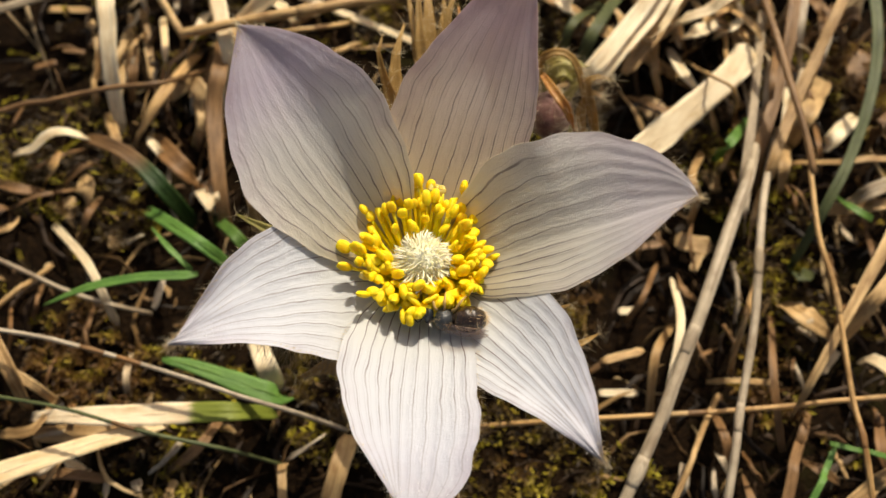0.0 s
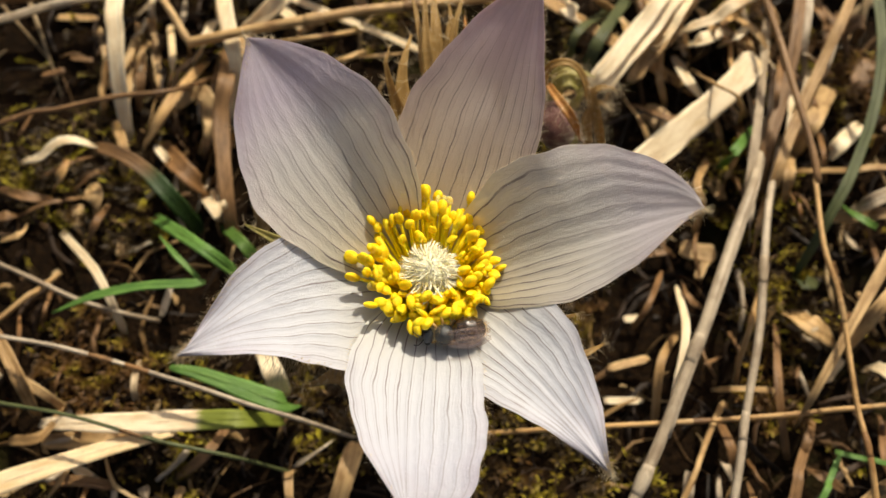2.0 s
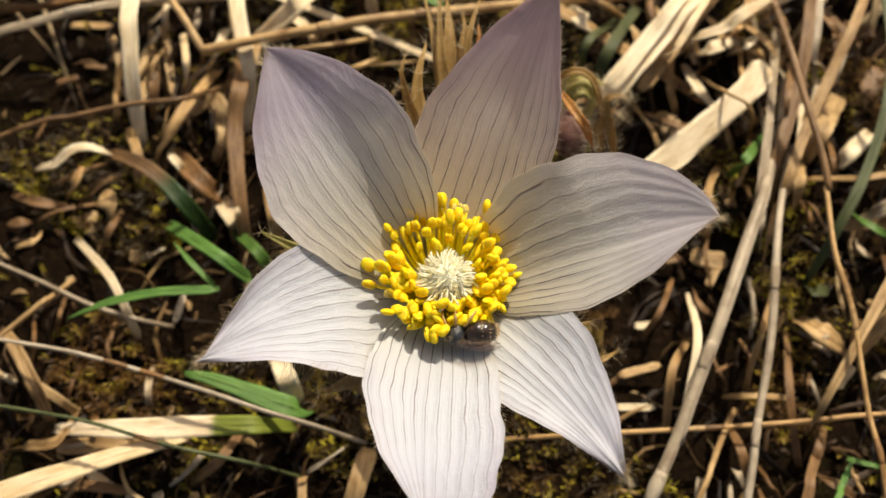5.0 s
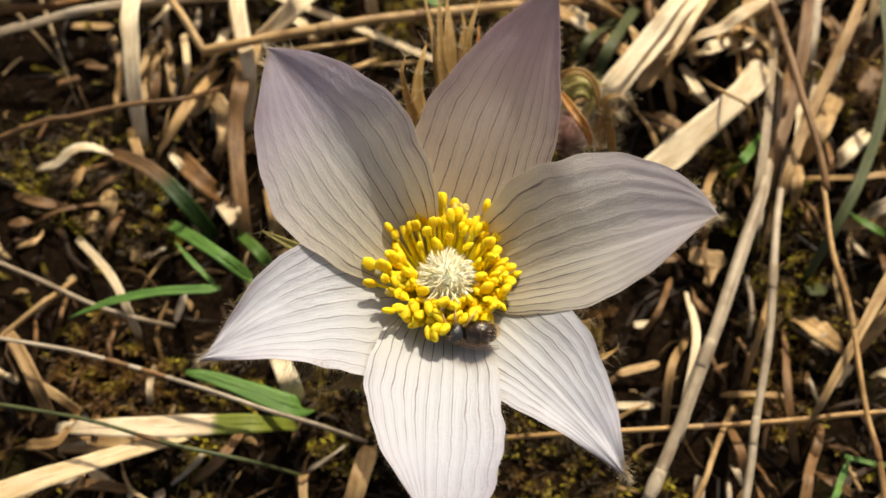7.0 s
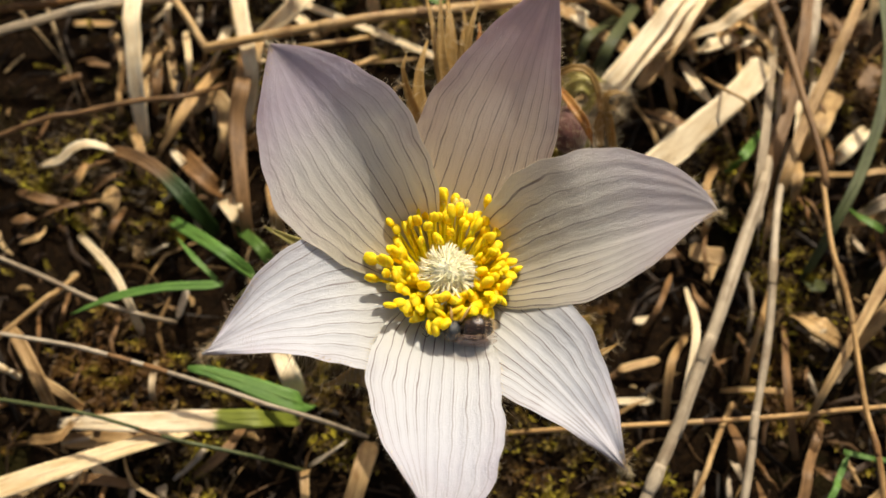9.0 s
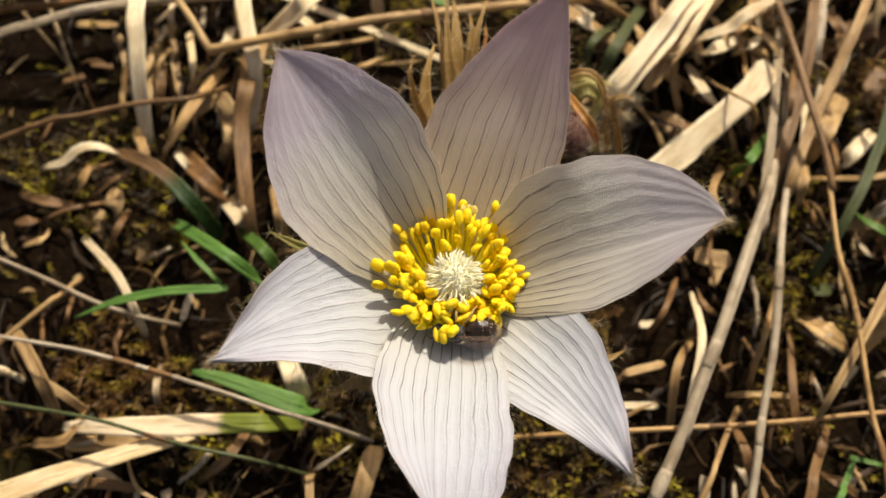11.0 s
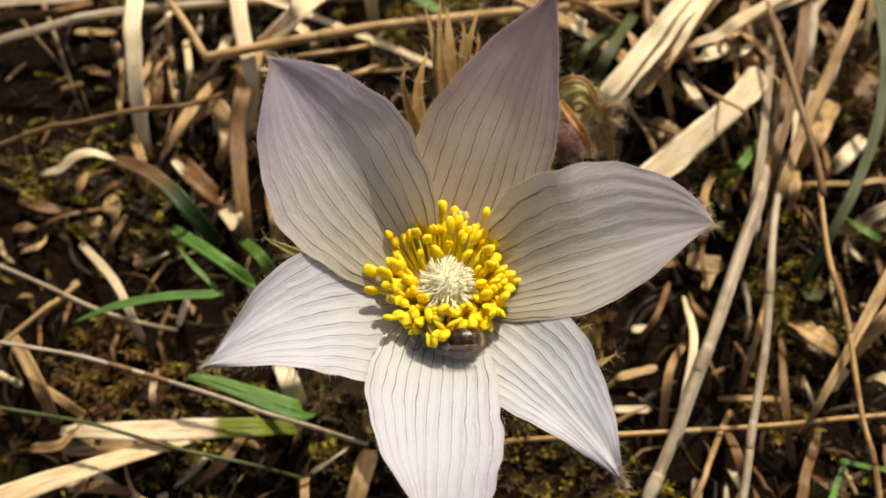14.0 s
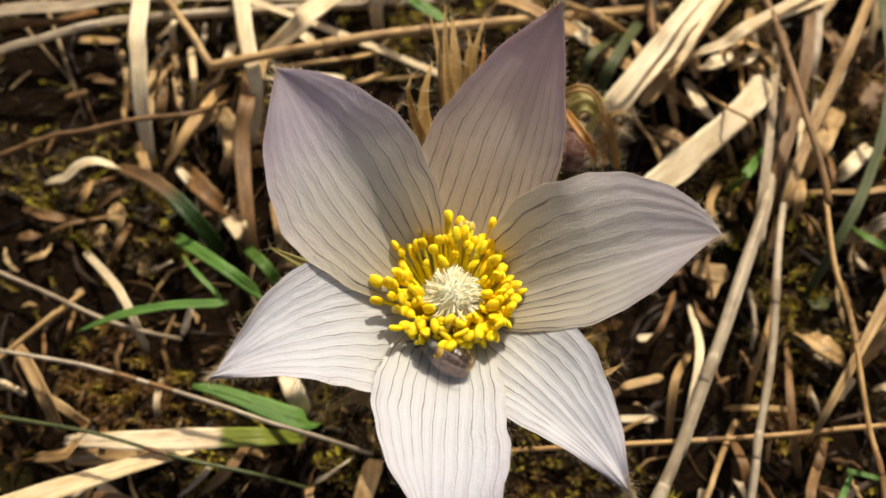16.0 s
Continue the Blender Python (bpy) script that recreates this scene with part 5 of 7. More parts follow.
blade(straw_brown, [(0.0509, 0.0981, -0.0035), (0.0433, 0.0964, 0.0018), (0.0381, 0.1024, -0.0035)], 1.24, "brown withered grass blade on the dark soil", ends=(1, 1), fold=0.25, taper=(0.7806410945568971, 0.5095824675782875), roll=0)
# straws towards the right edge: darker materials imitate the shading there
stalk(straw_grey, [(0.0697, 0.1042, -0.0035), (0.0661, 0.1070, 0.0010), (0.0660, 0.1155, -0.0035)], 0.92, "brown withered grass blade on the dark soil", ends=(1, 1), fold=0.25, taper=(0.7375140474913523, 0.4392349238351396), roll=0)
blade(straw_brown, [(0.0796, 0.1096, -0.0035), (0.0723, 0.1126, 0.0008), (0.0718, 0.1227, -0.0035)], 0.93, "tan dry grass blade lying on the litter", ends=(1, 1), fold=0.25, taper=(0.7362945262079692, 0.335424891992375), roll=0)
blade(straw_brown, [(0.0679, 0.1122, -0.0035), (0.0644, 0.1140, -0.0015), (0.0655, 0.1176, -0.0035)], 0.93, "brown withered grass blade on the dark soil", ends=(1, 1), fold=0.25, taper=(0.8427429426378237, 0.323775028446067), roll=0)
blade(straw_brown, [(0.0580, 0.0756, -0.0035), (0.0546, 0.0746, 0.0027), (0.0555, 0.0800, -0.0035)], 0.64, "weathered grey dry grass blade on the soil", ends=(1, 1), fold=0.25, taper=(0.3545596174275667, 0.44021193380717183), roll=0)
blade(straw_brown, [(0.0653, 0.0975, -0.0035), (0.0588, 0.0990, 0.0008), (0.0567, 0.1054, -0.0035)], 0.68, "brown withered grass blade on the dark soil", ends=(1, 1), fold=0.25, taper=(0.5810204841707693, 0.4264123426285623), roll=0)
blade(straw_brown, [(0.0745, 0.0852, -0.0035), (0.0723, 0.0877, 0.0027), (0.0747, 0.0961, -0.0035)], 1.21, "tan dry grass blade lying on the litter", ends=(1, 1), fold=0.25, taper=(0.8987831288724497, 0.673675046389622), roll=0)
blade(straw_grey, [(0.0643, 0.1198, -0.0035), (0.0612, 0.1232, 0.0007), (0.0633, 0.1329, -0.0035)], 0.95, "tan dry grass blade lying on the litter", ends=(1, 1), fold=0.25, taper=(0.34180242038601105, 0.31570006521176835), roll=0)
stalk(straw_brown, [(0.0683, 0.1012, -0.0035), (0.0664, 0.1048, -0.0014), (0.0666, 0.1108, -0.0035)], 0.92, "weathered grey dry grass blade on the soil", ends=(1, 1), fold=0.25, taper=(0.43345117356875085, 0.5330845842936347), roll=0)
stalk(straw_brown, [(0.0595, 0.0764, -0.0035), (0.0566, 0.0800, 0.0009), (0.0563, 0.0867, -0.0035)], 1.20, "brown withered grass blade on the dark soil", ends=(1, 1), fold=0.25, taper=(0.486069908895189, 0.870268493412973), roll=0)
blade(straw_brown, [(0.0764, 0.1037, -0.0035), (0.0711, 0.1076, -0.0010), (0.0667, 0.1148, -0.0035)], 0.69, "brown withered grass blade on the dark soil", ends=(1, 1), fold=0.25, taper=(0.6372920106184523, 0.43237351669384694), roll=0)
blade(straw_brown, [(0.0707, 0.1023, -0.0035), (0.0678, 0.1081, 0.0003), (0.0677, 0.1176, -0.0035)], 0.69, "brown withered grass blade on the dark soil", ends=(1, 1), fold=0.25, taper=(0.7420496699406028, 0.5760488648820342), roll=0)
blade(straw_brown, [(0.0785, 0.1114, -0.0035), (0.0783, 0.1164, 0.0002), (0.0804, 0.1239, -0.0035)], 2.34, "tan dry grass blade lying on the litter", ends=(1, 1), fold=0.25, taper=(0.5539778162627188, 0.590305962465062), roll=0)
blade(straw_grey, [(0.0613, 0.0827, -0.0035), (0.0581, 0.0836, 0.0037), (0.0604, 0.0928, -0.0035)], 1.53, "tan dry grass blade lying on the litter", ends=(1, 1), fold=0.25, taper=(0.4077225984645864, 0.7974880831402942), roll=0)
blade(straw_grey, [(0.0592, 0.1000, -0.0035), (0.0559, 0.1002, 0.0007), (0.0575, 0.1059, -0.0035)], 0.68, "brown withered grass blade on the dark soil", ends=(1, 1), fold=0.25, taper=(0.7526137436449386, 0.9978597608139004), roll=0)
blade(straw_brown, [(0.0649, 0.1136, -0.0035), (0.0577, 0.1129, 0.0029), (0.0539, 0.1203, -0.0035)], 0.70, "tan dry grass blade lying on the litter", ends=(1, 1), fold=0.25, taper=(0.4684808915982793, 0.3341740078058199), roll=0)
blade(straw_brown, [(0.0607, 0.0905, -0.0035), (0.0577, 0.0902, 0.0027), (0.0593, 0.0978, -0.0035)], 2.22, "brown withered grass blade on the dark soil", ends=(1, 1), fold=0.25, taper=(0.5232413817349734, 0.9180214127499902), roll=0)
blade(straw_brown, [(0.0749, 0.0970, -0.0035), (0.0719, 0.0982, 0.0037), (0.0730, 0.1090, -0.0035)], 0.90, "weathered grey dry grass blade on the soil", ends=(1, 1), fold=0.25, taper=(0.3600406510854949, 0.6256642898871716), roll=0)
blade(straw_brown, [(0.0595, 0.0788, -0.0035), (0.0586, 0.0833, -0.0002), (0.0614, 0.0921, -0.0035)], 0.66, "brown withered grass blade on the dark soil", ends=(1, 1), fold=0.25, taper=(0.6105931339439832, 0.565584554107422), roll=0)
blade(straw_tan, [(0.0630, 0.1223, -0.0035), (0.0605, 0.1234, 0.0021), (0.0630, 0.1319, -0.0035)], 2.37, "weathered grey dry grass blade on the soil", ends=(1, 1), fold=0.25, taper=(0.5959961499935094, 0.7538870993770881), roll=0)
blade(straw_tan, [(0.0672, 0.1174, -0.0035), (0.0675, 0.1184, 0.0024), (0.0688, 0.1274, -0.0035)], 0.94, "brown withered grass blade on the dark soil", ends=(1, 1), fold=0.25, taper=(0.7285002449489711, 0.9519418798229309), roll=0)
blade(straw_tan, [(0.0678, 0.1126, -0.0035), (0.0621, 0.1147, 0.0040), (0.0590, 0.1253, -0.0035)], 1.63, "tan dry grass blade lying on the litter", ends=(1, 1), fold=0.25, taper=(0.5044305903482196, 0.9539367639473322), roll=0)
blade(straw_tan, [(0.0459, 0.1194, -0.0035), (0.0416, 0.1215, 0.0006), (0.0404, 0.1294, -0.0035)], 1.66, "weathered grey dry grass blade on the soil", ends=(1, 1), fold=0.25, taper=(0.6277344377298827, 0.43771646114255647), roll=0)
blade(straw_brown, [(0.0807, 0.1190, -0.0035), (0.0758, 0.1187, 0.0039), (0.0765, 0.1283, -0.0035)], 1.29, "brown withered grass blade on the dark soil", ends=(1, 1), fold=0.25, taper=(0.5608065363762631, 0.412941985591544), roll=0)
blade(straw_tan, [(0.0507, 0.1132, -0.0035), (0.0483, 0.1135, 0.0025), (0.0497, 0.1231, -0.0035)], 1.28, "brown withered grass blade on the dark soil", ends=(1, 1), fold=0.25, taper=(0.3070406527072262, 0.39203572750353216), roll=0)
stalk(straw_tan, [(0.0639, 0.1135, -0.0035), (0.0606, 0.1116, 0.0039), (0.0619, 0.1204, -0.0035)], 1.27, "weathered grey dry grass blade on the soil", ends=(1, 1), fold=0.25, taper=(0.9854649937663063, 0.3245865497226002), roll=0)
blade(straw_tan, [(0.0441, 0.1228, -0.0035), (0.0426, 0.1231, 0.0005), (0.0425, 0.1288, -0.0035)], 1.66, "weathered grey dry grass blade on the soil", ends=(1, 1), fold=0.25, taper=(0.5376732888132725, 0.3205406300775271), roll=0)
stalk(straw_grey, [(0.0353, 0.1063, -0.0035), (0.0328, 0.1073, 0.0011), (0.0318, 0.1122, -0.0035)], 1.61, "weathered grey dry grass blade on the soil", ends=(1, 1), fold=0.25, taper=(0.6863004028320783, 0.49571534925425664), roll=0)
stalk(straw_brown, [(0.0431, 0.1172, -0.0035), (0.0403, 0.1240, 0.0005), (0.0416, 0.1345, -0.0035)], 2.38, "brown withered grass blade on the dark soil", ends=(1, 1), fold=0.25, taper=(0.7425053150918604, 0.5056214304869217), roll=0)
blade(straw_tan, [(0.0411, 0.1180, -0.0035), (0.0365, 0.1196, 0.0007), (0.0318, 0.1293, -0.0035)], 1.30, "brown withered grass blade on the dark soil", ends=(1, 1), fold=0.25, taper=(0.4087134287063429, 0.5204347021710555), roll=0)
blade(straw_brown, [(0.0688, 0.1153, -0.0035), (0.0600, 0.1160, 0.0009), (0.0565, 0.1228, -0.0035)], 0.70, "weathered grey dry grass blade on the soil", ends=(1, 1), fold=0.25, taper=(0.8498641617341121, 0.8276252265135697), roll=0)
stalk(straw_grey, [(0.0491, 0.1159, -0.0035), (0.0477, 0.1165, -0.0008), (0.0462, 0.1212, -0.0035)], 1.64, "weathered grey dry grass blade on the soil", ends=(1, 1), fold=0.25, taper=(0.42679063273750456, 0.5683122572233364), roll=0)
blade(straw_brown, [(0.0838, 0.1134, -0.0035), (0.0812, 0.1188, -0.0005), (0.0780, 0.1282, -0.0035)], 1.65, "brown withered grass blade on the dark soil", ends=(1, 1), fold=0.25, taper=(0.6466422078074993, 0.9697519476711469), roll=0)
stalk(straw_grey, [(0.0770, 0.1125, -0.0035), (0.0712, 0.1096, 0.0038), (0.0724, 0.1160, -0.0035)], 1.27, "brown withered grass blade on the dark soil", ends=(1, 1), fold=0.25, taper=(0.3485655747493752, 0.4873360476552334), roll=0)
stalk(straw_brown, [(0.0746, 0.0617, -0.0035), (0.0715, 0.0625, 0.0020), (0.0735, 0.0682, -0.0035)], 1.46, "brown withered grass blade on the dark soil", ends=(1, 1), fold=0.25, taper=(0.3059694871272803, 0.5742528508469722), roll=0)
blade(straw_grey, [(0.0657, 0.0415, -0.0035), (0.0629, 0.0439, 0.0012), (0.0641, 0.0480, -0.0035)], 0.80, "weathered grey dry grass blade on the soil", ends=(1, 1), fold=0.25, taper=(0.8451469121496558, 0.6032945824630975), roll=0)
blade(straw_brown, [(0.0712, 0.0762, -0.0035), (0.0671, 0.0774, 0.0036), (0.0681, 0.0829, -0.0035)], 0.65, "tan dry grass blade lying on the litter", ends=(1, 1), fold=0.25, taper=(0.9859465527152318, 0.4721629861370076), roll=0)
blade(straw_brown, [(0.0692, 0.0260, -0.0035), (0.0636, 0.0276, 0.0025), (0.0628, 0.0300, -0.0035)], 1.92, "weathered grey dry grass blade on the soil", ends=(1, 1), fold=0.25, taper=(0.6982085174708067, 0.624847719643876), roll=0)
stalk(straw_brown, [(0.0724, 0.0519, -0.0035), (0.0704, 0.0539, 0.0038), (0.0750, 0.0580, -0.0035)], 1.12, "tan dry grass blade lying on the litter", ends=(1, 1), fold=0.25, taper=(0.5218310131588881, 0.8879624526325636), roll=0)
blade(straw_brown, [(0.0636, 0.0437, -0.0035), (0.0614, 0.0447, 0.0028), (0.0645, 0.0484, -0.0035)], 0.60, "brown withered grass blade on the dark soil", ends=(1, 1), fold=0.25, taper=(0.7798304256941331, 0.667662530302344), roll=0)
blade(straw_brown, [(0.0813, 0.0724, -0.0035), (0.0791, 0.0738, 0.0015), (0.0821, 0.0786, -0.0035)], 1.18, "brown withered grass blade on the dark soil", ends=(1, 1), fold=0.25, taper=(0.7207257497287933, 0.9863498561546238), roll=0)
blade(straw_brown, [(0.0785, 0.0272, -0.0035), (0.0753, 0.0303, 0.0010), (0.0777, 0.0381, -0.0035)], 1.95, "brown withered grass blade on the dark soil", ends=(1, 1), fold=0.25, taper=(0.9968059617184797, 0.8101955715693105), roll=0)
blade(straw_grey, [(0.0687, 0.0519, -0.0035), (0.0650, 0.0529, 0.0040), (0.0668, 0.0588, -0.0035)], 1.43, "tan dry grass blade lying on the litter", ends=(1, 1), fold=0.25, taper=(0.3484950936749966, 0.5978356539078487), roll=0)
stalk(straw_brown, [(0.0771, 0.0347, -0.0035), (0.0762, 0.0368, -0.0007), (0.0770, 0.0391, -0.0035)], 1.98, "brown withered grass blade on the dark soil", ends=(1, 1), fold=0.25, taper=(0.6458515608213372, 0.38234138117556227), roll=0)
stalk(straw_tan, [(0.0790, 0.0542, -0.0035), (0.0761, 0.0569, 0.0010), (0.0773, 0.0617, -0.0035)], 2.06, "weathered grey dry grass blade on the soil", ends=(1, 1), fold=0.25, taper=(0.4539387702943535, 0.5596449825541051), roll=0)
blade(straw_grey, [(0.0794, 0.0706, -0.0035), (0.0755, 0.0701, 0.0012), (0.0766, 0.0746, -0.0035)], 1.17, "brown withered grass blade on the dark soil", ends=(1, 1), fold=0.25, taper=(0.5547897456578025, 0.8047586730598493), roll=0)
blade(straw_brown, [(0.0812, 0.0634, -0.0035), (0.0795, 0.0659, 0.0013), (0.0813, 0.0731, -0.0035)], 1.16, "tan dry grass blade lying on the litter", ends=(1, 1), fold=0.25, taper=(0.8765128517267715, 0.7191944026781787), roll=0)
blade(straw_brown, [(0.0682, 0.0754, -0.0035), (0.0672, 0.0776, 0.0003), (0.0669, 0.0835, -0.0035)], 0.87, "brown withered grass blade on the dark soil", ends=(1, 1), fold=0.25, taper=(0.7450475663143707, 0.7102455514674002), roll=0)
stalk(straw_grey, [(0.0544, 0.0545, -0.0035), (0.0550, 0.0596, -0.0016), (0.0552, 0.0664, -0.0035)], 1.15, "tan dry grass blade lying on the litter", ends=(1, 1), fold=0.25, taper=(0.5270646276768881, 0.9388686746021506), roll=0)
blade(straw_brown, [(0.0482, 0.0639, -0.0035), (0.0461, 0.0685, 0.0019), (0.0485, 0.0753, -0.0035)], 0.85, "tan dry grass blade lying on the litter", ends=(1, 1), fold=0.25, taper=(0.336325251675364, 0.6626238392188459), roll=0)
stalk(straw_brown, [(0.0531, 0.0483, -0.0035), (0.0527, 0.0497, 0.0001), (0.0524, 0.0542, -0.0035)], 1.12, "weathered grey dry grass blade on the soil", ends=(1, 1), fold=0.25, taper=(0.7630144720705155, 0.6698664855853639), roll=0)
blade(straw_brown, [(0.0343, 0.0544, -0.0035), (0.0367, 0.0576, 0.0026), (0.0410, 0.0663, -0.0035)], 1.14, "brown withered grass blade on the dark soil", ends=(1, 1), fold=0.25, taper=(0.9002782516605785, 0.8165976544323224), roll=0)
stalk(straw_brown, [(0.0378, 0.0678, -0.0035), (0.0370, 0.0679, 0.0036), (0.0391, 0.0744, -0.0035)], 0.63, "brown withered grass blade on the dark soil", ends=(1, 1), fold=0.25, taper=(0.5780035927113596, 0.44836579725732617), roll=0)
stalk(straw_tan, [(0.0377, 0.0672, -0.0035), (0.0362, 0.0696, 0.0004), (0.0385, 0.0771, -0.0035)], 0.85, "weathered grey dry grass blade on the soil", ends=(1, 1), fold=0.25, taper=(0.4564118074204223, 0.4994754655323448), roll=0)
blade(straw_brown, [(0.0438, 0.0691, -0.0035), (0.0409, 0.0704, -0.0007), (0.0398, 0.0739, -0.0035)], 0.85, "brown withered grass blade on the dark soil", ends=(1, 1), fold=0.25, taper=(0.5553353594731596, 0.4626300008820922), roll=0)
blade(straw_brown, [(0.0491, 0.0458, -0.0035), (0.0468, 0.0495, -0.0015), (0.0463, 0.0549, -0.0035)], 0.61, "brown withered grass blade on the dark soil", ends=(1, 1), fold=0.25, taper=(0.9017427676915226, 0.6431146935566311), roll=0)
blade(straw_brown, [(0.0480, 0.0590, -0.0035), (0.0441, 0.0588, 0.0025), (0.0447, 0.0643, -0.0035)], 1.45, "tan dry grass blade lying on the litter", ends=(1, 1), fold=0.25, taper=(0.8018159821139677, 0.537210436202902), roll=0)
blade(straw_brown, [(0.0465, 0.0463, -0.0035), (0.0456, 0.0465, 0.0032), (0.0507, 0.0498, -0.0035)], 0.81, "weathered grey dry grass blade on the soil", ends=(1, 1), fold=0.25, taper=(0.5623766216999482, 0.32930007806395717), roll=0)
blade(straw_brown, [(-0.0689, 0.0266, -0.0035), (-0.0619, 0.0263, -0.0001), (-0.0562, 0.0257, -0.0035)], 1.94, "weathered grey dry grass blade on the soil", ends=(1, 1), fold=0.25, taper=(0.8851743053389041, 0.8236347351657454), roll=0)
blade(straw_grey, [(-0.0711, 0.0330, -0.0035), (-0.0650, 0.0334, -0.0005), (-0.0612, 0.0338, -0.0035)], 0.79, "brown withered grass blade on the dark soil", ends=(1, 1), fold=0.25, taper=(0.4323507457506407, 0.8838450153907365), roll=0)
stalk(straw_grey, [(-0.0497, 0.0269, -0.0035), (-0.0451, 0.0299, 0.0002), (-0.0447, 0.0328, -0.0035)], 1.95, "brown withered grass blade on the dark soil", ends=(1, 1), fold=0.25, taper=(0.33836178425369284, 0.6375876075870874), roll=0)
stalk(straw_grey, [(-0.0716, 0.0269, -0.0035), (-0.0669, 0.0267, -0.0001), (-0.0666, 0.0282, -0.0035)], 1.95, "weathered grey dry grass blade on the soil", ends=(1, 1), fold=0.25, taper=(0.3462543937239607, 0.49344972803377074), roll=0)
stalk(straw_brown, [(-0.0649, 0.0193, -0.0035), (-0.0605, 0.0225, 0.0014), (-0.0619, 0.0260, -0.0035)], 1.06, "brown withered grass blade on the dark soil", ends=(1, 1), fold=0.25, taper=(0.9631083752189378, 0.7668575395350938), roll=0)
stalk(straw_brown, [(-0.0705, 0.0289, -0.0035), (-0.0665, 0.0298, -0.0006), (-0.0647, 0.0321, -0.0035)], 0.59, "weathered grey dry grass blade on the soil", ends=(1, 1), fold=0.25, taper=(0.5337846918559991, 0.38038808054281625), roll=0)
blade(straw_brown, [(-0.0465, 0.0275, -0.0035), (-0.0408, 0.0303, 0.0014), (-0.0383, 0.0365, -0.0035)], 1.96, "brown withered grass blade on the dark soil", ends=(1, 1), fold=0.25, taper=(0.5993640674993572, 0.862995661802413), roll=0)
blade(straw_tan, [(-0.0686, 0.0235, -0.0035), (-0.0640, 0.0262, 0.0027), (-0.0646, 0.0308, -0.0035)], 0.77, "tan dry grass blade lying on the litter", ends=(1, 1), fold=0.25, taper=(0.6534312718377604, 0.9671929668278081), roll=0)
blade(straw_tan, [(-0.0188, 0.1136, -0.0035), (-0.0127, 0.1092, 0.0039), (-0.0083, 0.1148, -0.0035)], 0.93, "brown withered grass blade on the dark soil", ends=(1, 1), fold=0.25, taper=(0.3516584466340047, 0.5994221032927752), roll=0)
blade(straw_pale, [(-0.0374, 0.1260, -0.0035), (-0.0331, 0.1226, -0.0015), (-0.0305, 0.1196, -0.0035)], 2.38, "brown withered grass blade on the dark soil", ends=(1, 1), fold=0.25, taper=(0.3966814835872791, 0.3049700877704604), roll=0)
blade(straw_pale, [(-0.0482, 0.1147, -0.0035), (-0.0392, 0.1117, -0.0003), (-0.0329, 0.1120, -0.0035)], 0.70, "brown withered grass blade on the dark soil", ends=(1, 1), fold=0.25, taper=(0.5907059462337275, 0.30477596687430664), roll=0)
blade(straw_pale, [(-0.0384, 0.1143, -0.0035), (-0.0309, 0.1112, 0.0007), (-0.0249, 0.1140, -0.0035)], 2.33, "brown withered grass blade on the dark soil", ends=(1, 1), fold=0.25, taper=(0.8049021670865633, 0.7390731242091197), roll=0)
stalk(straw_pale, [(-0.0312, 0.1194, -0.0035), (-0.0273, 0.1177, 0.0020), (-0.0255, 0.1227, -0.0035)], 2.36, "tan dry grass blade lying on the litter", ends=(1, 1), fold=0.25, taper=(0.5030120526820658, 0.31735624882763575), roll=0)
stalk(straw_brown, [(-0.0461, 0.1179, -0.0035), (-0.0421, 0.1160, 0.0020), (-0.0401, 0.1212, -0.0035)], 1.65, "brown withered grass blade on the dark soil", ends=(1, 1), fold=0.25, taper=(0.44638947222477376, 0.7103539578512327), roll=0)
stalk(straw_tan, [(-0.0257, 0.1110, -0.0035), (-0.0197, 0.1105, 0.0011), (-0.0163, 0.1153, -0.0035)], 1.63, "weathered grey dry grass blade on the soil", ends=(1, 1), fold=0.25, taper=(0.999672595153223, 0.417723568217149), roll=0)
blade(straw_tan, [(-0.0316, 0.1074, -0.0035), (-0.0308, 0.1094, -0.0019), (-0.0291, 0.1135, -0.0035)], 0.70, "weathered grey dry grass blade on the soil", ends=(1, 1), fold=0.25, taper=(0.7350477524347298, 0.3407380960579823), roll=0)
stalk(straw_brown, [(0.0562, 0.0260, -0.0035), (0.0529, 0.0276, 0.0018), (0.0530, 0.0312, -0.0035)], 1.06, "brown withered grass blade on the dark soil", ends=(1, 1), fold=0.25, taper=(0.5840418709437052, 0.7547771970233115), roll=0)
blade(straw_grey, [(0.0414, 0.0234, -0.0035), (0.0418, 0.0255, -0.0012), (0.0428, 0.0291, -0.0035)], 1.93, "tan dry grass blade lying on the litter", ends=(1, 1), fold=0.25, taper=(0.35787644962458687, 0.7716958829064255), roll=0)
blade(straw_brown, [(0.0555, 0.0189, -0.0035), (0.0527, 0.0222, 0.0006), (0.0527, 0.0275, -0.0035)], 1.34, "weathered grey dry grass blade on the soil", ends=(1, 1), fold=0.25, taper=(0.7211438019320795, 0.3202186146827332), roll=0)
blade(straw_grey, [(0.0479, 0.0227, -0.0035), (0.0459, 0.0248, 0.0025), (0.0480, 0.0286, -0.0035)], 1.05, "weathered grey dry grass blade on the soil", ends=(1, 1), fold=0.25, taper=(0.6337659405711418, 0.441933044074668), roll=0)
blade(straw_brown, [(0.0507, 0.0291, -0.0035), (0.0493, 0.0327, 0.0007), (0.0489, 0.0380, -0.0035)], 1.96, "weathered grey dry grass blade on the soil", ends=(1, 1), fold=0.25, taper=(0.9185923322662823, 0.6953943006982679), roll=0)
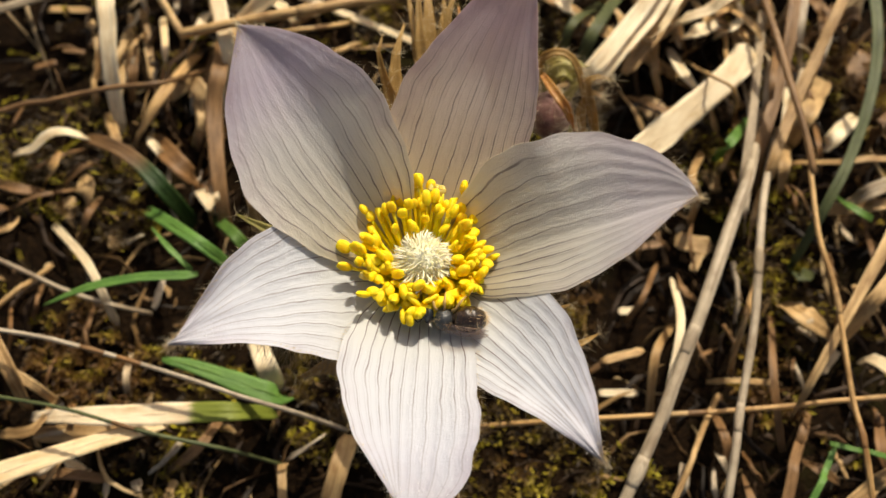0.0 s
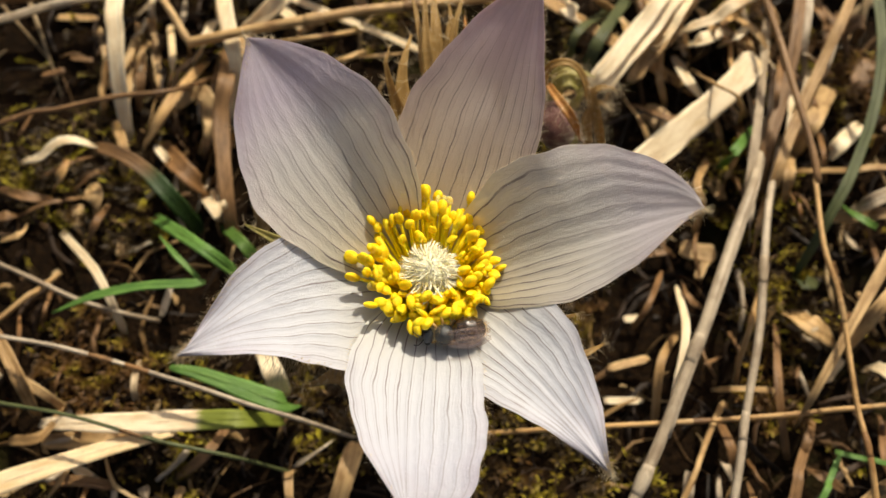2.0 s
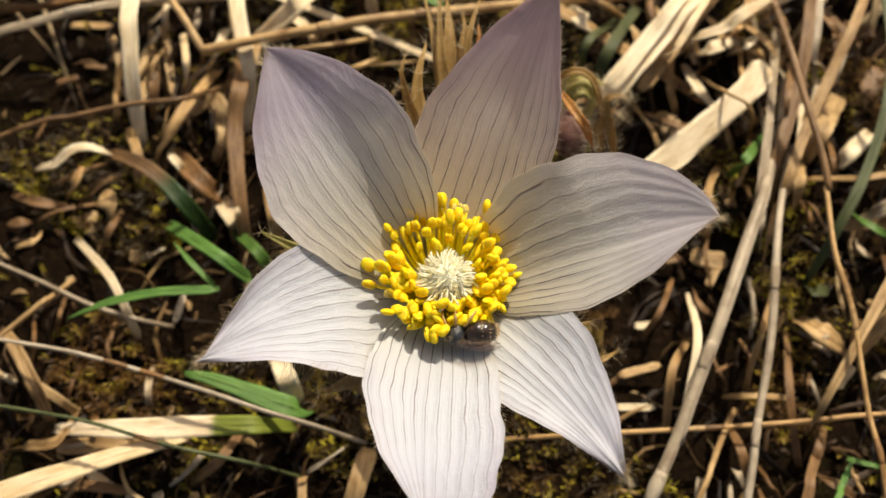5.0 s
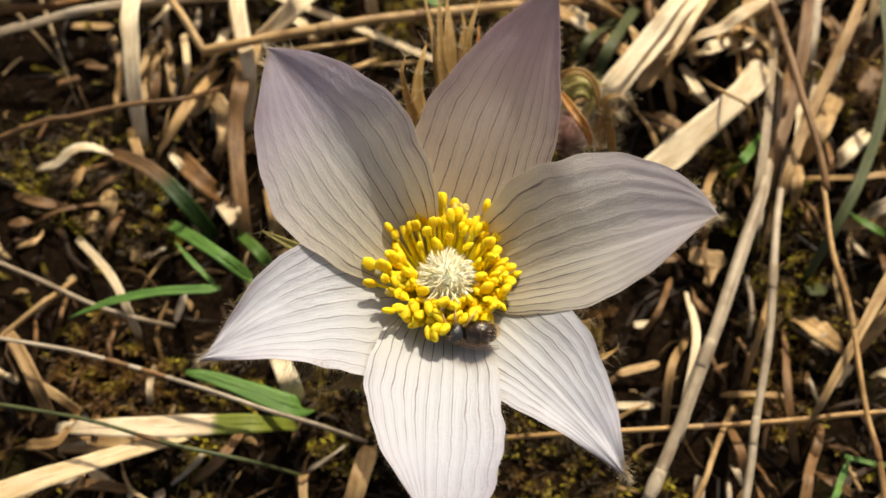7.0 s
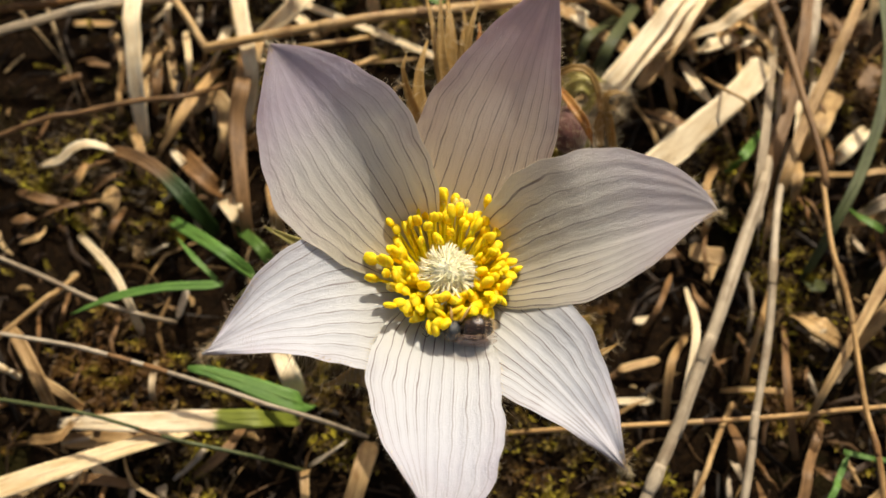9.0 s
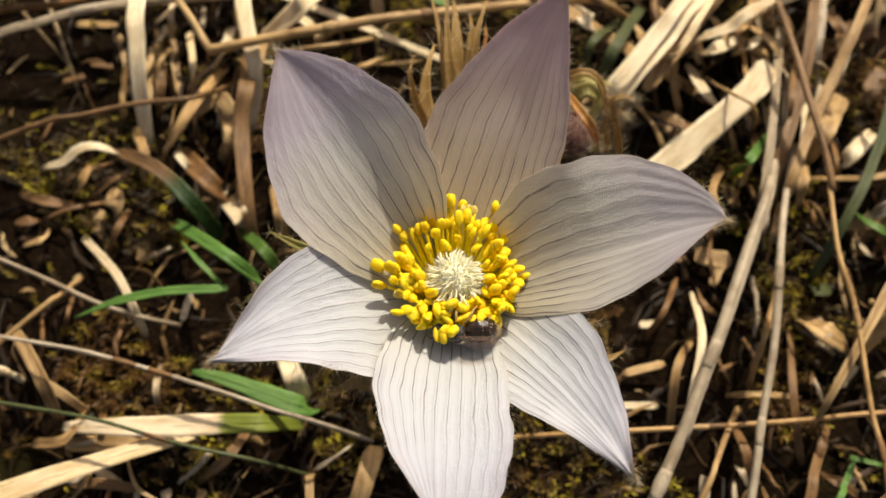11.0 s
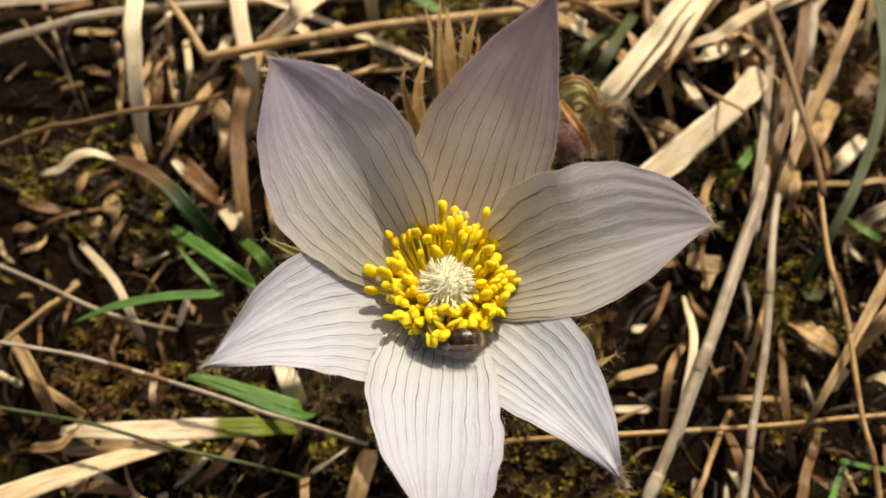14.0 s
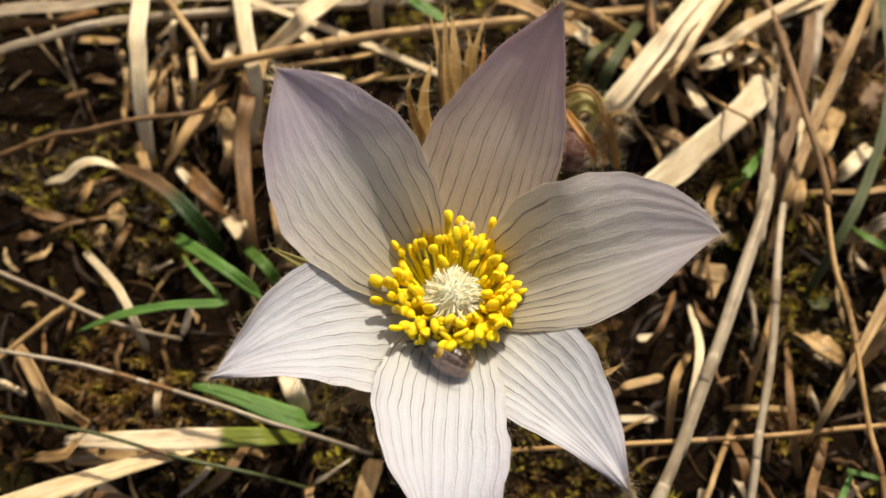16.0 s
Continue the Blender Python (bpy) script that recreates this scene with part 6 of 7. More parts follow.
blade(straw_grey, [(0.0503, 0.0273, -0.0035), (0.0485, 0.0296, -0.0004), (0.0486, 0.0310, -0.0035)], 1.36, "tan dry grass blade lying on the litter", ends=(1, 1), fold=0.25, taper=(0.3966391560417759, 0.9153221148079524), roll=0)
blade(straw_brown, [(0.0611, 0.0296, -0.0035), (0.0620, 0.0335, 0.0017), (0.0656, 0.0383, -0.0035)], 1.37, "weathered grey dry grass blade on the soil", ends=(1, 1), fold=0.25, taper=(0.5765123266041062, 0.752249813764505), roll=0)
blade(straw_brown, [(-0.0659, 0.0338, -0.0035), (-0.0623, 0.0360, 0.0027), (-0.0653, 0.0393, -0.0035)], 1.38, "tan dry grass blade lying on the litter", ends=(1, 1), fold=0.25, taper=(0.3854254057476991, 0.7162685092546458), roll=0)
stalk(straw_brown, [(-0.0631, 0.0479, -0.0035), (-0.0633, 0.0508, -0.0001), (-0.0643, 0.0564, -0.0035)], 1.44, "weathered grey dry grass blade on the soil", ends=(1, 1), fold=0.25, taper=(0.6597719501683978, 0.3203028066291406), roll=0)
blade(straw_brown, [(-0.0704, 0.0410, -0.0035), (-0.0691, 0.0439, -0.0008), (-0.0693, 0.0480, -0.0035)], 0.61, "weathered grey dry grass blade on the soil", ends=(1, 1), fold=0.25, taper=(0.47070874197924495, 0.45510807417631804), roll=0)
blade(straw_brown, [(-0.0644, 0.0502, -0.0035), (-0.0625, 0.0522, 0.0010), (-0.0638, 0.0573, -0.0035)], 0.62, "weathered grey dry grass blade on the soil", ends=(1, 1), fold=0.25, taper=(0.8712906583127566, 0.46803176815590897), roll=0)
blade(straw_brown, [(-0.0781, 0.0475, -0.0035), (-0.0753, 0.0509, 0.0034), (-0.0794, 0.0574, -0.0035)], 0.82, "brown withered grass blade on the dark soil", ends=(1, 1), fold=0.25, taper=(0.6904824945843595, 0.3815534481256134), roll=0)
stalk(straw_brown, [(-0.0748, 0.0547, -0.0035), (-0.0721, 0.0560, 0.0020), (-0.0741, 0.0617, -0.0035)], 1.14, "tan dry grass blade lying on the litter", ends=(1, 1), fold=0.25, taper=(0.5952753866378929, 0.8412414035129541), roll=0)


# ---- loose litter and moss between the blades ----
def build_litter():
    """Crumbs, flakes and short broken stems, lying loose at all angles."""
    rr = random.Random(21)
    sh = Shape()
    for i in range(3900):
        near = i < 2900
        if near:
            x, y = rr.uniform(-0.12, 0.12), rr.uniform(-0.03, 0.16)
        else:
            d, a = 0.12 + 0.5 * rr.random() ** 1.4, rr.random() * 6.283
            x, y = d * math.cos(a), 0.06 + d * math.sin(a)
        flake = rr.random() < 0.55
        ln = (rr.uniform(0.0008, 0.0034) if flake else rr.uniform(0.004, 0.016)) * (1 if near else 3)
        a = rr.random() * 6.283 if flake else rr.gauss(1.2, 0.9)
        rise = rr.gauss(0, 0.5 if flake else 0.12)
        dx, dy, dz = math.cos(a) * ln / 2, math.sin(a) * ln / 2, rise * ln / 2
        z = height(x, y) + abs(dz) * 0.8 + rr.uniform(-0.0002, 0.0014)
        bow = rr.uniform(-0.15, 0.2) * ln
        c = spline([(x - dx, y - dy, z - dz), (x - dy * 0.3, y + dx * 0.3, z + bow), (x + dx, y + dy, z + dz)], 5)
        half = ln * rr.uniform(0.1, 0.26) if flake else rr.uniform(0.00015, 0.0006) * (1 if near else 2)
        ribbon(sh, c, [half * k for k in (rr.uniform(0.2, 0.8), rr.uniform(0.7, 1), 1, rr.uniform(0.6, 1), rr.uniform(0.1, 0.6))], 0.0001, rr.uniform(0, 0.8), rr.uniform(-60, 60), 2, 0.1, i)
    tagged(new("litter", sh.mesh("litter", litter_bits)), "small dark crumbs and broken bits of dead grass", "plant litter", kind="stuff")


def build_moss():
    rr = random.Random(33)
    sh = Shape()
    for i in range(12500):
        x, y = rr.uniform(-0.12, 0.13), rr.uniform(-0.04, 0.16)
        # moss thinned in front of the flower, imitating its shadow on the ground
        if noise.noise(Vector((x * 40, y * 40, 5.0))) < (0.04 if x < -0.03 and y > 0.05 else 0.3 if -0.04 < x < 0.0 and y < 0.04 else -0.05 if x < 0.03 else 0.16):
            continue
        z = height(x, y)
        top = Vector((x + rr.gauss(0, 0.0012), y + rr.gauss(0, 0.0012), z + rr.uniform(0.0012, 0.0062)))
        foot = Vector((x, y, z - 0.0005))
        for k in range(11):
            f = (k + 1) / 11
            at = foot.lerp(top, f)
            a = k * 2.4 + rr.random()
            d = Vector((math.cos(a), math.sin(a), rr.uniform(0.3, 0.9)))
            ln = rr.uniform(0.0008, 0.0019)
            side = Vector((-d.y, d.x, 0)) * ln * 0.17
            tip = at + d * ln
            mid = at.lerp(tip, 0.5) + Vector((0, 0, -0.0001))
            sh.add([at, mid + side, tip, mid - side], [(0, 1, 2), (0, 2, 3)])
    # longer shoots that lean out of the cushions
    for i in range(900):
        x, y = rr.uniform(-0.11, 0.12), rr.uniform(-0.03, 0.14)
        # fewer shoots there too, in place of the flower's shadow
        if noise.noise(Vector((x * 32, y * 32, 5.6))) < (0.3 if -0.04 < x < 0.0 and y < 0.04 else 0.0 if x < 0.02 else 0.22):
            continue
        a, rise, ln = rr.random() * 6.283, rr.uniform(0.25, 1.1), rr.uniform(0.003, 0.0075)
        way = Vector((math.cos(a), math.sin(a), rise)).normalized()
        foot = Vector((x, y, height(x, y)))
        for k in range(22):
            f = (k + 1) / 22
            at = foot + way * ln * f + Vector((0, 0, -0.0012 * f * f))
            b = k * 2.4 + rr.random()
            d = (way + Vector((math.cos(b), math.sin(b), 0.25)) * 0.9).normalized()
            lf = rr.uniform(0.0009, 0.0016) * (1.15 - 0.5 * f)
            side = d.cross(Vector((0, 0, 1))) * lf * 0.22
            tip, mid = at + d * lf, at + d * lf * 0.5
            sh.add([at, mid + side, tip, mid - side], [(0, 1, 2), (0, 2, 3)])
    tagged(new("moss", sh.mesh("moss", moss_leaf)), "low olive and yellow-green moss shoots on the soil", "moss", kind="stuff")


def build_meadow():
    """The same tangle of dead straw going on round about."""
    rr = random.Random(41)
    sh = Shape()
    for i in range(2600):
        d, a = 0.13 + 0.75 * rr.random() ** 1.3, rr.random() * 6.283
        x, y = d * math.cos(a), 0.06 + d * math.sin(a)
        ln, a = rr.uniform(0.03, 0.11), rr.gauss(1.5, 0.7)
        dx, dy = math.cos(a) * ln / 2, math.sin(a) * ln / 2
        z = rr.uniform(0.001, 0.009)
        c = spline([(x - dx, y - dy, height(x - dx, y - dy)), (x + rr.gauss(0, 0.003), y, height(x, y) + z), (x + dx, y + dy, height(x + dx, y + dy))], 6)
        half = rr.uniform(0.0004, 0.0017)
        ribbon(sh, c, [half * k for k in (0.5, 0.9, 1, 1, 0.9, 0.3)], 0.00015, rr.uniform(0, 0.5), rr.uniform(-30, 30), 2, 0.05, i)
    tagged(new("meadow_straw", sh.mesh("meadow_straw", meadow_straw)), "matted pale dead grass of the surrounding meadow", "dead grass", kind="stuff")


build_litter()
build_moss()
build_meadow()

# ---- the flower ----
CX, CY, CZ = -0.0016, 0.0458, 0.0425
flower = new("pasque_flower")
flower.location = (CX, CY, -0.003)
tagged(flower, "open white spring pasque flower with veined petals and yellow stamens", "flower")
BASE = Vector((CX, CY, CZ)) - flower.location      # the receptacle in the flower's own space


def profile(s, p, q):
    sm = min(max((p - 0.12 * q) / (p + q), 0.02), 0.98)
    return (s + 0.12) ** p * np.maximum(1 - s, 0) ** q / ((sm + 0.12) ** p * (1 - sm) ** q)


def petal(material, phi, length, e0, e1, e2, turn, wl, wr, pl, pr, ql, qr, cup_l, cup_r, twist0, twist, lift, label, wavy=0.0, seed=1, fringe=420, shag=0, bow=2.0, curl=0.0, curl_left=0.0):
    """A sepal: its midrib rises by e0 + e1 s + e2 s^2 degrees and turns sideways; its two sides have their own width and outline."""
    rr = random.Random(seed)
    ns, nv = 44, 28
    m = 200
    sc = (np.arange(m) + 0.5) / m
    el, az = np.radians(e0 + e1 * sc + e2 * sc * sc), np.radians(phi + turn * sc)
    d = np.stack([np.cos(el) * np.cos(az), np.cos(el) * np.sin(az), np.sin(el)], -1) * length / m
    line = np.vstack([[0, 0, 0], np.cumsum(d, 0)])
    line += np.array(BASE) + np.array((0.0015 * math.cos(radians(phi)), 0.0015 * math.sin(radians(phi)), lift))
    ss = np.linspace(0, 1, m + 1)
    s = 1 - (1 - np.linspace(0, 1, ns)) ** 1.25
    vs = {0: [], 1: []}
    uv, uv2 = [], []
    rim = []
    ph = rr.random() * 6
    for si in s:
        o = np.array([np.interp(si, ss, line[:, k]) for k in range(3)])
        e, a, r = radians(e0 + e1 * si + e2 * si * si), radians(phi + turn * si), radians(twist0 * 4 * si * (1 - si) + twist * si)
        t = np.array((math.cos(e) * math.cos(a), math.cos(e) * math.sin(a), math.sin(e)))
        sd_ = np.array((-math.sin(a), math.cos(a), 0.0))
        n = np.cross(t, sd_)
        sd_, n = sd_ * math.cos(r) + n * math.sin(r), n * math.cos(r) - sd_ * math.sin(r)
        open_ = min(1.0, si / 0.4)
        open_ = 0.35 + 0.65 * open_ * open_ * (3 - 2 * open_)
        w_l, w_r = wl * profile(si, pl, ql), wr * profile(si, pr, qr)
        for k in range(nv + 1):
            v = 2 * k / nv - 1
            w = w_l if v > 0 else w_r
            edge = 1 + 0.02 * math.sin(si * 21 + ph + 2 * (v > 0)) + 0.012 * math.sin(si * 47 + ph)
            pleat = 0.000018 * min(1.0, w / 0.008) * math.cos(v * 6.0 * 6.283) * math.sin(math.pi * min(1, si * 1.15)) ** 0.5
            ruffle = wavy * abs(v) ** 3 * math.sin(si * 11 + ph + 1.5 * (v > 0)) * si
            bowl = 0.00035 * noise.noise(Vector((si * 5 + seed * 9, v * 2, 0)))
            p = o + sd_ * v * w * edge + n * ((cup_l if v > 0 else cup_r) * open_ * w * abs(v) ** bow + pleat + ruffle + bowl)
            roll_back = curl if v < 0 else curl_left
            if roll_back and abs(v) > 0.45:
                # this margin rolls back towards the tip
                g = min(1.0, max(0.0, (si - 0.45) / 0.3))
                p = p - n * roll_back * g * g * (3 - 2 * g) * w * (abs(v) - 0.45) ** 2
            vs[0].append(p)
            vs[1].append(p - n * (0.00018 - 0.0001 * v ** 8))
            uv.append((float(si), float(v)))
            uv2.append((float(max(w, 1e-4)) * 1000, length * 1000))
        rim.append((vs[0][-1], sd_, t, n))
        rim.append((vs[0][-1 - nv], -sd_, t, n))
    w = nv + 1
    half = ns * w
    fs = []
    for i in range(ns - 1):
        for k in range(nv):
            q = (i * w + k, (i + 1) * w + k, (i + 1) * w + k + 1, i * w + k + 1)
            fs.append(q[::-1])
            fs.append(tuple(half + j for j in q))
    sh = Shape()
    sh.add(vs[0] + vs[1], fs, uv + uv, uv2 + uv2)
    # the cut edge has vertices of its own, so that the faces stay flat up to it
    for k in (0, nv):
        row = [i * w + k for i in range(ns)]
        es = [(i, i + 1, ns + i + 1, ns + i) if k == 0 else (i, ns + i, ns + i + 1, i + 1) for i in range(ns - 1)]
        sh.add([vs[0][j] for j in row] + [vs[1][j] for j in row], es, [uv[j] for j in row] * 2, [uv2[j] for j in row] * 2)
    ob = part("petal", sh, material, flower, label)
    # silky hairs along the rim, thickest at the tip
    hs = Shape()
    for _ in range(fringe):
        i = int(len(rim) * (1 - rr.random() ** 1.7 * 0.8))
        p, sdv, t, n = rim[min(i, len(rim) - 1)]
        way = sdv * rr.uniform(0.2, 1) + t * rr.uniform(0.0, 0.9) - n * rr.uniform(0.1, 1.1)
        hair(hs, p - n * 0.0001 - t * rr.uniform(0, 0.0012), way, rr.uniform(0.0003, 0.0011), 0.000016, rr, 1.0, 3)
    for _ in range(90):
        p, sdv, t, n = rim[-1 - rr.randrange(10)]
        way = t * rr.uniform(0.3, 1.2) + sdv * rr.gauss(0, 0.5) - n * rr.gauss(0.2, 0.5)
        hair(hs, p - n * 0.0001, way, rr.uniform(0.0008, 0.0019), 0.000022, rr, 1.0, 3)
    part("petal_hair", hs, hair_silver, ob, "fine silvery hairs", "stuff")
    # glossy white beads, added to imitate glints of the silky surface
    sp = Shape()
    for _ in range(170):
        i, k = int(ns * (1 - rr.random() ** 1.4 * 0.75)), rr.randrange(1, nv)
        q = vs[0][min(i, ns - 1) * (nv + 1) + k]
        r = rr.uniform(0.00003, 0.00008)
        ball(sp, Vector(q) + Vector((rr.gauss(0, 0.0002), rr.gauss(0, 0.0002), r * 0.3)), (r, r, r), 6, 4)
    part("surface_speck", sp, glint_white, ob, "tiny glossy beads added as the petal's glints", "stuff")
    if shag:
        bs = Shape()
        left = rim[0::2]
        for _ in range(shag):
            p, sdv, t, n = left[int(len(left) * rr.uniform(0.16, 0.62))]
            way = sdv * rr.uniform(0.3, 1.1) + t * rr.gauss(0.3, 0.4) - n * rr.uniform(0.5, 1.3)
            hair(bs, p - sdv * rr.uniform(0, 0.001) - n * 0.0012, way, rr.uniform(0.0025, 0.005), 0.000024, rr, 0.5, 4)
        part("underside_hair", bs, hair_dark, ob, "long brown hairs under the petal", "stuff")
    return ob


petal(petal_lilac, 70.654, 0.04344, 22.968, 31.597, -1.931, -8.119, 0.01124, 0.00808, 0.843, 0.919, 1.040, 1.146, 0.107, 0.105, 0.116, -1.156, 0, "upright lilac-tinged petal", 0.0004, 1, fringe=1100)
petal(petal_white, -178.155, 0.03318, 21.500, 2.000, -0.996, 42.658, 0.01230, 0.00950, 0.249, 1.234, 0.988, 1.593, 0.177, 0.250, -6.000, -5.000, -0.0005, "white petal with a shaggy tip", 0.0009, 2, fringe=1300, shag=190)
petal(petal_creased, -40.422, 0.03363, 19.716, -1.191, -1.295, -19.508, 0.00889, 0.00933, 0.884, 0.150, 1.238, 1.118, 0.178, 0.178, 5.600, 4.713, 0, "white petal with a pointed tip", 0.0006, 3)
petal(petal_tipped, 134.806, 0.03912, 31.077, -3.138, -3.747, -10.097, 0.01086, 0.01003, 1.546, 1.490, 1.200, 0.941, 0.150, 0.600, -10.000, 0.000, 0.0006, "white petal with a lilac tip", 0.0004, 4, bow=1.6, curl=0.4)
petal(petal_ribbed, 9.442, 0.03625, 23.405, 8.809, -0.762, -2.188, 0.01192, 0.00633, 0.932, 1.419, 0.645, 1.207, 0.550, 0.200, 16.000, -19.000, 0.0002, "white petal with raised ribs between its veins", 0.0004, 5, bow=1.6, curl_left=0.5)
petal(petal_white, -98.937, 0.03002, 20.531, -6.502, -2.430, 11.630, 0.00915, 0.00830, 0.518, 0.975, 0.260, 1.139, 0.180, 0.201, -2.288, -4.202, 0.0006, "bright white petal with a frayed end", 0.0006, 6, shag=60)


# the middle of the flower leans a little towards the sun
LEANED = Matrix.Translation(BASE) @ Matrix.Rotation(radians(-13), 4, "X") @ Matrix.Rotation(radians(3), 4, "Y")


# pistil: a cone of green carpels under a mop of cream styles that fall outwards
def build_pistil():
    rr = random.Random(5)
    sh = Shape()
    ball(sh, (0, 0, 0.0008), (0.0040, 0.0040, 0.0024), 20, 10)
    ob = part("receptacle", sh, filament_yellow, flower, "yellow receptacle")
    ob.matrix_basis = LEANED
    sh = Shape()
    for i in range(130):
        f = (i + 0.5) / 130
        ph = i * 2.39996
        r, z = 0.0026 - 0.0010 * f, 0.0014 + 0.0044 * f
        d = Vector((math.cos(ph), math.sin(ph), 0))
        a = d * (r - 0.0004) + Vector((0, 0, z))
        b = d * (r + 0.0002 - 0.0003 * f) + Vector((0, 0, z + 0.0014))
        tube(sh, [a, a.lerp(b, 0.5) + d * 0.00025, b], [0.00025, 0.00036, 0.0002], 6)
    ob = part("carpel_cluster", sh, carpel_green, flower, "yellow-green carpels", "stuff")
    ob.matrix_basis = LEANED
    sh = Shape()
    # cream filler ball, added so shaded gaps between the styles look bright
    ball(sh, (0, 0, 0.0054), (0.0025, 0.0025, 0.0024), 22, 14, None, lambda d: 1 + 0.12 * noise.noise(Vector(d) * 9))
    for i in range(520):
        f = (i + 0.5) / 520
        r, ph = math.sqrt(f), i * 2.39996 + rr.gauss(0, 0.4)
        th = radians(8 + 82 * r + rr.gauss(0, 8))
        way = (math.sin(th) * math.cos(ph), math.sin(th) * math.sin(ph), math.cos(th))
        hair(sh, (0.0020 * r * math.cos(ph), 0.0020 * r * math.sin(ph), 0.0070 - 0.0019 * r * r), way, rr.uniform(0.0012, 0.0026), 0.00009, rr, 1.5, 4)
    ob = part("tuft_core", sh, style_cream, flower, "soft cream tuft of short styles", "stuff")
    ob.matrix_basis = LEANED
    # single styles, a few shapes shared among them: rising, then bent over and frayed at the end
    shapes = []
    for k in range(14):
        st = Shape()
        ln, fall, kink = 0.0033 * rr.uniform(0.72, 1.16), rr.uniform(0.0002, 0.0014), rr.gauss(0, 0.0005)
        pts = [(0, 0, 0), (fall * 0.1, kink * 0.5, ln * 0.4), (fall * 0.5, kink, ln * 0.75), (fall * 1.2, kink + rr.gauss(0, 0.0003), ln)]
        c = spline(pts, 9)
        tube(st, c, [0.00012, 0.00012, 0.00012, 0.00013, 0.00013, 0.00013, 0.00012, 0.00011, 0.00006], 5)
        for q in (0.55, 0.75, 0.9):
            at = c[int(q * 8)]
            way = np.array((rr.gauss(0.3, 0.5), rr.gauss(0, 0.8), 1.0))
            hair(st, at, way, rr.uniform(0.0004, 0.0008), 0.00006, rr, 0.6, 2)
        shapes.append(st.mesh("style", style_cream))
    total = 290
    for i in range(total):
        f = (i + 0.5) / total
        r, ph = math.sqrt(f), i * 2.39996 + rr.gauss(0, 0.25)
        ob = new("style", shapes[i % 14])
        ob.parent = flower
        lean = 14 + 68 * r ** 1.2 + rr.gauss(0, 12)
        z = 0.0060 - 0.0016 * r * r + rr.uniform(-0.0003, 0.0003)
        ob.matrix_basis = LEANED @ Matrix.Translation((0.0013 * r * math.cos(ph), 0.0013 * r * math.sin(ph), z)) @ Matrix.Rotation(ph, 4, "Z") @ Matrix.Rotation(radians(min(lean, 96)), 4, "Y") @ Matrix.Rotation(rr.gauss(0, 0.35), 4, "Z") @ Matrix.Scale(0.74 + 0.22 * r, 4)
    # loose styles hang out over the stamens
    for pts in ([(0.0012, -0.0022, 0.0056), (0.0010, -0.0036, 0.0062), (-0.0002, -0.0050, 0.0063), (-0.0012, -0.0057, 0.0060)], [(0.0, -0.002, 0.0062), (0.0009, -0.0036, 0.0067), (0.0016, -0.0046, 0.0064)]):
        st = Shape()
        tube(st, spline(pts, 11), 0.00012, 5)
        part("style", st, style_cream, flower).matrix_basis = LEANED


build_pistil()


def anther_mesh(name, a, b, material, seed):
    """Two plump lobes side by side with a groove between them."""
    rr = random.Random(seed)
    sh = Shape()
    k1, k2 = rr.uniform(0.14, 0.34), rr.uniform(-0.22, 0.22)

    def dent(d):
        return 1 - k1 * math.exp(-((d.x / 0.28) ** 2)) * (0.4 + 0.6 * abs(d.y)) + k2 * d.z * 0.5 + 0.05 * noise.noise(Vector(d) * 2.5 + Vector((seed * 7.0, 0, 0)))

    ball(sh, (0, 0, b * 0.7), (a, a * 0.74, b), 14, 9, None, dent)
    return sh.mesh(name, material)


def filament_mesh(ln, bend):
    sh = Shape()
    tube(sh, spline([(0, 0, 0), (bend * 0.3, 0, ln * 0.5), (bend, 0, ln)], 7), [0.0003, 0.0003, 0.00028, 0.00026, 0.00024, 0.00022, 0.00022], 6)
    return sh.mesh("stamen", filament_yellow)


LENGTHS = [0.0018 + 0.0006 * k for k in range(15)]
FILAMENTS = [(ln, bd, filament_mesh(ln, bd)) for ln in LENGTHS for bd in (0.0001, 0.0005, 0.0009)]
ANTHERS = [anther_mesh("anther", a, b, anther_yellow, k) for k, (a, b) in enumerate(((0.00066, 0.00094), (0.00084, 0.00104), (0.00058, 0.00084), (0.0007, 0.00082), (0.0006, 0.00112), (0.00054, 0.001), (0.00072, 0.00096), (0.0006, 0.00074)))]
DUSTY = anther_mesh("anther", 0.00052, 0.0007, anther_dusty, 9)


def stamen(az, theta, ring, rr, ln, big=None, dusty=False, foot=0.0012, tumble=20):
    """One filament leaning out by theta degrees from a ring on the receptacle, with its anther."""
    length, bend, me = min(FILAMENTS, key=lambda q: abs(q[0] - ln) + rr.random() * 0.0002)
    ob = new("stamen", me)
    ob.parent = flower
    a = radians(az)
    p = Vector((ring * math.cos(a), ring * math.sin(a), foot))
    ob.matrix_basis = LEANED @ Matrix.Translation(p) @ Matrix.Rotation(a, 4, "Z") @ Matrix.Rotation(radians(theta), 4, "Y") @ Matrix.Rotation(rr.uniform(-0.7, 0.7) + math.pi, 4, "Z")
    an = new("anther", DUSTY if dusty else (ANTHERS[big] if big is not None else rr.choice(ANTHERS)))
    an.parent = ob
    an.matrix_basis = Matrix.Translation((bend, 0, length)) @ Matrix.Rotation(radians(rr.gauss(0, tumble)), 4, "Y") @ Matrix.Rotation(radians(rr.gauss(0, tumble)), 4, "X") @ Matrix.Rotation(rr.uniform(0, 3.1), 4, "Z") @ Matrix.Scale(1.08 - 0.05 * math.sin(a), 4)


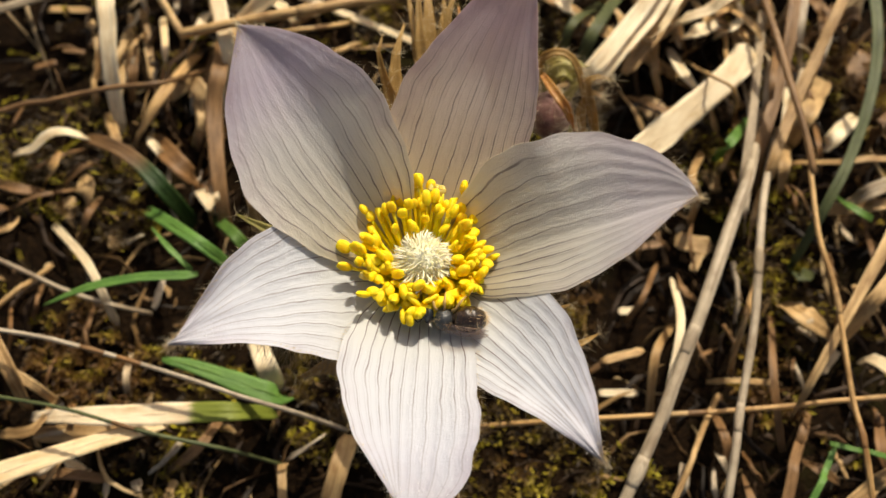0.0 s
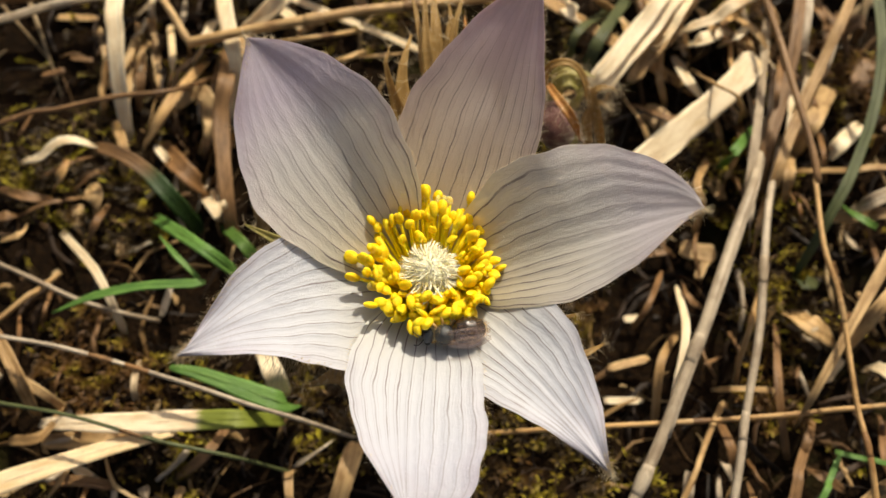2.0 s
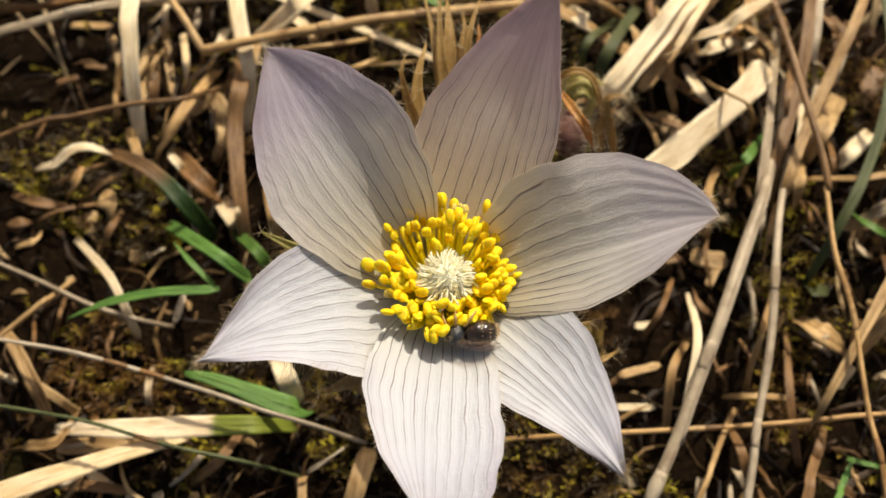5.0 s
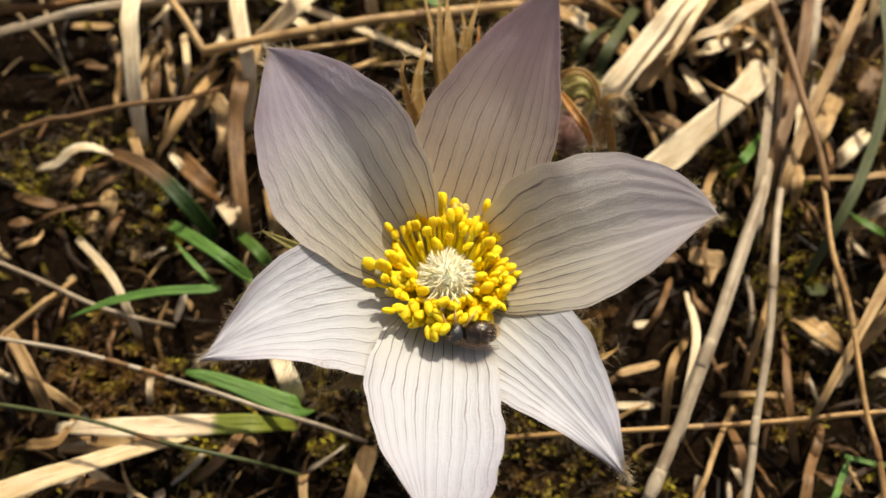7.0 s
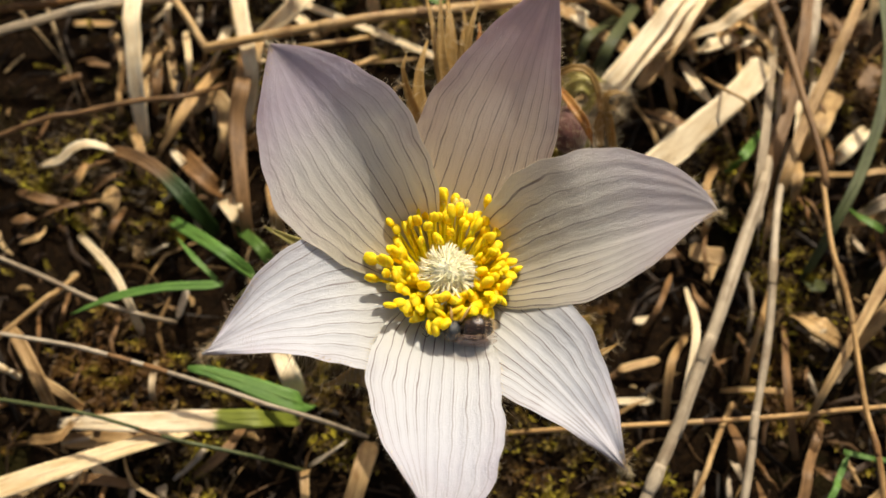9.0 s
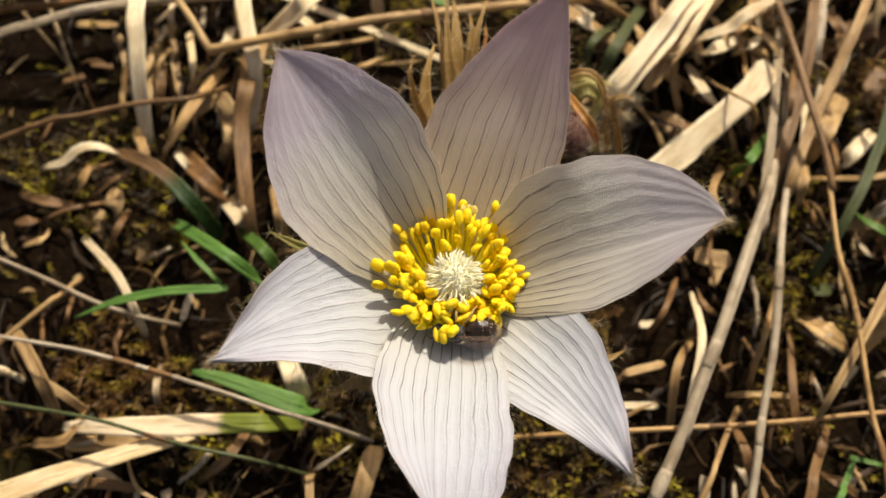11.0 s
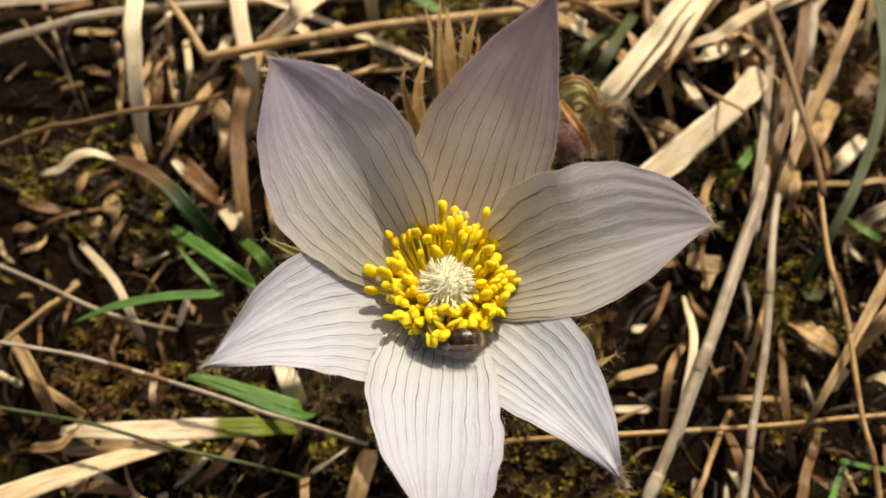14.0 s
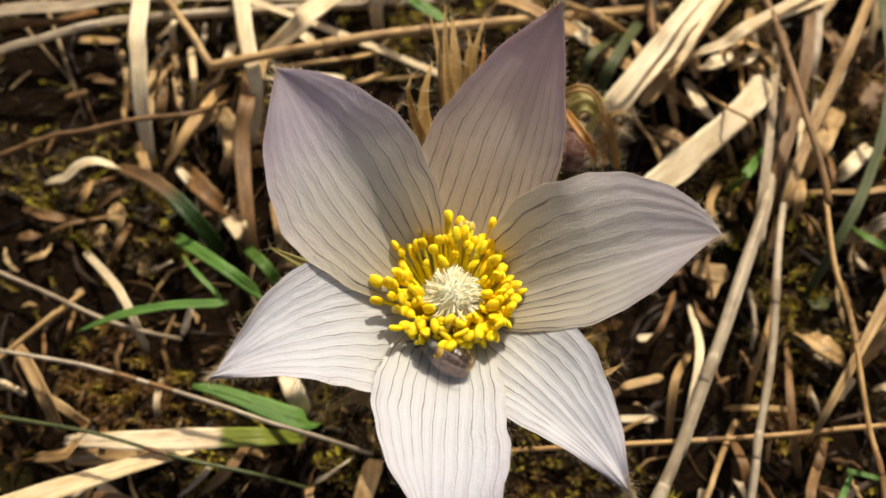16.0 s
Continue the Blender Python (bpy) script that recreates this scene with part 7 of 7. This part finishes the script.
def build_stamens():
    """Three whorls; the stamens on the sunny side stand tall, those opposite spread low."""
    rr = random.Random(12)
    for count, reach, lean, ring, foot, ragged in ((98, 0.97, 0.0, 0.0030, 0.0014, 0.1), (60, 0.8, -6.0, 0.0030, 0.0022, 0.1), (48, 0.5, -14.0, 0.0030, 0.0028, 0.18)):
        for i in range(count):
            az = 360 * (i + 0.5) / count + rr.gauss(0, 3.5)
            up = 0.5 + 0.5 * math.sin(radians(az))
            if reach < 0.9 and up > 0.62 and rr.random() < 0.42 or reach == 0.8 and up < 0.4 and i % 3:
                continue
            ln = (0.0047 + 0.0040 * up) * reach * (1 - 0.11 * abs(math.cos(radians(az)))) * (1 + rr.gauss(0, ragged))
            theta = 60 - 22 * up + lean + rr.gauss(0, 4)
            stamen(az, theta, ring, rr, ln, None, rr.random() < 0.02, foot, 14 + 34 * (1 - up))
    # the ones that stand clear of the whorls
    for az, th, ln, big, dusty in ((97, 37, 0.0102, 1, False), (110, 38, 0.0096, 2, False), (126, 42, 0.0090, 0, False), (120, 40, 0.0086, 2, False), (88, 36, 0.0096, 2, True), (76, 39, 0.0098, 2, True), (71, 40, 0.0098, 2, True),
                                   (60, 45, 0.0102, 1, False), (142, 48, 0.0090, 3, False), (172, 58, 0.0076, 1, False), (186, 63, 0.0074, 4, False), (4, 60, 0.0068, 4, False), (214, 64, 0.0064, 4, False)):
        stamen(az, th, 0.0030, rr, ln, big, dusty)


build_stamens()


# hairy stem and involucre
def build_stem():
    rr = random.Random(8)
    sh = Shape()
    c = spline([(0.002, 0.003, -0.007), (0.001, 0.001, BASE.z * 0.5), tuple(BASE - Vector((0, 0, 0.001)))], 16)
    tube(sh, c, np.linspace(0.0019, 0.0016, 16), 10)
    ob = part("stem", sh, stem_green, flower, "short woolly brownish stem")
    hs = Shape()
    for _ in range(700):
        i = rr.randrange(16)
        a = rr.random() * 6.283
        d = np.array((math.cos(a), math.sin(a), rr.uniform(-0.3, 0.6)))
        hair(hs, c[i] + d * 0.0014, d, rr.uniform(0.004, 0.008), 0.000028, rr, 0.8, 4)
    part("stem_hair", hs, hair_dark, ob, "dark woolly hairs", "stuff")


build_stem()


def lobe(parent, material, pts, w, hairs, rr, label="", hair_len=(0.0015, 0.0032), bulge=0.5):
    """A narrow hairy bract lobe through the given points (own space of its plant)."""
    n = 18
    c = spline(pts, n)
    w, hairs = (w * 2.3, hairs * 3) if parent == flower else (w, int(hairs * 1.1))
    s = np.linspace(0, 1, n)
    half = w / 2000 * (0.55 + 0.45 * np.sin(math.pi * np.minimum(1, s * 1.25)) ** 0.8) * np.minimum(1, (1 - s) / 0.3 + 0.06)
    sh = Shape()
    ribbon(sh, c, half, 0.00035, bulge, rr.uniform(-25, 25), 4, 0.05, rr.randrange(999), (0.0, -0.35, 0.94))
    ob = part("bract", sh, material, parent, label)
    hs = Shape()
    t = tangents(c)
    for _ in range(hairs):
        k = min(n - 1, int(n * rr.random() ** 0.8))
        d = np.array((rr.gauss(0, 1), rr.gauss(0, 1), rr.gauss(0, 1)))
        d -= t[k] * (d @ t[k])
        d /= np.linalg.norm(d) + 1e-9
        hair(hs, c[k] + d * half[k] * 0.6, d + t[k] * rr.uniform(0.2, 1.1), rr.uniform(*hair_len) * (0.8 if parent == flower else 1.0), 0.00002 if parent == flower else 0.000026, rr, 0.7, 4)
    part("bract_hair", hs, hair_silver, ob, "long silky hairs", "stuff")
    return ob


def build_involucre():
    rr = random.Random(17)
    lobe(flower, bract_brown, [(0.0000, 0.0010, 0.0320), (-0.0035, 0.0250, 0.0410), (-0.0053, 0.0300, 0.0450), (-0.0066, 0.0335, 0.0490), (-0.0061, 0.0361, 0.0500)], 1.7, 70, rr, bulge=0.5)
    lobe(flower, bract_brown, [(0.0000, 0.0010, 0.0320), (-0.0022, 0.0250, 0.0390), (-0.0042, 0.0297, 0.0430), (-0.0044, 0.0349, 0.0460), (-0.0031, 0.0403, 0.0470)], 2.2, 80, rr, bulge=0.5)
    lobe(flower, bract_brown, [(0.0000, 0.0010, 0.0320), (-0.0001, 0.0322, 0.0350), (-0.0015, 0.0413, 0.0390), (-0.0028, 0.0486, 0.0410), (-0.0038, 0.0533, 0.0410)], 1.5, 80, rr, bulge=0.5)
    lobe(flower, bract_brown, [(0.0000, 0.0010, 0.0320), (0.0004, 0.0316, 0.0360), (-0.0009, 0.0411, 0.0410), (-0.0013, 0.0483, 0.0430), (-0.0013, 0.0538, 0.0430)], 1.4, 70, rr, bulge=0.5)
    lobe(flower, bract_brown, [(0.0000, 0.0010, 0.0320), (0.0013, 0.0333, 0.0330), (0.0003, 0.0426, 0.0370), (0.0001, 0.0489, 0.0390), (-0.0002, 0.0545, 0.0390)], 3.0, 90, rr, bulge=0.5)
    lobe(flower, bract_brown, [(0.0000, 0.0010, 0.0320), (0.0027, 0.0343, 0.0330), (0.0021, 0.0437, 0.0370), (0.0028, 0.0478, 0.0390), (0.0024, 0.0517, 0.0390)], 2.4, 80, rr, bulge=0.5)
    lobe(flower, bract_brown, [(0.0000, 0.0010, 0.0320), (0.0045, 0.0343, 0.0350), (0.0030, 0.0422, 0.0410), (0.0039, 0.0472, 0.0430), (0.0053, 0.0521, 0.0430)], 1.6, 80, rr, bulge=0.5)
    lobe(flower, bract_brown, [(0.0000, 0.0010, 0.0320), (0.0036, 0.0338, 0.0340), (0.0028, 0.0403, 0.0390), (0.0024, 0.0450, 0.0400), (0.0022, 0.0472, 0.0400)], 1.2, 60, rr, bulge=0.5)
    lobe(flower, bract_rust, [(0.0000, 0.0010, 0.0320), (0.0050, 0.0354, 0.0330), (0.0045, 0.0459, 0.0370), (0.0055, 0.0484, 0.0390), (0.0050, 0.0502, 0.0380)], 1.3, 40, rr, bulge=0.5)
    lobe(flower, bract_green, [(0.0000, 0.0010, 0.0320), (-0.0117, 0.0062, 0.0370), (-0.0200, 0.0092, 0.0390), (-0.0244, 0.0107, 0.0410), (-0.0268, 0.0119, 0.0410)], 1.9, 50, rr, bulge=0.5)
    lobe(flower, bract_green, [(0.0000, 0.0010, 0.0320), (-0.0165, 0.0026, 0.0370), (-0.0230, 0.0045, 0.0390), (-0.0285, 0.0026, 0.0400), (-0.0306, 0.0012, 0.0390)], 1.6, 40, rr, bulge=0.5)
    lobe(flower, bract_brown, [(0.0000, 0.0010, 0.0320), (0.0125, -0.0006, 0.0370), (0.0164, -0.0020, 0.0390), (0.0199, -0.0005, 0.0370), (0.0211, 0.0002, 0.0360)], 1.2, 30, rr, bulge=0.5)
    lobe(flower, bract_brown, [(0.0000, 0.0010, 0.0320), (0.0152, -0.0063, 0.0330), (0.0214, -0.0058, 0.0360), (0.0235, -0.0049, 0.0360), (0.0250, -0.0038, 0.0350)], 1.6, 50, rr, bulge=0.5)
    lobe(flower, bract_brown, [(0.0000, 0.0010, 0.0320), (-0.0064, -0.0082, 0.0330), (-0.0129, -0.0087, 0.0350), (-0.0162, -0.0097, 0.0340), (-0.0180, -0.0100, 0.0330)], 2.0, 70, rr, bulge=0.5)


build_involucre()


def build_bud():
    rr = random.Random(19)
    bud = new("pasque_flower_bud")
    bud.location = (0.0214, 0.0892, 0.0)
    tagged(bud, "nodding woolly purple-brown flower bud with curled bracts", "flower bud")
    sh = Shape()
    tube(sh, spline([(0.001, 0.004, -0.012), (0.0, 0.002, 0.008), (0.0, 0.0, 0.018)], 10), 0.0016, 8)
    part("stem", sh, stem_green, bud, "woolly brownish stem")
    sh = Shape()
    ball(sh, (-0.0029, -0.0081, 0.0260), (0.0036, 0.0042, 0.0036), 18, 12, None, lambda d: 1 + 0.05 * math.sin(6 * math.atan2(d.y, d.x)))
    core = part("closed_petals", sh, bud_purple, bud, "dark purple closed petals")
    hs = Shape()
    for _ in range(260):
        d = Vector((rr.gauss(0, 1), rr.gauss(0, 1), abs(rr.gauss(0, 1)))).normalized()
        hair(hs, Vector((-0.0029, -0.0081, 0.0260)) + Vector((d.x * 0.0035, d.y * 0.0041, d.z * 0.0035)), d + Vector((0.3, 0.6, 0)), rr.uniform(0.001, 0.0025), 0.000016, rr, 0.8, 3)
    part("bud_hair", hs, hair_silver, core, "silvery silky hairs", "stuff")
    lobe(bud, bract_brown, [(-0.0038, -0.0018, 0.0240), (-0.0049, -0.0017, 0.0310), (-0.0032, -0.0015, 0.0340), (-0.0005, -0.0019, 0.0340), (0.0013, -0.0039, 0.0320), (0.0025, -0.0069, 0.0280), (0.0032, -0.0097, 0.0240)], 1.3, 110, rr, bulge=0.6)
    lobe(bud, bract_rust, [(-0.0047, -0.0049, 0.0330), (-0.0030, -0.0094, 0.0350), (-0.0012, -0.0119, 0.0340), (0.0007, -0.0125, 0.0280)], 1.5, 60, rr, bulge=0.6)
    lobe(bud, bract_green, [(-0.0033, -0.0047, 0.0260), (-0.0028, -0.0033, 0.0300), (-0.0008, -0.0028, 0.0310), (0.0011, -0.0037, 0.0290), (0.0003, -0.0057, 0.0260)], 2.6, 70, rr, bulge=0.6)
    lobe(bud, bract_brown, [(0.0052, -0.0100, 0.0220), (0.0036, -0.0080, 0.0280), (0.0026, -0.0055, 0.0310), (0.0041, -0.0047, 0.0320), (0.0070, -0.0039, 0.0300)], 1.6, 130, rr, bulge=0.6)
    lobe(bud, bract_green, [(0.0006, -0.0095, 0.0220), (-0.0007, -0.0068, 0.0260), (0.0006, -0.0048, 0.0290), (0.0021, -0.0038, 0.0300)], 2.0, 90, rr, bulge=0.6)
    lobe(bud, bract_brown, [(0.0030, -0.0095, 0.0220), (0.0019, -0.0079, 0.0270), (0.0035, -0.0065, 0.0300), (0.0056, -0.0052, 0.0270)], 1.4, 110, rr, bulge=0.6)
    lobe(bud, bract_green, [(-0.0035, 0.0002, 0.0280), (-0.0016, -0.0006, 0.0310), (0.0009, -0.0015, 0.0310), (0.0039, -0.0002, 0.0280)], 1.3, 90, rr, bulge=0.6)


build_bud()


# ---- the bee ----
def build_bee():
    """A small dark bee; its own space: head towards +x, back towards +z."""
    rr = random.Random(4)
    bee = new("bee")
    tagged(bee, "small dark shiny bee with clear wings foraging under the stamens", "bee")
    mm = 0.0012
    sh = Shape()
    ball(sh, (1.0 * mm, 0, 0), (1.25 * mm, 1.05 * mm, 1.05 * mm), 18, 12, Matrix.Rotation(radians(90), 3, "Y"))
    thorax = part("thorax", sh, bee_blue, bee, "blue-black thorax")
    hs = Shape()
    for _ in range(150):
        d = Vector((rr.gauss(0, 1), rr.gauss(0, 1), rr.gauss(0.3, 1))).normalized()
        hair(hs, (1.0 * mm + d.x * 1.15 * mm, d.y * 1.0 * mm, d.z * 1.0 * mm), d, rr.uniform(0.25, 0.6) * mm, 0.00002, rr, 0.8, 2)
    part("thorax_hair", hs, bee_fuzz, thorax, "pale thin fuzz", "stuff")
    sh = Shape()

    def bands(d):
        return 1 + 0.035 * math.sin(d.z * 13)

    ball(sh, (-1.55 * mm, 0, -0.25 * mm), (1.42 * mm, 1.5 * mm, 1.9 * mm), 24, 20, Matrix.Rotation(radians(82), 3, "Y"), bands)
    abdomen = part("abdomen", sh, bee_black, bee, "dark banded abdomen")
    hs = Shape()
    for _ in range(300):
        f = rr.choice((-0.8, -0.9, -0.45, 0.0, -0.97)) + rr.gauss(0, 0.05)
        a = rr.random() * 6.283
        r = math.sqrt(max(0.02, 1 - f * f))
        p = (-1.55 * mm + f * 1.85 * mm, r * math.cos(a) * 1.4 * mm, -0.25 * mm + r * math.sin(a) * 1.32 * mm + f * 0.26 * mm)
        hair(hs, p, (-1.0, 0.5 * math.cos(a), 0.5 * math.sin(a)), rr.uniform(0.3, 0.6) * mm, 0.00002, rr, 0.5, 2)
    part("abdomen_hair", hs, bee_fuzz, abdomen, "tan hair bands", "stuff")
    sh = Shape()
    ball(sh, (2.75 * mm, 0, -0.35 * mm), (0.65 * mm, 0.98 * mm, 0.85 * mm), 16, 12)
    head = part("head", sh, bee_blue, bee, "blue-black head")
    for y in (-1, 1):
        sh = Shape()
        ball(sh, (2.85 * mm, 0.72 * mm * y, -0.25 * mm), (0.36 * mm, 0.32 * mm, 0.62 * mm), 12, 9)
        part("eye", sh, bee_eye, head, "dark oval eye")
        sh = Shape()
        tube(sh, spline([(3.2 * mm, 0.25 * mm * y, 0.0), (3.7 * mm, 0.5 * mm * y, 0.5 * mm), (4.0 * mm, 0.7 * mm * y, 0.3 * mm), (4.3 * mm, 0.85 * mm * y, -0.1 * mm)], 10), 0.00007, 6)
        part("antenna", sh, bee_black, head)
        # fore and hind wing, folded back over the abdomen
        for w, (x0, ln, wd, zz) in enumerate(((1.1, 4.9, 0.95, 1.0), (0.6, 3.5, 0.65, 0.9))):
            sh = Shape()
            c = spline([(x0 * mm, 0.6 * mm * y, zz * mm), ((x0 - ln * 0.5) * mm, 0.55 * mm * y, (zz + 0.35 + 0.06 * y) * mm), ((x0 - ln) * mm, 0.35 * mm * y, (zz + 0.1 + 0.06 * y) * mm)], 14)
            s = np.linspace(0, 1, 14)
            half = wd * mm * np.sin(math.pi * np.clip(0.06 + 0.9 * s**0.8, 0, 1)) ** 0.7 * (0.45 + 0.6 * s)
            ribbon(sh, c, half, 0.00002, 0.05, 7 * y, 2, 0.0, 3 + w)
            wing = part("wing", sh, wing_film, bee, "clear brownish wing")
            vs = Shape()
            for off in (-0.85, 0.1):
                line = c + np.array((0, 1, 0)) * (half * off)[:, None] + np.array((0, 0, 0.00004))
                tube(vs, line, 0.000007, 4)
            part("wing_vein", vs, bee_brown, wing, "brown wing veins")
    for y in (-1, 1):
        for x0, out, back in ((1.7, 1.5, 1.1), (1.0, 1.9, 0.1), (0.3, 1.8, -1.5)):
            sh = Shape()
            pts = [(x0 * mm, 0.5 * mm * y, -0.7 * mm), ((x0 + back * 0.3) * mm, out * 0.7 * mm * y, -0.6 * mm), ((x0 + back * 0.7) * mm, out * mm * y, -1.5 * mm), ((x0 + back) * mm, out * 0.85 * mm * y, -2.3 * mm)]
            tube(sh, spline(pts, 12), [0.00016, 0.0002, 0.00021, 0.00018, 0.00016, 0.00019, 0.0002, 0.00017, 0.00012, 0.0001, 0.00009, 0.00007], 6)
            part("leg", sh, bee_brown, bee, "thin brown leg")
    return bee


bee = build_bee()


BEE_ROWS = [
    (0, 0.00271, 0.03908, 0.04770, 172, 4, -80),
    (0.5, 0.00189, 0.03910, 0.04770, 173, 4, -76),
    (1, 0.00101, 0.03951, 0.04770, 175, 2, -66),
    (1.5, 0.00175, 0.03861, 0.04770, 184, 0, -52),
    (2, 0.00183, 0.03869, 0.04770, 188, 0, -46),
    (2.5, 0.00142, 0.03879, 0.04770, 188, 0, -46),
    (3, 0.00125, 0.03941, 0.04770, 188, 0, -48),
    (3.5, 0.00140, 0.03935, 0.04770, 187, 0, -52),
    (4, 0.00121, 0.03953, 0.04770, 184, 0, -66),
    (6.5, 0.00123, 0.03931, 0.04770, 174, 4, -92),
    (7, 0.00112, 0.03933, 0.04770, 174, 4, -92),
    (7.5, 0.00088, 0.03943, 0.04770, 173, 4, -94),
    (8, 0.00102, 0.03928, 0.04770, 173, 4, -94),
    (8.5, 0.00116, 0.03965, 0.04770, 173, 4, -92),
    (9, 0.00057, 0.03912, 0.04770, 180, 3, -78),
    (11.5, 0.00020, 0.03995, 0.04770, 180, 3, -76),
    (12, 0.00014, 0.03950, 0.04770, 180, 3, -76),
    (12.5, -0.00059, 0.03924, 0.04770, 180, 3, -74),
    (13, -0.00066, 0.03920, 0.04770, 182, 2, -74),
    (13.5, -0.00060, 0.03926, 0.04770, 182, 2, -76),
    (14, -0.00076, 0.03907, 0.04770, 182, 2, -70),
    (14.5, -0.00181, 0.03931, 0.04770, 175, 2, -56),
    (15, -0.00268, 0.03911, 0.04770, 158, 4, -44),
    (15.5, -0.00278, 0.03915, 0.04770, 150, 5, -42),
    (16, -0.00273, 0.03912, 0.04770, 150, 5, -42),
]


def motions():
    walk(bee, [(t, pose(x, y, z, roll, pitch, az)) for t, x, y, z, az, pitch, roll in BEE_ROWS])


motions()
